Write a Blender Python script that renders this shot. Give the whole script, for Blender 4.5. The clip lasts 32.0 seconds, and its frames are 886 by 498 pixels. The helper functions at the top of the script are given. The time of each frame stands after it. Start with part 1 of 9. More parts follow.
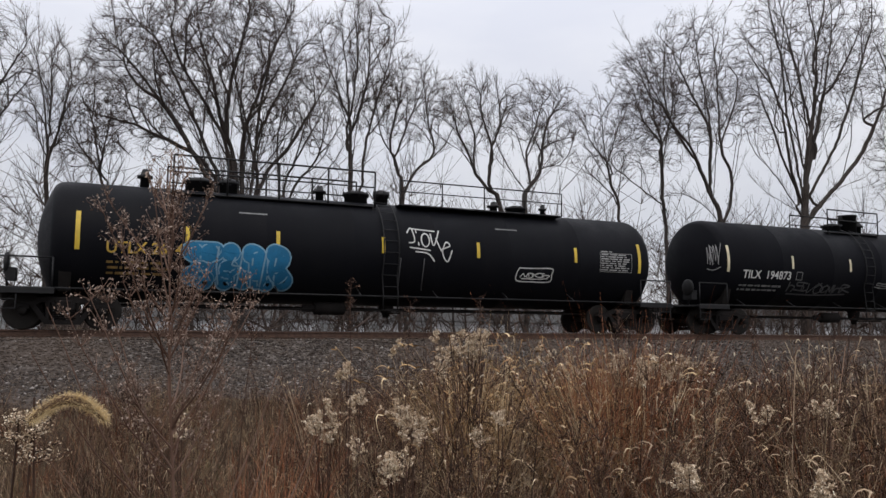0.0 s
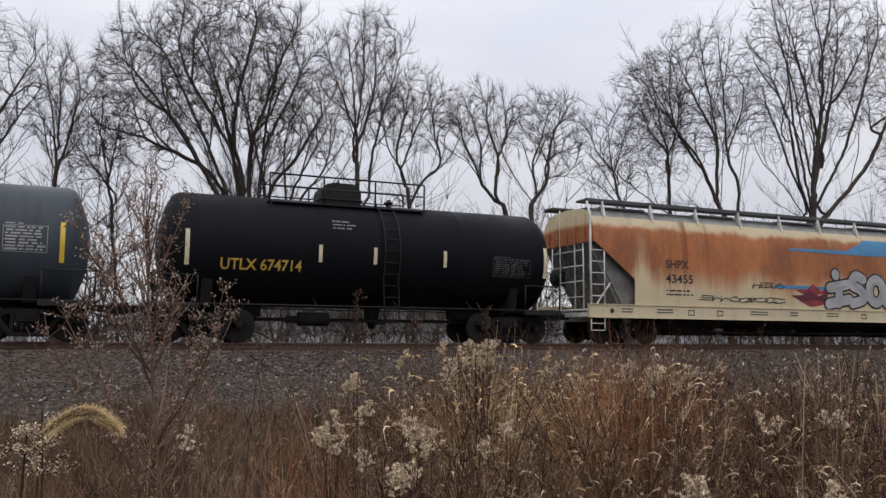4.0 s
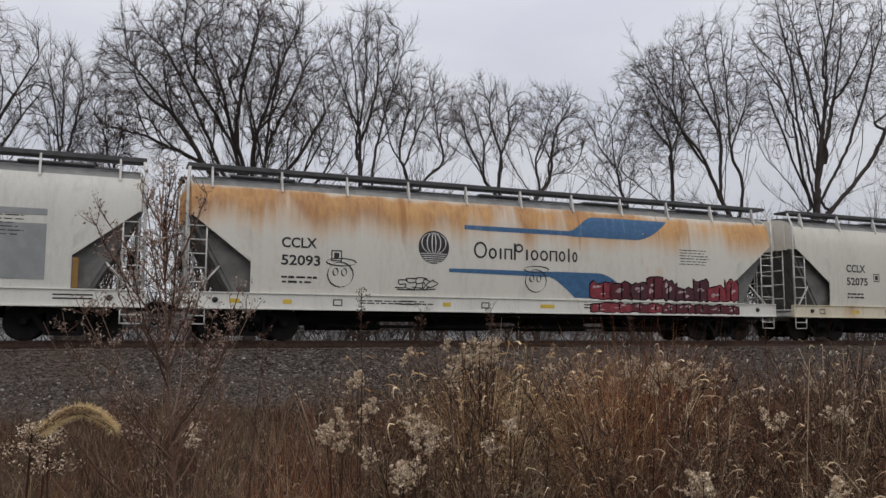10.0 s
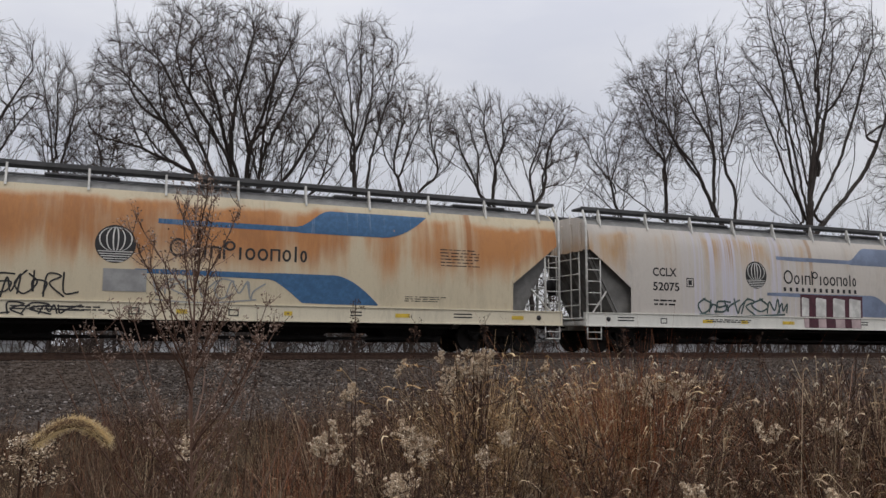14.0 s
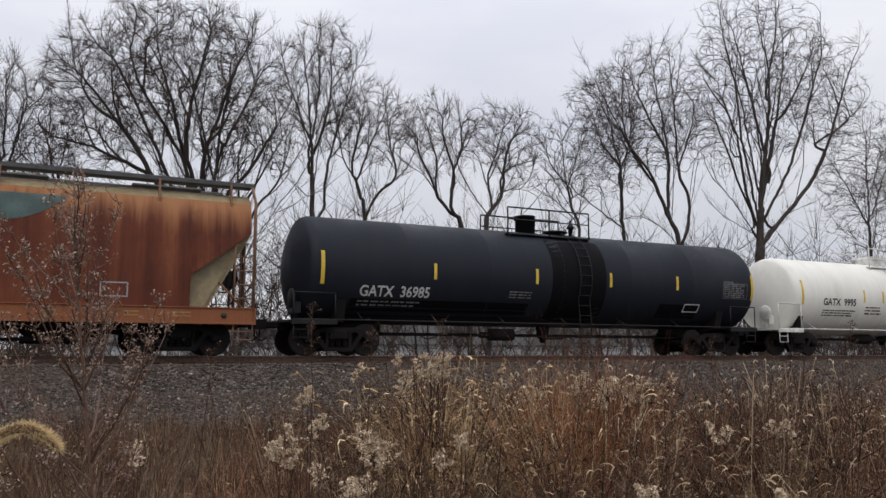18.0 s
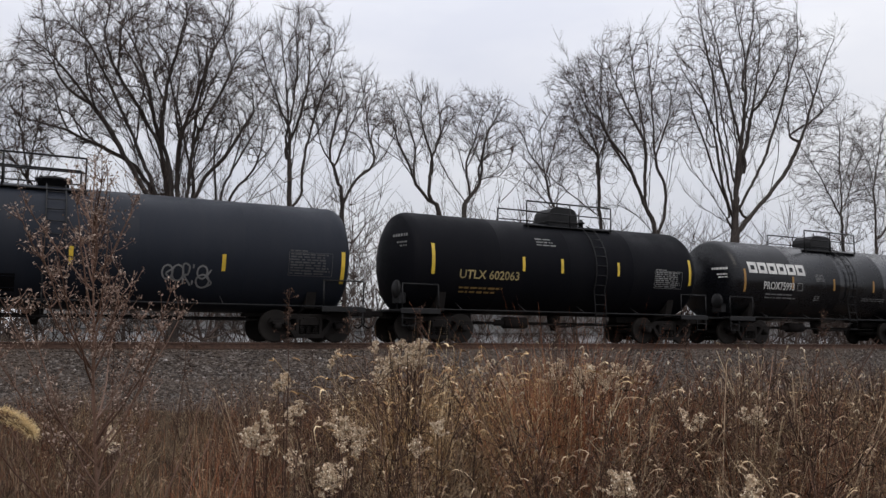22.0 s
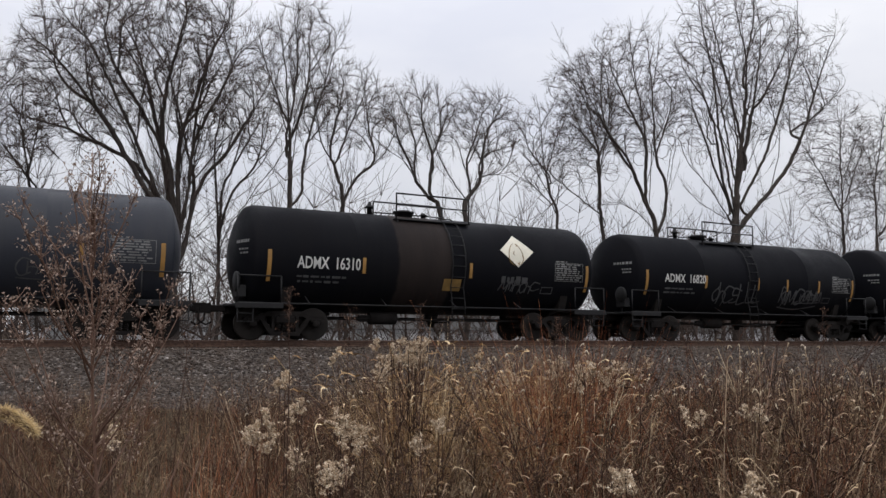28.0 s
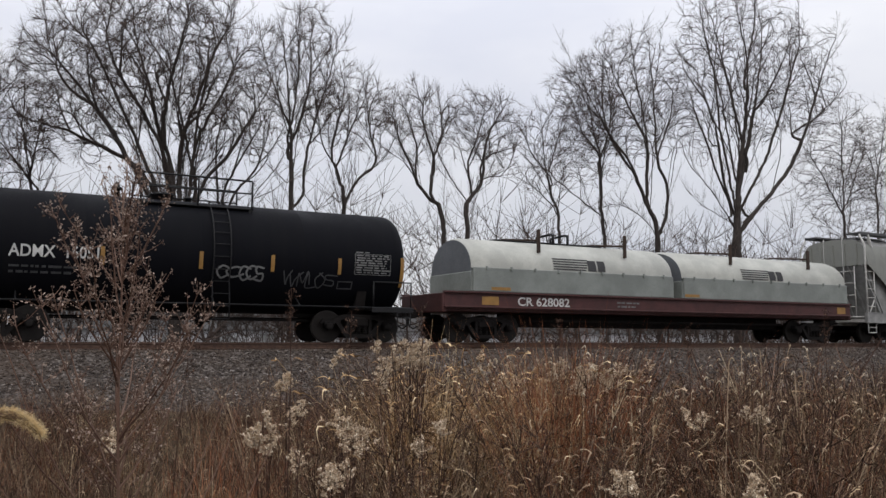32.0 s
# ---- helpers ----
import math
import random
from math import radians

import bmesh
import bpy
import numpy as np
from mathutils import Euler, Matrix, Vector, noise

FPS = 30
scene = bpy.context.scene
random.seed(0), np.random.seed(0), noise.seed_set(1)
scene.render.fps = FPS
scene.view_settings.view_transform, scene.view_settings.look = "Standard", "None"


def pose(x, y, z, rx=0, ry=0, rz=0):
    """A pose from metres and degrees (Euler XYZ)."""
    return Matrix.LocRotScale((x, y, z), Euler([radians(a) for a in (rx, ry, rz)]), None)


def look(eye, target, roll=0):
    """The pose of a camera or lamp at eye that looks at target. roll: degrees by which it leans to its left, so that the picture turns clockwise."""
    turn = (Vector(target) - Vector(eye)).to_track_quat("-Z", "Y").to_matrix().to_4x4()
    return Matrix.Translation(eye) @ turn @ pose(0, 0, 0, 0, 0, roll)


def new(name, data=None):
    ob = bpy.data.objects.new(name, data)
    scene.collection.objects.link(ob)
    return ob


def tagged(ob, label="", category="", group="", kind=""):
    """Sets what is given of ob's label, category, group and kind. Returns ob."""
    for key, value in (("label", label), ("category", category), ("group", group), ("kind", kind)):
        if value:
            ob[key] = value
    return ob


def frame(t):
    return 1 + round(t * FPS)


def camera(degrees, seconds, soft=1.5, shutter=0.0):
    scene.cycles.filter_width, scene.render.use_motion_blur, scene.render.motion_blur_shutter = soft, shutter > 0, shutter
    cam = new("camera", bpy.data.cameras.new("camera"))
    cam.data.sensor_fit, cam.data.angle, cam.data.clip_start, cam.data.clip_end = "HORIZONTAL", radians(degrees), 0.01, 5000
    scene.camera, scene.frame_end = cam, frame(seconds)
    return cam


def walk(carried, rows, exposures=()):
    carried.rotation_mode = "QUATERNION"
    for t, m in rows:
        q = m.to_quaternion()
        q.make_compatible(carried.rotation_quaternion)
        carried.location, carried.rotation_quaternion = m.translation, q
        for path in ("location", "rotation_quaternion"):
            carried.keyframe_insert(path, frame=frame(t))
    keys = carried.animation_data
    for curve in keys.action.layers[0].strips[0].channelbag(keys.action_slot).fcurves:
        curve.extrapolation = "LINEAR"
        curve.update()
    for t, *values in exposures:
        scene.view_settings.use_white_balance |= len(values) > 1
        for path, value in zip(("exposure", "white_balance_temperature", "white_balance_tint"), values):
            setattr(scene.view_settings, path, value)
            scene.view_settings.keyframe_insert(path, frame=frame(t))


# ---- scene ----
cam = camera(57.123, 32.0, soft=1.45)
EYE = (0.0, 0.0, 1.6)
walk(cam, [
    (0, pose(*EYE, 95.435, -0.590, -23.649)),
    (0.5, pose(*EYE, 95.570, -0.616, -23.604)),
    (1, pose(*EYE, 95.926, -0.478, -23.439)),
    (1.5, pose(*EYE, 96.122, -0.487, -23.271)),
    (2, pose(*EYE, 96.072, -0.432, -23.258)),
    (2.5, pose(*EYE, 96.021, -0.390, -23.273)),
    (3, pose(*EYE, 96.038, -0.436, -23.247)),
    (3.5, pose(*EYE, 96.086, -0.415, -23.178)),
    (5.5, pose(*EYE, 96.473, -0.298, -23.112)),
    (6, pose(*EYE, 96.292, -0.208, -23.067)),
    (6.5, pose(*EYE, 96.159, -0.138, -23.004)),
    (7, pose(*EYE, 96.205, -0.065, -22.905)),
    (7.5, pose(*EYE, 96.175, -0.096, -22.851)),
    (8, pose(*EYE, 96.106, -0.082, -22.861)),
    (8.5, pose(*EYE, 95.982, -0.165, -22.903)),
    (9, pose(*EYE, 95.929, -0.102, -22.858)),
    (9.5, pose(*EYE, 95.941, -0.142, -22.840)),
    (10, pose(*EYE, 96.005, -0.169, -22.887)),
    (10.5, pose(*EYE, 96.074, -0.195, -22.876)),
    (11, pose(*EYE, 96.294, -0.121, -22.819)),
    (11.5, pose(*EYE, 96.556, -0.092, -22.883)),
    (12, pose(*EYE, 96.659, -0.140, -23.017)),
    (12.5, pose(*EYE, 96.775, -0.093, -23.167)),
    (13, pose(*EYE, 96.802, -0.100, -23.172)),
    (13.5, pose(*EYE, 96.769, -0.208, -23.212)),
    (14, pose(*EYE, 96.837, -0.184, -23.297)),
    (14.5, pose(*EYE, 96.906, -0.251, -23.353)),
    (16.5, pose(*EYE, 97.073, -0.153, -23.926)),
    (17, pose(*EYE, 97.020, -0.135, -24.551)),
    (17.5, pose(*EYE, 97.087, -0.158, -25.456)),
    (18, pose(*EYE, 97.063, -0.160, -26.274)),
    (18.5, pose(*EYE, 96.667, -0.298, -26.955)),
    (19, pose(*EYE, 96.625, -0.369, -27.558)),
    (19.5, pose(*EYE, 96.722, -0.346, -27.813)),
    (20, pose(*EYE, 96.664, -0.330, -27.803)),
    (20.5, pose(*EYE, 96.543, -0.378, -27.795)),
    (21, pose(*EYE, 96.348, -0.415, -27.833)),
    (21.5, pose(*EYE, 96.221, -0.439, -27.846)),
    (22, pose(*EYE, 96.177, -0.399, -27.885)),
    (22.5, pose(*EYE, 96.134, -0.418, -27.925)),
    (23, pose(*EYE, 96.191, -0.406, -27.909)),
    (23.5, pose(*EYE, 96.201, -0.417, -27.856)),
    (24, pose(*EYE, 96.190, -0.386, -27.847)),
    (24.5, pose(*EYE, 96.183, -0.390, -27.843)),
    (25, pose(*EYE, 96.189, -0.364, -27.781)),
    (25.5, pose(*EYE, 96.192, -0.373, -27.780)),
    (27.5, pose(*EYE, 96.075, -0.318, -27.849)),
    (28, pose(*EYE, 96.011, -0.305, -27.831)),
    (28.5, pose(*EYE, 95.974, -0.306, -27.880)),
    (29, pose(*EYE, 95.990, -0.361, -27.897)),
    (29.5, pose(*EYE, 96.013, -0.325, -27.825)),
    (30, pose(*EYE, 96.035, -0.277, -27.800)),
    (30.5, pose(*EYE, 96.056, -0.335, -27.844)),
    (31, pose(*EYE, 96.108, -0.316, -27.854)),
    (31.5, pose(*EYE, 96.200, -0.274, -27.756)),
    (32, pose(*EYE, 96.151, -0.273, -27.734)),
], [(0, 0.0), (3.5, -0.02), (6, -0.17), (9, -0.28), (14.5, -0.27), (17, -0.14), (19, -0.05), (20.5, -0.1), (23, 0.02), (32, 0.0)])


def rolled(t):
    """How far the train stands along the track at t, against its place at 16 s."""
    u = t - 16
    late = 0.40 * max(0.0, t - 30) + 0.25 * min(1.0, max(0.0, t - 21))
    return -(12.2641 * u + -0.7017 * u ** 2 / 100 + -3.8576 * u ** 3 / 1e4 + -14.4656 * u ** 4 / 1e6) - late


# ---- light: an overcast winter sky, brighter overhead, the sun soft behind cloud ----
world = bpy.data.worlds.new("overcast_sky")
scene.world = world
world.use_nodes = True
_wt = world.node_tree
_wt.nodes.clear()


def _wn(kind, **kw):
    node = _wt.nodes.new(kind)
    for key, value in kw.items():
        if key == "op":
            node.operation = value
        elif key == "sky":
            node.sky_type = value
    return node


def _sky():
    link = _wt.links.new
    sky = _wn("ShaderNodeTexSky", sky="NISHITA")
    sky.sun_disc = False
    sky.sun_elevation, sky.sun_rotation = radians(SUN_EL), radians(SUN_AZ)
    sky_gain = _wn("ShaderNodeMix")
    sky_gain.data_type, sky_gain.blend_type = "RGBA", "MULTIPLY"
    sky_gain.inputs["Factor"].default_value = 1
    sky_gain.inputs["B"].default_value = (0.1, 0.1, 0.1, 1)
    link(sky.outputs[0], sky_gain.inputs["A"])
    at = _wn("ShaderNodeTexCoord")
    stretch = _wn("ShaderNodeMapping")
    stretch.inputs["Scale"].default_value = (1.0, 1.0, 2.6)
    stretch.inputs["Location"].default_value = (1.15, 0.55, 0.4)
    link(at.outputs["Generated"], stretch.inputs["Vector"])
    billow = _wn("ShaderNodeTexNoise")
    billow.inputs["Scale"].default_value, billow.inputs["Detail"].default_value, billow.inputs["Roughness"].default_value = 2.6, 5, 0.52
    link(stretch.outputs[0], billow.inputs["Vector"])
    cloud = _wn("ShaderNodeValToRGB")
    cloud.color_ramp.elements[0].position, cloud.color_ramp.elements[0].color = 0.32, (0.72, 0.74, 0.83, 1)
    cloud.color_ramp.elements[1].position, cloud.color_ramp.elements[1].color = 0.66, (0.885, 0.89, 0.935, 1)
    link(billow.outputs["Fac"], cloud.inputs["Fac"])
    split = _wn("ShaderNodeSeparateXYZ")
    link(at.outputs["Generated"], split.inputs[0])
    rise = _wn("ShaderNodeMapRange")
    rise.inputs["From Min"].default_value, rise.inputs["From Max"].default_value = 0.15, 1.0
    rise.inputs["To Min"].default_value, rise.inputs["To Max"].default_value = 0.96, ZENITH
    link(split.outputs["Z"], rise.inputs["Value"])
    lift = _wn("ShaderNodeVectorMath", op="SCALE")
    link(cloud.outputs[0], lift.inputs[0])
    link(rise.outputs[0], lift.inputs["Scale"])
    both = _wn("ShaderNodeMix")
    both.data_type = "RGBA"
    both.inputs["Factor"].default_value = 0.93
    link(sky_gain.outputs["Result"], both.inputs["A"])
    link(lift.outputs[0], both.inputs["B"])
    back = _wn("ShaderNodeBackground")
    back.inputs["Strength"].default_value = SKY_STRENGTH
    link(both.outputs["Result"], back.inputs["Color"])
    out = _wn("ShaderNodeOutputWorld")
    link(back.outputs[0], out.inputs["Surface"])


SUN_EL, SUN_AZ, ZENITH, SKY_STRENGTH = 52, 205, 2.2, 0.9
_sky()
sun = new("sun", bpy.data.lights.new("sun", "SUN"))
sun.data.energy, sun.data.angle, sun.data.color = 0.65, radians(40), (1.0, 0.9, 0.76)
sun.matrix_world = look((-14, -22, 34), (0, 0, 0))


# ---- materials ----
class Nodes:
    """A small builder for node materials; positions are the thing's own metres."""

    def __init__(self, name):
        self.mat = bpy.data.materials.new(name)
        self.mat.use_nodes = True
        self.tree = self.mat.node_tree
        self.bsdf = self.tree.nodes["Principled BSDF"]
        self.coord = self.tree.nodes.new("ShaderNodeTexCoord").outputs["Object"]

    def put(self, socket, value):
        if isinstance(value, bpy.types.NodeSocket):
            self.tree.links.new(value, socket)
        elif isinstance(value, (tuple, list)) and len(value) == 3 and socket.type == "RGBA":
            socket.default_value = (*value, 1)
        else:
            socket.default_value = value

    def place(self, scale=(1, 1, 1), shift=(0, 0, 0)):
        node = self.tree.nodes.new("ShaderNodeMapping")
        node.inputs["Scale"].default_value, node.inputs["Location"].default_value = scale, shift
        self.put(node.inputs["Vector"], self.coord)
        return node.outputs[0]

    def noise(self, scale, detail=4, rough=0.6, vec=None, distort=0.0):
        node = self.tree.nodes.new("ShaderNodeTexNoise")
        for key, value in (("Scale", scale), ("Detail", detail), ("Roughness", rough), ("Distortion", distort)):
            node.inputs[key].default_value = value
        self.put(node.inputs["Vector"], self.coord if vec is None else vec)
        return node.outputs["Fac"]

    def math(self, op, a, b=0.5, clamp=False):
        node = self.tree.nodes.new("ShaderNodeMath")
        node.operation, node.use_clamp = op, clamp
        self.put(node.inputs[0], a)
        self.put(node.inputs[1], b)
        return node.outputs[0]

    def step(self, value, low, high, to=(0, 1)):
        node = self.tree.nodes.new("ShaderNodeMapRange")
        node.interpolation_type = "SMOOTHSTEP"
        for k, v in (("Value", value), ("From Min", low), ("From Max", high), ("To Min", to[0]), ("To Max", to[1])):
            self.put(node.inputs[k], v)
        return node.outputs[0]

    def mix(self, fac, a, b, blend="MIX"):
        node = self.tree.nodes.new("ShaderNodeMix")
        node.data_type, node.blend_type = "RGBA", blend
        self.put(node.inputs["Factor"], fac)
        self.put(node.inputs["A"], a)
        self.put(node.inputs["B"], b)
        return node.outputs["Result"]

    def axis(self, name):
        node = self.tree.nodes.new("ShaderNodeSeparateXYZ")
        self.put(node.inputs[0], self.coord)
        return node.outputs[name]

    def island(self):
        return self.tree.nodes.new("ShaderNodeNewGeometry").outputs["Random Per Island"]

    def ramp(self, fac, *stops):
        node = self.tree.nodes.new("ShaderNodeValToRGB")
        ramp = node.color_ramp
        while len(ramp.elements) < len(stops):
            ramp.elements.new(0.5)
        for e, (p, c) in zip(ramp.elements, stops):
            e.position, e.color = p, (*c, 1)
        self.put(node.inputs["Fac"], fac)
        return node.outputs["Color"]

    def done(self, color, rough=0.6, metal=0.0, bump=None, height=0.01, spec=0.5):
        b = self.bsdf
        self.put(b.inputs["Base Color"], color)
        self.put(b.inputs["Roughness"], rough)
        self.put(b.inputs["Metallic"], metal)
        self.put(b.inputs["Specular IOR Level"], spec)
        if bump is not None:
            node = self.tree.nodes.new("ShaderNodeBump")
            node.inputs["Strength"].default_value, node.inputs["Distance"].default_value = 0.6, height
            self.put(node.inputs["Height"], bump)
            self.put(b.inputs["Normal"], node.outputs[0])
        return self.mat


def plain(name, color, rough=0.6, metal=0.0, vary=0.35, scale=3.0, spec=0.5):
    """Paint or metal of one colour with two scales of dirt."""
    n = Nodes(name)
    dirt = n.noise(scale, 5)
    grain = n.noise(scale * 14, 3)
    dark = tuple(c * (1 - vary) for c in color)
    col = n.mix(n.step(dirt, 0.35, 0.7), dark, color)
    col = n.mix(n.step(grain, 0.45, 0.8, (0, 0.35)), col, tuple(c * (1 - vary) * 0.8 for c in color))
    return n.done(col, n.step(grain, 0.2, 0.8, (rough - 0.1, rough + 0.12)), metal, grain, 0.002, spec)


def tank_paint(name, color, dust, rough=0.42, shift=0.0, streak=0.5, band=None, gloss_level=0.16):
    """Tank enamel: road dust in runs down from the top, scuffs, a dull belly."""
    n = Nodes(name)
    runs = n.noise(1.0, 5, 0.65, n.place((2.2, 0.5, 0.25), (shift, 0, 0)))
    cloud = n.noise(0.55, 4, 0.6, n.place((1, 1, 1), (shift * 3, 0, 0)))
    grain = n.noise(22, 3)
    col = n.mix(n.step(runs, 0.42, 0.78, (0, streak)), color, dust)
    col = n.mix(n.step(cloud, 0.5, 0.75, (0, 0.45)), col, dust)
    col = n.mix(n.step(grain, 0.5, 0.9, (0, 0.3)), col, tuple(c * 0.5 for c in color))
    if band:
        x = n.axis("X")
        edge = n.math("ADD", x, n.math("MULTIPLY", n.noise(3, 3), 0.15))
        inside = n.math("MULTIPLY", n.step(edge, band[0], band[0] + 0.12), n.step(edge, band[1] + 0.12, band[1]))
        col = n.mix(n.math("MULTIPLY", inside, n.step(runs, 0.2, 0.6, (0.6, 1.0))), col, band[2])
    gloss = n.step(n.math("ADD", cloud, n.math("MULTIPLY", grain, 0.4)), 0.4, 1.0, (rough - 0.08, rough + 0.25))
    return n.done(col, gloss, 0.0, n.math("ADD", n.math("MULTIPLY", cloud, 0.6), n.math("MULTIPLY", grain, 0.02)), 0.02, gloss_level)


def hopper_paint(name, color, rust, amount, top=(2.6, 3.9), shift=0.0, streaks=None, deep=(0.13, 0.042, 0.016), low=None):
    """Weathered hopper paint: rust blooming in a belt below the eave, with runs below it, grime and seams."""
    n = Nodes(name)
    z = n.axis("Z")
    bloom = n.noise(0.6, 6, 0.62, n.place((1.0, 0.3, 0.75), (shift, 0, 0)))
    runs = n.noise(1.0, 5, 0.6, n.place((1.5, 0.2, 0.13), (shift * 2, 0, 0)))
    fine = n.noise(5.0, 6, 0.7, n.place((2.0, 1.0, 0.5), (shift, 0, 0)))
    grain = n.noise(30, 3)
    wide = n.noise(0.33, 4, 0.55, n.place((1.0, 0.3, 0.5), (shift * 1.7, 0, 0)))
    low_edge = n.math("ADD", z, n.math("MULTIPLY", n.math("SUBTRACT", runs, 0.5), 1.5))
    top_edge = n.math("ADD", z, n.math("MULTIPLY", n.math("SUBTRACT", bloom, 0.5), 0.9))
    belt = n.math("MULTIPLY", n.step(low_edge, top[0] - 0.75, top[0] + 0.6), n.step(top_edge, top[1] + 0.12, top[1] - 0.2))
    blot = n.math("ADD", n.math("MULTIPLY", wide, 0.46), n.math("ADD", n.math("MULTIPLY", runs, 0.34), n.math("MULTIPLY", bloom, 0.2)))
    mask = n.math("MULTIPLY", belt, n.step(blot, 0.62 - amount * 0.58, 0.82 - amount * 0.58))
    spots = n.step(n.math("ADD", n.math("MULTIPLY", fine, 0.6), n.math("MULTIPLY", bloom, 0.5)), 0.74 - amount * 0.25, 0.9 - amount * 0.2, (0, 0.5))
    mask = n.math("MAXIMUM", mask, spots)
    grime = n.step(n.math("ADD", n.math("MULTIPLY", runs, 0.6), n.math("MULTIPLY", fine, 0.5)), 0.48, 0.85, (0, 0.55))
    col = n.mix(grime, color, tuple(c * 0.55 for c in color))
    stain = n.mix(n.step(n.math("ADD", n.math("MULTIPLY", fine, 0.4), n.math("MULTIPLY", bloom, 0.6)), 0.36, 0.62), deep, rust)
    soft = n.mix(n.step(mask, 0.0, 0.5, (0, 0.8)), col, tuple(0.45 * a + 0.55 * b for a, b in zip(rust, color)))
    col = n.mix(n.step(mask, 0.25, 1.0, (0, 0.9)), soft, stain)
    if amount > 0.25:
        trail = n.noise(1.0, 4, 0.6, n.place((2.0, 0.2, 0.05), (shift * 7, 0, 0)))
        hung = n.step(n.math("ADD", z, n.math("MULTIPLY", n.math("SUBTRACT", fine, 0.5), 1.6)), top[0] - 0.9, top[0] + 0.5)
        col = n.mix(n.math("MULTIPLY", n.step(trail, 0.60, 0.70, (0, 0.75)), hung), col, deep)
    if low:
        col = n.mix(n.step(n.math("ADD", z, n.math("MULTIPLY", bloom, 0.9)), low[1], low[0]), col, low[2])
    if streaks:
        drip = n.noise(1.0, 4, 0.7, n.place((4.5, 0.2, 0.07), (shift * 5, 0, 0)))
        where = n.step(n.axis("X"), streaks[0], streaks[0] + 1.0)
        where = n.math("MULTIPLY", where, n.step(n.axis("X"), streaks[1] + 1.0, streaks[1]))
        col = n.mix(n.math("MULTIPLY", n.step(drip, 0.46, 0.62), where), col, streaks[2])
    col = n.mix(n.step(grain, 0.5, 0.9, (0, 0.25)), col, (0.12, 0.1, 0.08))
    return n.done(col, n.step(fine, 0.2, 0.8, (0.5, 0.8)), 0.0, n.math("ADD", n.math("MULTIPLY", bloom, 0.6), n.math("MULTIPLY", grain, 0.04)), 0.02, 0.3)


BLACK = tank_paint("black_tank_enamel", (0.0058, 0.0062, 0.0082), (0.0095, 0.0095, 0.011), 0.44, gloss_level=0.07)
SHINY = tank_paint("glossy_black_tank_enamel", (0.005, 0.0054, 0.007), (0.008, 0.008, 0.0095), 0.2, 2.2, 0.3, gloss_level=0.30)
BLACK_B = tank_paint("worn_black_tank_enamel", (0.0056, 0.006, 0.008), (0.0092, 0.009, 0.0102), 0.46, 7.3, gloss_level=0.045)
BLACK_C = tank_paint("charcoal_tank_enamel", (0.0155, 0.0185, 0.026), (0.022, 0.024, 0.030), 0.42, 3.1, gloss_level=0.12)
BLUE_GREY = tank_paint("blue_grey_tank_enamel", (0.050, 0.060, 0.072), (0.030, 0.034, 0.038), 0.40, 1.7)
WHITE_TANK = tank_paint("white_tank_enamel", (0.78, 0.77, 0.71), (0.55, 0.53, 0.47), 0.40, 4.2, 0.4, (-0.55, 1.9, (0.6, 0.62, 0.66)))
BANDED = tank_paint("slate_tank_enamel_with_pale_band", (0.030, 0.033, 0.042), (0.05, 0.05, 0.053), 0.34, 5.5, 0.5, (-1.15, 0.2, (0.24, 0.235, 0.225)))
SYRUP_A = tank_paint("black_enamel_with_brown_dust_band", (0.0056, 0.006, 0.008), (0.0095, 0.009, 0.0098), 0.44, 6.5, 0.5, (-1.4, 0.35, (0.026, 0.021, 0.0195)), 0.05)
STEEL = plain("dark_running_gear_steel", (0.018, 0.016, 0.0152), 0.85, 0.0, spec=0.1)
RUSTY = plain("rusted_cast_steel", (0.05, 0.030, 0.02), 0.8, 0.1)
TYRE = plain("worn_wheel_rim", (0.024, 0.021, 0.019), 0.65, 0.2, 0.3, spec=0.15)
DARK_METAL = plain("black_painted_steel", (0.014, 0.014, 0.015), 0.55, spec=0.25)
# grey of the cut-away hopper ends, darkened to carry the recess's shade
SHADED_CORE = plain("dull_grey_hopper_end_paint_with_shade", (0.17, 0.165, 0.155), 0.6)
GREY_PAINT = plain("grey_painted_steel", (0.30, 0.30, 0.29), 0.55)
PALE_PAINT = plain("pale_grey_painted_steel", (0.58, 0.57, 0.54), 0.5)
WHITE_PAINT = plain("white_painted_steel", (0.72, 0.71, 0.67), 0.5)
GRATING = plain("weathered_galvanised_grating", (0.09, 0.09, 0.092), 0.6, 0.3)
BROWN_PAINT = plain("brown_painted_hatch_steel", (0.045, 0.026, 0.022), 0.6)
YELLOW = plain("yellow_reflective_tape", (0.72, 0.50, 0.05), 0.4, 0, 0.25)
PALE_TAPE = plain("cream_reflective_tape", (0.70, 0.62, 0.42), 0.4, 0, 0.25)
ORANGE_TAPE = plain("faded_orange_tape", (0.341, 0.182, 0.044), 0.5, 0, 0.25)
INK = plain("black_lettering_paint", (0.022, 0.021, 0.022), 0.6, 0, 0.3)
WHITE_INK = plain("white_lettering_paint", (0.66, 0.66, 0.64), 0.6, 0, 0.3)
DULL_INK = plain("dull_white_lettering_paint", (0.20, 0.20, 0.20), 0.7, 0, 0.4)
FAINT_INK = plain("faint_grey_lettering_paint", (0.060, 0.060, 0.063), 0.7, 0, 0.4)
GOLD_INK = plain("yellow_lettering_paint", (0.62, 0.40, 0.06), 0.6, 0, 0.3)
WORN_GOLD = plain("worn_pale_yellow_lettering_paint", (0.46, 0.36, 0.16), 0.7, 0, 0.5)
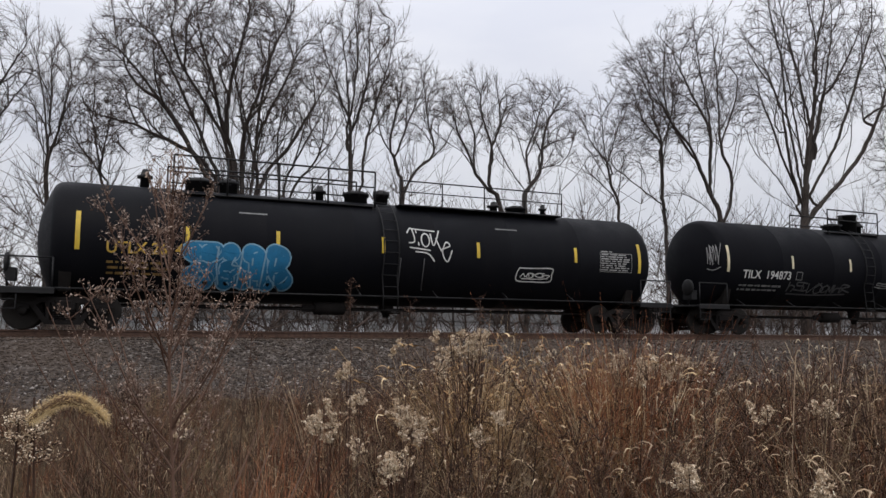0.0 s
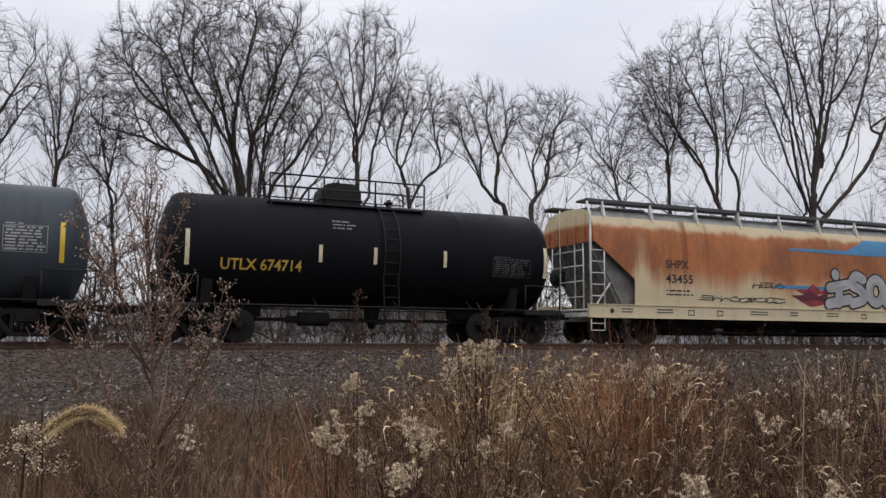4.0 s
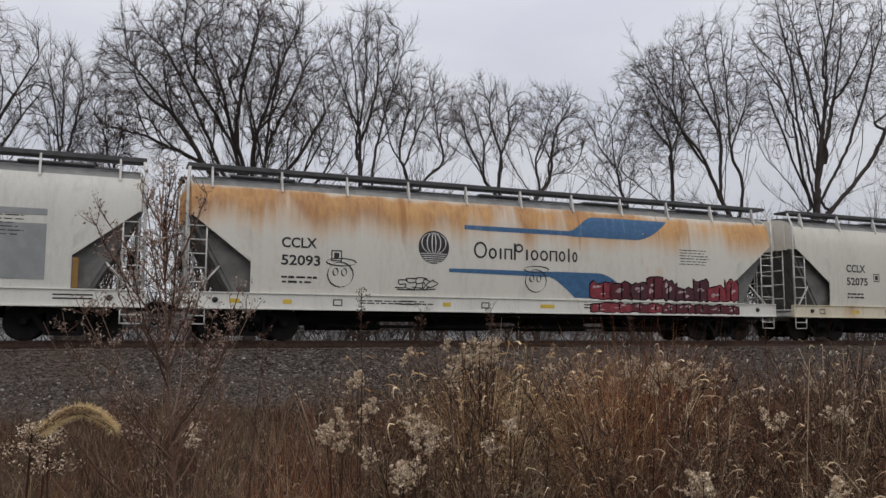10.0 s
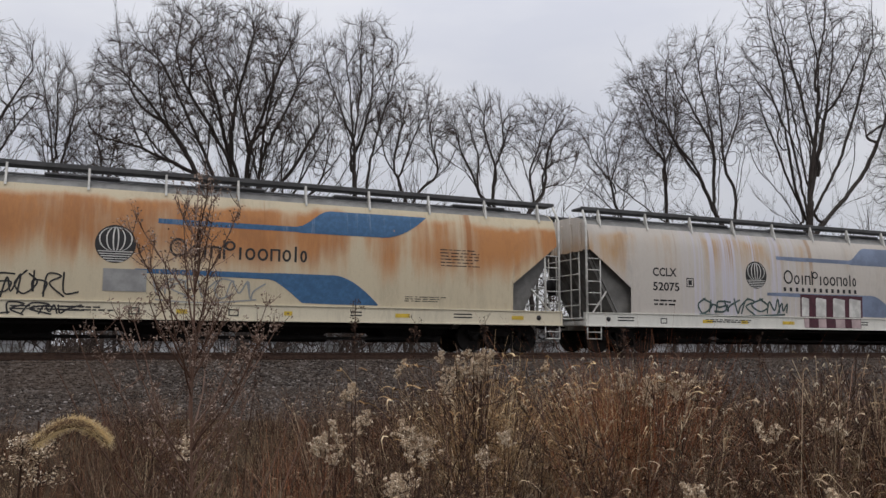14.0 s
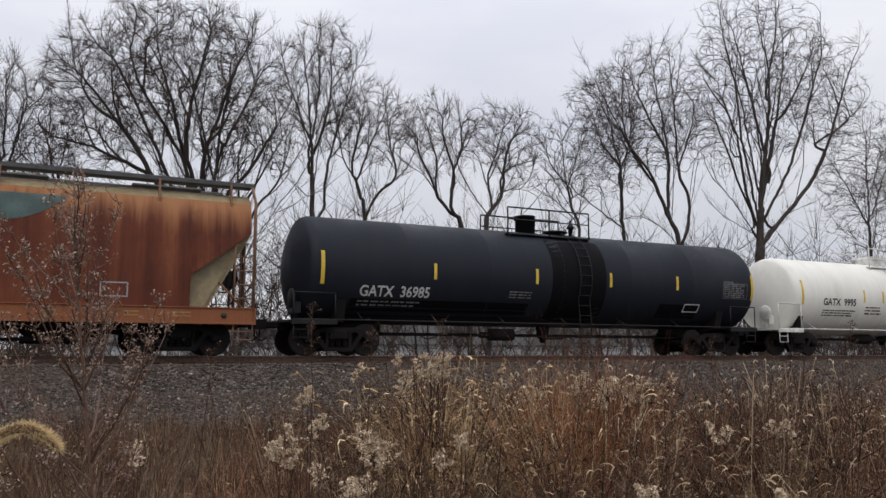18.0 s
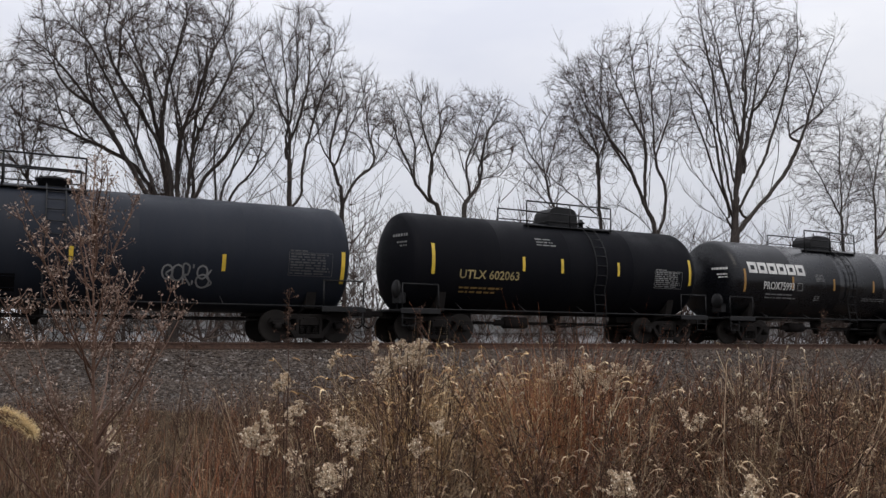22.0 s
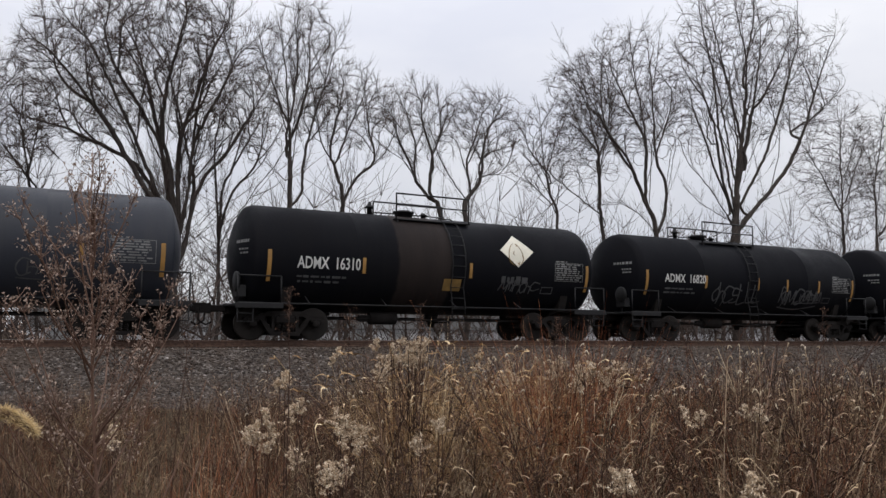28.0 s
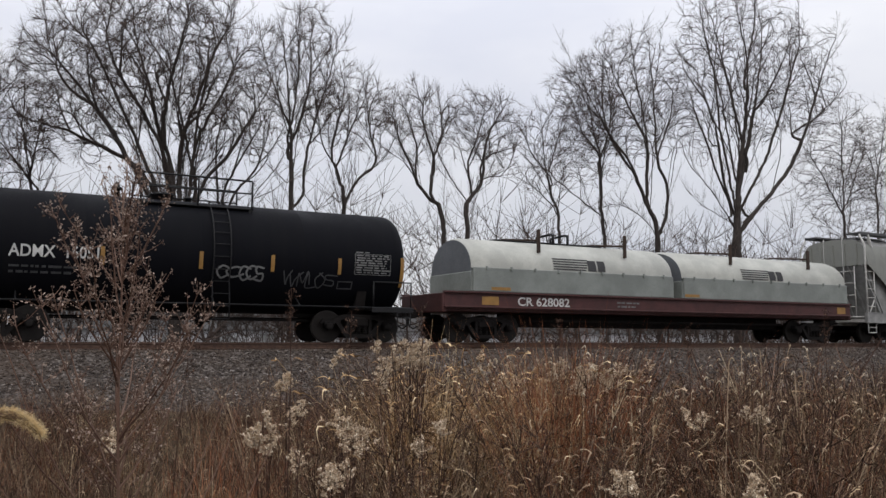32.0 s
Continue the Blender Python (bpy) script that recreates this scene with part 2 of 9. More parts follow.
DULL_GOLD = plain("dull_yellow_lettering_paint", (0.25, 0.15, 0.04), 0.7, 0, 0.4)
def flash_paint(name, color, worn, shift):
    """Flash enamel scratched through in pale runs near its upper edge."""
    n = Nodes(name)
    runs = n.noise(1.0, 5, 0.7, n.place((5.0, 0.3, 0.35), (shift, 0, 0)))
    fine = n.noise(9, 5)
    col = n.mix(n.step(fine, 0.35, 0.75), tuple(c * 0.72 for c in color), color)
    col = n.mix(n.math("MULTIPLY", n.step(runs, 0.55, 0.72, (0, 0.6)), n.step(n.axis("Z"), 2.6, 3.5)), col, worn)
    return n.done(col, 0.55, 0.0, fine, 0.002, 0.4)


BLUE = flash_paint("swoosh_blue_paint", (0.055, 0.15, 0.30), (0.30, 0.38, 0.48), 2.0)
PALE_BLUE = plain("faded_swoosh_blue_paint", (0.20, 0.25, 0.36), 0.6, 0, 0.3, 1.5)
TEAL = plain("faded_teal_paint", (0.075, 0.12, 0.115), 0.7, 0, 0.4, 1.5)
SKY_BLUE = plain("clear_blue_paint", (0.05, 0.22, 0.42), 0.5, 0, 0.2, 1.5)
GRAF_BLUE = plain("bright_blue_spray_paint", (0.015, 0.20, 0.40), 0.5, 0, 0.35, 1.2)
GRAF_EDGE = plain("pale_blue_spray_paint", (0.25, 0.45, 0.6), 0.5, 0, 0.3)
SILVER = plain("silver_spray_paint", (0.42, 0.42, 0.43), 0.45, 0.15, 0.3, 1.2)
MAROON = plain("maroon_spray_paint", (0.12, 0.012, 0.022), 0.5, 0, 0.35, 1.5)
PINKISH = plain("pink_white_spray_paint", (0.55, 0.42, 0.42), 0.5, 0, 0.3, 1.5)
GREY_PATCH = plain("grey_repaint_patch", (0.30, 0.31, 0.31), 0.6, 0, 0.15)
DARK_PATCH = plain("black_repaint_patch", (0.007, 0.007, 0.0085), 0.6, 0, 0.2, spec=0.06)
PANEL_WHITE = plain("printed_data_panel", (0.34, 0.34, 0.335), 0.6, 0, 0.3)
CREAM_SIGN = plain("cream_placard", (0.74, 0.71, 0.60), 0.5, 0, 0.12)


# ---- mesh building ----
class Mesh:
    """Vertices and faces of one mesh, gathered from simple shaped solids."""

    def __init__(self):
        self.v, self.f, self.smooth = [], [], []

    def add(self, verts, faces, smooth=False):
        k = len(self.v)
        self.v.extend(verts)
        self.f.extend(tuple(k + i for i in face) for face in faces)
        self.smooth.extend([smooth] * len(faces))
        return self

    def box(self, x0, x1, y0, y1, z0, z1, c=0.012):
        """A box with chamfered edges."""
        c = min(c, (x1 - x0) / 3, (y1 - y0) / 3, (z1 - z0) / 3)
        ids, verts = {}, []
        for i, x in enumerate((x0, x1)):
            for j, y in enumerate((y0, y1)):
                for k, z in enumerate((z0, z1)):
                    sx, sy, sz = (c, -c)[i], (c, -c)[j], (c, -c)[k]
                    for a, p in enumerate(((x, y + sy, z + sz), (x + sx, y, z + sz), (x + sx, y + sy, z))):
                        ids[i, j, k, a] = len(verts)
                        verts.append(p)
        q = lambda *s: tuple(ids[t] for t in s)
        faces = [q((0, 0, 0, 0), (0, 0, 1, 0), (0, 1, 1, 0), (0, 1, 0, 0)), q((1, 0, 0, 0), (1, 1, 0, 0), (1, 1, 1, 0), (1, 0, 1, 0)),
                 q((0, 0, 0, 1), (1, 0, 0, 1), (1, 0, 1, 1), (0, 0, 1, 1)), q((0, 1, 0, 1), (0, 1, 1, 1), (1, 1, 1, 1), (1, 1, 0, 1)),
                 q((0, 0, 0, 2), (0, 1, 0, 2), (1, 1, 0, 2), (1, 0, 0, 2)), q((0, 0, 1, 2), (1, 0, 1, 2), (1, 1, 1, 2), (0, 1, 1, 2))]
        for i in (0, 1):
            for j in (0, 1):
                faces.append(q((i, j, 0, 0), (i, j, 1, 0), (i, j, 1, 1), (i, j, 0, 1)))
                faces.append(q((i, 0, j, 0), (i, 1, j, 0), (i, 1, j, 2), (i, 0, j, 2)))
                faces.append(q((0, i, j, 1), (1, i, j, 1), (1, i, j, 2), (0, i, j, 2)))
                for k in (0, 1):
                    faces.append(q((i, j, k, 0), (i, j, k, 1), (i, j, k, 2)))
        return self.add(verts, faces)

    def tube(self, points, r, n=6, r1=None, caps=True):
        """A round bar along a line of points, tapering from r to r1."""
        P = [Vector(p) for p in points]
        r1 = r if r1 is None else r1
        verts, faces = [], []
        up = None
        for i, p in enumerate(P):
            d = (P[min(i + 1, len(P) - 1)] - P[max(i - 1, 0)]).normalized()
            if up is None:
                up = d.orthogonal().normalized()
            up = (up - d * up.dot(d)).normalized()
            side = d.cross(up)
            rad = r + (r1 - r) * i / max(1, len(P) - 1)
            for k in range(n):
                a = 2 * math.pi * k / n
                verts.append(tuple(p + (up * math.cos(a) + side * math.sin(a)) * rad))
        for i in range(len(P) - 1):
            for k in range(n):
                a, b = i * n + k, i * n + (k + 1) % n
                faces.append((a, b, b + n, a + n))
        if caps:
            faces.append(tuple(range(n))[::-1])
            faces.append(tuple((len(P) - 1) * n + k for k in range(n)))
        return self.add(verts, faces, True)

    def lathe(self, profile, n=24, axis="x", at=(0, 0, 0)):
        """A turned solid: profile of (along, radius)."""
        verts, faces = [], []
        for along, r in profile:
            for k in range(n):
                a = 2 * math.pi * k / n
                s, c = math.sin(a) * r, math.cos(a) * r
                p = {"x": (along, s, c), "y": (s, along, c), "z": (s, c, along)}[axis]
                verts.append((p[0] + at[0], p[1] + at[1], p[2] + at[2]))
        for i in range(len(profile) - 1):
            for k in range(n):
                a, b = i * n + k, i * n + (k + 1) % n
                faces.append((a, b, b + n, a + n))
        faces.append(tuple(range(n)))
        faces.append(tuple((len(profile) - 1) * n + k for k in range(n)))
        return self.add(verts, faces, True)

    def prism(self, outline, y0, y1, axis="y"):
        """An outline in (x, z) pushed from y0 to y1 (axis x: outline in (y, z) pushed along x)."""
        n = len(outline)
        if axis == "y":
            verts = [(x, y, z) for y in (y0, y1) for x, z in outline]
        elif axis == "x":
            verts = [(x, y, z) for x in (y0, y1) for y, z in outline]
        else:
            verts = [(x, y, z) for z in (y0, y1) for x, y in outline]
        faces = [tuple(range(n)), tuple(range(2 * n - 1, n - 1, -1))]
        faces += [(i, n + i, n + (i + 1) % n, (i + 1) % n) for i in range(n)]
        return self.add(verts, faces)

    def sheet(self, rows, smooth=True):
        """Faces between equally long rows of points."""
        m = len(rows[0])
        verts = [tuple(p) for row in rows for p in row]
        faces = [(i * m + k, i * m + k + 1, (i + 1) * m + k + 1, (i + 1) * m + k) for i in range(len(rows) - 1) for k in range(m - 1)]
        return self.add(verts, faces, smooth)

    def data(self, name):
        me = bpy.data.meshes.new(name)
        me.from_pydata(self.v, [], self.f)
        bm = bmesh.new()
        bm.from_mesh(me)
        bmesh.ops.recalc_face_normals(bm, faces=bm.faces)
        bm.to_mesh(me)
        bm.free()
        me.polygons.foreach_set("use_smooth", self.smooth)
        me.update()
        return me


def fast_mesh(name, verts, quads, smooth=False):
    """A big mesh straight from arrays of corners and of three- or four-cornered faces."""
    me = bpy.data.meshes.new(name)
    verts, quads = np.asarray(verts, np.float32), np.asarray(quads, np.int32)
    k = quads.shape[1]
    me.vertices.add(len(verts))
    me.vertices.foreach_set("co", verts.ravel())
    me.loops.add(quads.size)
    me.loops.foreach_set("vertex_index", quads.ravel())
    me.polygons.add(len(quads))
    me.polygons.foreach_set("loop_start", np.arange(0, quads.size, k, dtype=np.int32))
    me.polygons.foreach_set("use_smooth", np.full(len(quads), smooth))
    me.update(calc_edges=True)
    me.validate()
    return me


def part(name, mesh, material, parent=None, label="", at=(0, 0, 0)):
    """One mesh object, under a thing or a part."""
    me = mesh.data(name) if isinstance(mesh, Mesh) else mesh
    if not me.materials:
        me.materials.append(material)
    ob = new(name, me)
    ob.location = at
    if parent is not None:
        ob.parent = parent
    return tagged(ob, label)


_shared = {}


def shared(key, make):
    """The mesh kept under key, made once."""
    if key not in _shared:
        _shared[key] = make().data(key)
    return _shared[key]


# ---- lettering ----
def letter_meshes(wanted):
    """Flat lettering of the built-in font: name -> (words, size, swelling of the strokes)."""
    obs = {}
    for key, (words, size, swell) in wanted.items():
        cu = bpy.data.curves.new("lettering", "FONT")
        cu.body, cu.size, cu.resolution_u, cu.offset = words, size, 3, swell
        cu.align_x = "LEFT"
        obs[key] = new("lettering", cu)
    deps = bpy.context.evaluated_depsgraph_get()
    out = {}
    for key, ob in obs.items():
        me = bpy.data.meshes.new_from_object(ob.evaluated_get(deps))
        out[key] = ([tuple(v.co) for v in me.vertices], [tuple(p.vertices) for p in me.polygons])
        bpy.data.meshes.remove(me)
    for ob in obs.values():
        cu = ob.data
        bpy.data.objects.remove(ob)
        bpy.data.curves.remove(cu)
    return out


# ---- rolling stock: each car's own space has x along the track, y away from the viewer, z over the rail ----
RAIL_Z, TRACK_Y = 1.42, 23.0


def tank_side(radius, centre):
    return lambda z, off=0.006: -math.sqrt(max(0.0, (radius + off) ** 2 - (z - centre) ** 2))


HOPPER_PROFILE = ((0.84, 1.57), (1.24, 1.575), (2.0, 1.61), (2.8, 1.615), (3.4, 1.58), (3.8, 1.50), (4.05, 1.38), (4.22, 1.18), (4.33, 0.85), (4.38, 0.4))


def hopper_side(z, off=0.007):
    return -float(np.interp(z, [p[0] for p in HOPPER_PROFILE], [p[1] for p in HOPPER_PROFILE])) - off


def band(mesh, columns, side, off=0.006, rows=6):
    """Thin paint on a car's side: columns of (x, low, high)."""
    grid = []
    for x, low, high in columns:
        grid.append([(x, side(low + (high - low) * k / rows, off), low + (high - low) * k / rows) for k in range(rows + 1)])
    return mesh.sheet(grid, True)


def rect(mesh, x0, x1, z0, z1, side, off=0.006):
    return band(mesh, [(x0, z0, z1), (x1, z0, z1)], side, off, max(2, int((z1 - z0) / 0.15)))


def ellipse(mesh, cx, cz, rx, rz, side, off=0.006, n=20):
    cols = []
    for k in range(n + 1):
        a = math.pi * (1 - k / n)
        h = max(0.004, math.sin(a) * rz)
        cols.append((cx + math.cos(a) * rx, cz - h, cz + h))
    return band(mesh, cols, side, off)


def lettering(car, key, x0, x1, z0, z1, mat, side, name="lettering", off=0.007, lean=0.0, wave=0.0):
    verts, faces = LETTERS[key]
    bm = bmesh.new()
    vs = [bm.verts.new(v) for v in verts]
    for f in faces:
        bm.faces.new([vs[i] for i in f])
    lo = [min(v[i] for v in verts) for i in (0, 1)]
    hi = [max(v[i] for v in verts) for i in (0, 1)]
    for v in bm.verts:
        fx, fz = (v.co.x - lo[0]) / (hi[0] - lo[0]), (v.co.y - lo[1]) / (hi[1] - lo[1])
        v.co = (x0 + fx * (x1 - x0) + lean * (fz - 0.5) * (z1 - z0), 0, z0 + fz * (z1 - z0) + wave * math.sin(fx * 14) * (z1 - z0))
    for k in range(1, int((z1 - z0) / 0.09) + 1):
        bmesh.ops.bisect_plane(bm, geom=bm.verts[:] + bm.edges[:] + bm.faces[:], plane_co=(0, 0, z0 + k * 0.09), plane_no=(0, 0, 1))
    for v in bm.verts:
        v.co.y = side(v.co.z, off)
    # each word is a part of its own
    spans = sorted((min(v.co.x for v in f.verts), max(v.co.x for v in f.verts)) for f in bm.faces)
    reach, cuts = spans[0][1], []
    for a, b in spans:
        if a - reach > 0.35 * (z1 - z0):
            cuts.append((a + reach) / 2)
        reach = max(reach, b)
    cuts = [-1e9] + cuts + [1e9]
    for lo_x, hi_x in zip(cuts, cuts[1:]):
        word = bm.copy()
        bmesh.ops.delete(word, geom=[f for f in word.faces if not lo_x < f.calc_center_median().x < hi_x], context="FACES")
        me = bpy.data.meshes.new(name)
        word.to_mesh(me)
        word.free()
        ob = part(name, me, mat, car)
    bm.free()
    return ob


def bars(car, x0, x1, z0, z1, mat, side, lines=3, seed=1, name="small_print", fill=0.5, off=0.007):
    """Small print that cannot be read: plain bars of uneven length."""
    rng = random.Random(seed)
    m = Mesh()
    pitch = (z1 - z0) / lines
    for k in range(lines):
        x, z = x0 + rng.uniform(0, 0.04) * (x1 - x0), z1 - (k + 1) * pitch
        stop = x1 - rng.uniform(0, 0.22) * (x1 - x0)
        while x < stop - 0.03:
            w = min(rng.uniform(0.06, 0.3), stop - x)
            h = fill * rng.uniform(0.7, 1.0)
            rect(m, x, x + w, z + pitch * (1 - h) / 2, z + pitch * (1 + h) / 2, side, off)
            x += w + rng.uniform(0.025, 0.07)
    return tagged(part(name, m, mat, car), kind="stuff")


def frame_lines(mesh, x0, x1, z0, z1, w, side, off=0.007):
    rect(mesh, x0, x1, z0, z0 + w, side, off)
    rect(mesh, x0, x1, z1 - w, z1, side, off)
    rect(mesh, x0, x0 + w, z0 + w, z1 - w, side, off)
    rect(mesh, x1 - w, x1, z0 + w, z1 - w, side, off)
    return mesh


def smooth_line(pts, n=5):
    """A rounded line through a few points."""
    if len(pts) < 3:
        return list(pts)
    P = [pts[0]] + list(pts) + [pts[-1]]
    out = []
    for a, b, c, d in zip(P, P[1:], P[2:], P[3:]):
        for k in range(n):
            t = k / n
            out.append(tuple(0.5 * (2 * b[i] + (c[i] - a[i]) * t + (2 * a[i] - 5 * b[i] + 4 * c[i] - d[i]) * t * t + (3 * b[i] - a[i] - 3 * c[i] + d[i]) * t ** 3) for i in (0, 1)))
    return out + [pts[-1]]


def sprayed(car, box, lines, w, mat, side, name="graffiti_tag", off=0.009, label="", caps=True, n=5):
    """Sprayed lines with round ends; lines are in shares of box (x0, x1, z0, z1)."""
    x0, x1, z0, z1 = box
    m = Mesh()
    lift = 0.0
    for line in lines:
        P = [(x0 + (x1 - x0) * a, z0 + (z1 - z0) * b) for a, b in smooth_line(line, n)]
        lift += 0.0002
        left, right = [], []
        for k, (x, z) in enumerate(P):
            (xa, za), (xb, zb) = P[max(k - 1, 0)], P[min(k + 1, len(P) - 1)]
            d = math.hypot(xb - xa, zb - za) or 1
            nx, nz = -(zb - za) / d * w / 2, (xb - xa) / d * w / 2
            left.append((x + nx, side(z + nz, off + lift), z + nz))
            right.append((x - nx, side(z - nz, off + lift), z - nz))
        m.sheet([left, right], False)
        if caps:
            for x, z in ((P[0], P[-1]) if w < 0.15 else P[::max(1, n // 2)] + [P[-1]]):
                lift += 0.00006
                m.add([(x + math.cos(a) * w / 2, side(z + math.sin(a) * w / 2, off + lift), z + math.sin(a) * w / 2) for a in np.linspace(0, 2 * math.pi, 15)[:-1]], [tuple(range(14))])
    return part(name, m, mat, car, label)


def oval(cx, cz, rx, rz, n=9):
    return [(cx + rx * math.cos(a), cz + rz * math.sin(a)) for a in np.linspace(1.6, 1.6 + 2 * math.pi, n)]


STROKES = ([(0.1, 0.0), (0.2, 0.9), (0.5, 0.2), (0.7, 1.0), (0.9, 0.1)], [(0.9, 0.85), (0.4, 1.0), (0.1, 0.5), (0.4, 0.0), (0.95, 0.25)], [(0.2, 1.0), (0.25, 0.0), (0.3, 0.6), (0.8, 0.55), (0.75, 0.0)],
           [(0.5, 1.0), (0.1, 0.5), (0.5, 0.0), (0.9, 0.5), (0.45, 0.95)], [(0.9, 0.9), (0.2, 0.95), (0.3, 0.5), (0.8, 0.5), (0.75, 0.05), (0.1, 0.1)], [(0.15, 0.05), (0.2, 1.0), (0.8, 0.85), (0.25, 0.5), (0.9, 0.0)],
           [(0.1, 0.95), (0.4, 0.05), (0.55, 0.5), (0.95, 1.0)], [(0.15, 1.0), (0.2, 0.05), (0.9, 0.1)])


def scrawl(car, x0, x1, z0, z1, mat, side, seed, loops=5, w=0.03, name="graffiti_tag", off=0.009):
    """A quick tag: a run of slanting, uneven strokes that say nothing."""
    rng = random.Random(seed)
    n = max(2, min(9, loops))
    lines, x = [], 0.0
    for k in range(n):
        wide = rng.uniform(0.7, 1.35) / n
        low, high = rng.uniform(0.0, 0.22), rng.uniform(0.74, 1.0)
        lean = rng.uniform(0.0, 0.25) * wide
        lines.append([(x + wide * a + lean * (b - 0.5) + rng.gauss(0, 0.05 * wide), low + (high - low) * b + rng.gauss(0, 0.03)) for a, b in STROKES[rng.randrange(len(STROKES))]])
        x += wide * rng.uniform(0.5, 0.72)
    lines = [[(a / x, b) for a, b in line] for line in lines]
    if rng.random() < 0.6:
        lines.append([(0.05, -0.06), (0.5, rng.uniform(-0.16, -0.04)), (1.0, 0.04)])
    return sprayed(car, (x0, x1, z0, z1), lines, w, mat, side, name, off)


# -- running gear --
WHEEL_R = 0.457


def wheelset_mesh():
    m = Mesh()
    for s in (-1, 1):
        y = s * 0.745
        m.lathe([(y - 0.07, 0.06), (y - 0.07, 0.16), (y - 0.03, 0.20), (y - 0.03, 0.37), (y - 0.07, 0.40), (y - 0.07, WHEEL_R - 0.012),
                 (y - 0.06, WHEEL_R), (y + 0.05, WHEEL_R - 0.005), (y + 0.07, WHEEL_R - 0.03), (y + 0.07, 0.40), (y + 0.02, 0.37), (y + 0.02, 0.18), (y + 0.07, 0.16), (y + 0.07, 0.06)], 28, "y")
        for k in range(3):
            a = k * 2.094
            m.box(math.cos(a) * 0.27 - 0.035, math.cos(a) * 0.27 + 0.035, y - 0.045, y + 0.035, math.sin(a) * 0.27 - 0.035, math.sin(a) * 0.27 + 0.035)
    m.lathe([(-1.1, 0.08), (-0.7, 0.085), (0.7, 0.085), (1.1, 0.08)], 12, "y")
    return m


def tread_mesh():
    return Mesh().lathe([(-0.0725, WHEEL_R - 0.05), (-0.0725, WHEEL_R - 0.012), (-0.058, WHEEL_R + 0.002), (0.052, WHEEL_R - 0.003), (0.0725, WHEEL_R - 0.03), (0.0725, WHEEL_R - 0.05)], 28, "y")


def side_frame_mesh():
    m = Mesh()
    y0, y1 = -0.09, 0.09
    m.prism([(-1.15, 0.56), (-1.1, 0.66), (-0.75, 0.68), (-0.45, 0.80), (0.45, 0.80), (0.75, 0.68), (1.1, 0.66), (1.15, 0.56), (0.66, 0.56), (0.5, 0.66), (-0.5, 0.66), (-0.66, 0.56)], y0, y1)
    m.prism([(-0.72, 0.57), (-0.6, 0.6), (-0.33, 0.24), (0.33, 0.24), (0.6, 0.6), (0.72, 0.57), (0.40, 0.13), (-0.40, 0.13)], y0, y1)
    for s in (-1, 1):
        m.box(s * 0.34 - 0.045, s * 0.34 + 0.045, y0, y1, 0.2, 0.7)
        m.box(s * 0.89 - 0.16, s * 0.89 + 0.16, y0 - 0.02, y1, 0.50, 0.60)
    m.box(-0.28, 0.28, y0 - 0.03, y1, 0.46, 0.66, 0.03)
    return m


def spring_mesh():
    m = Mesh()
    for x in (-0.19, 0.0, 0.19):
        pts = [(x + 0.07 * math.cos(a), -0.02 + 0.07 * math.sin(a), 0.245 + 0.21 * a / (8 * math.pi)) for a in np.linspace(0, 8 * math.pi, 41)]
        m.tube(pts, 0.017, 4)
    return m


def bearing_mesh():
    return Mesh().lathe([(-0.16, 0.02), (-0.16, 0.07), (-0.12, 0.10), (0.08, 0.115), (0.1, 0.05)], 16, "y")


def bogie(car, x, spin, paint):
    """A three-piece freight truck with two wheelsets that turn."""
    def bolster():
        m = Mesh()
        m.box(-0.2, 0.2, -1.12, 1.12, 0.46, 0.72, 0.03)
        m.lathe([(0.66, 0.32), (0.80, 0.30)], 16, "z")
        for s in (-1, 1):
            m.box(s * 0.5 - 0.05, s * 0.5 + 0.05, -0.8, 0.8, 0.28, 0.36)
            m.box(s * 0.42 - 0.03, s * 0.42 + 0.03, -0.95, 0.95, 0.36, 0.42)
        return m
    b = part("bogie", shared("bogie", bolster), paint, car, "cast steel freight bogie", (x, 0, 0))
    for y in (-1.0, 1.0):
        part("side_frame", shared("side_frame", side_frame_mesh), paint, b, "", (0, y, 0))
        part("spring_nest", shared("spring_nest", spring_mesh), STEEL, b, "", (0, y, 0))
        for s in (-1, 1):
            o = part("bearing", shared("bearing", bearing_mesh), paint, b, "", (s * 0.89, y, WHEEL_R))
            if y > 0:
                o.rotation_euler.z = math.pi
    for s in (-1, 1):
        w = part("wheelset", shared("wheelset", wheelset_mesh), STEEL, b, "steel wheels on an axle", (s * 0.89, 0, WHEEL_R))
        spin.append((w, s * 0.89))
        for y in (-0.745, 0.745):
            part("wheel_rim", shared("wheel_rim", tread_mesh), TYRE, b, "worn bright wheel rim", (s * 0.89, y, WHEEL_R))


def coupler_mesh():
    m = Mesh()
    m.box(-0.75, -0.18, -0.09, 0.09, 0.78, 0.96, 0.03)
    m.prism([(-0.2, -0.12), (-0.05, -0.17), (0.10, -0.15), (0.12, 0.0), (0.02, 0.02), (0.0, 0.1), (0.13, 0.14), (0.1, 0.2), (-0.2, 0.16)], 0.74, 1.02, "z")
    m.tube([(-0.1, -0.2, 0.8), (-0.1, -0.2, 0.55), (0.1, -0.22, 0.42), (0.25, -0.2, 0.5)], 0.025, 6)
    return m


def couplers(car, half):
    for s in (-1, 1):
        o = part("coupler", shared("coupler", coupler_mesh), STEEL, car, "knuckle coupler with an air hose", (s * (half - 0.02), 0, 0))
        if s < 0:
            o.rotation_euler.z = math.pi


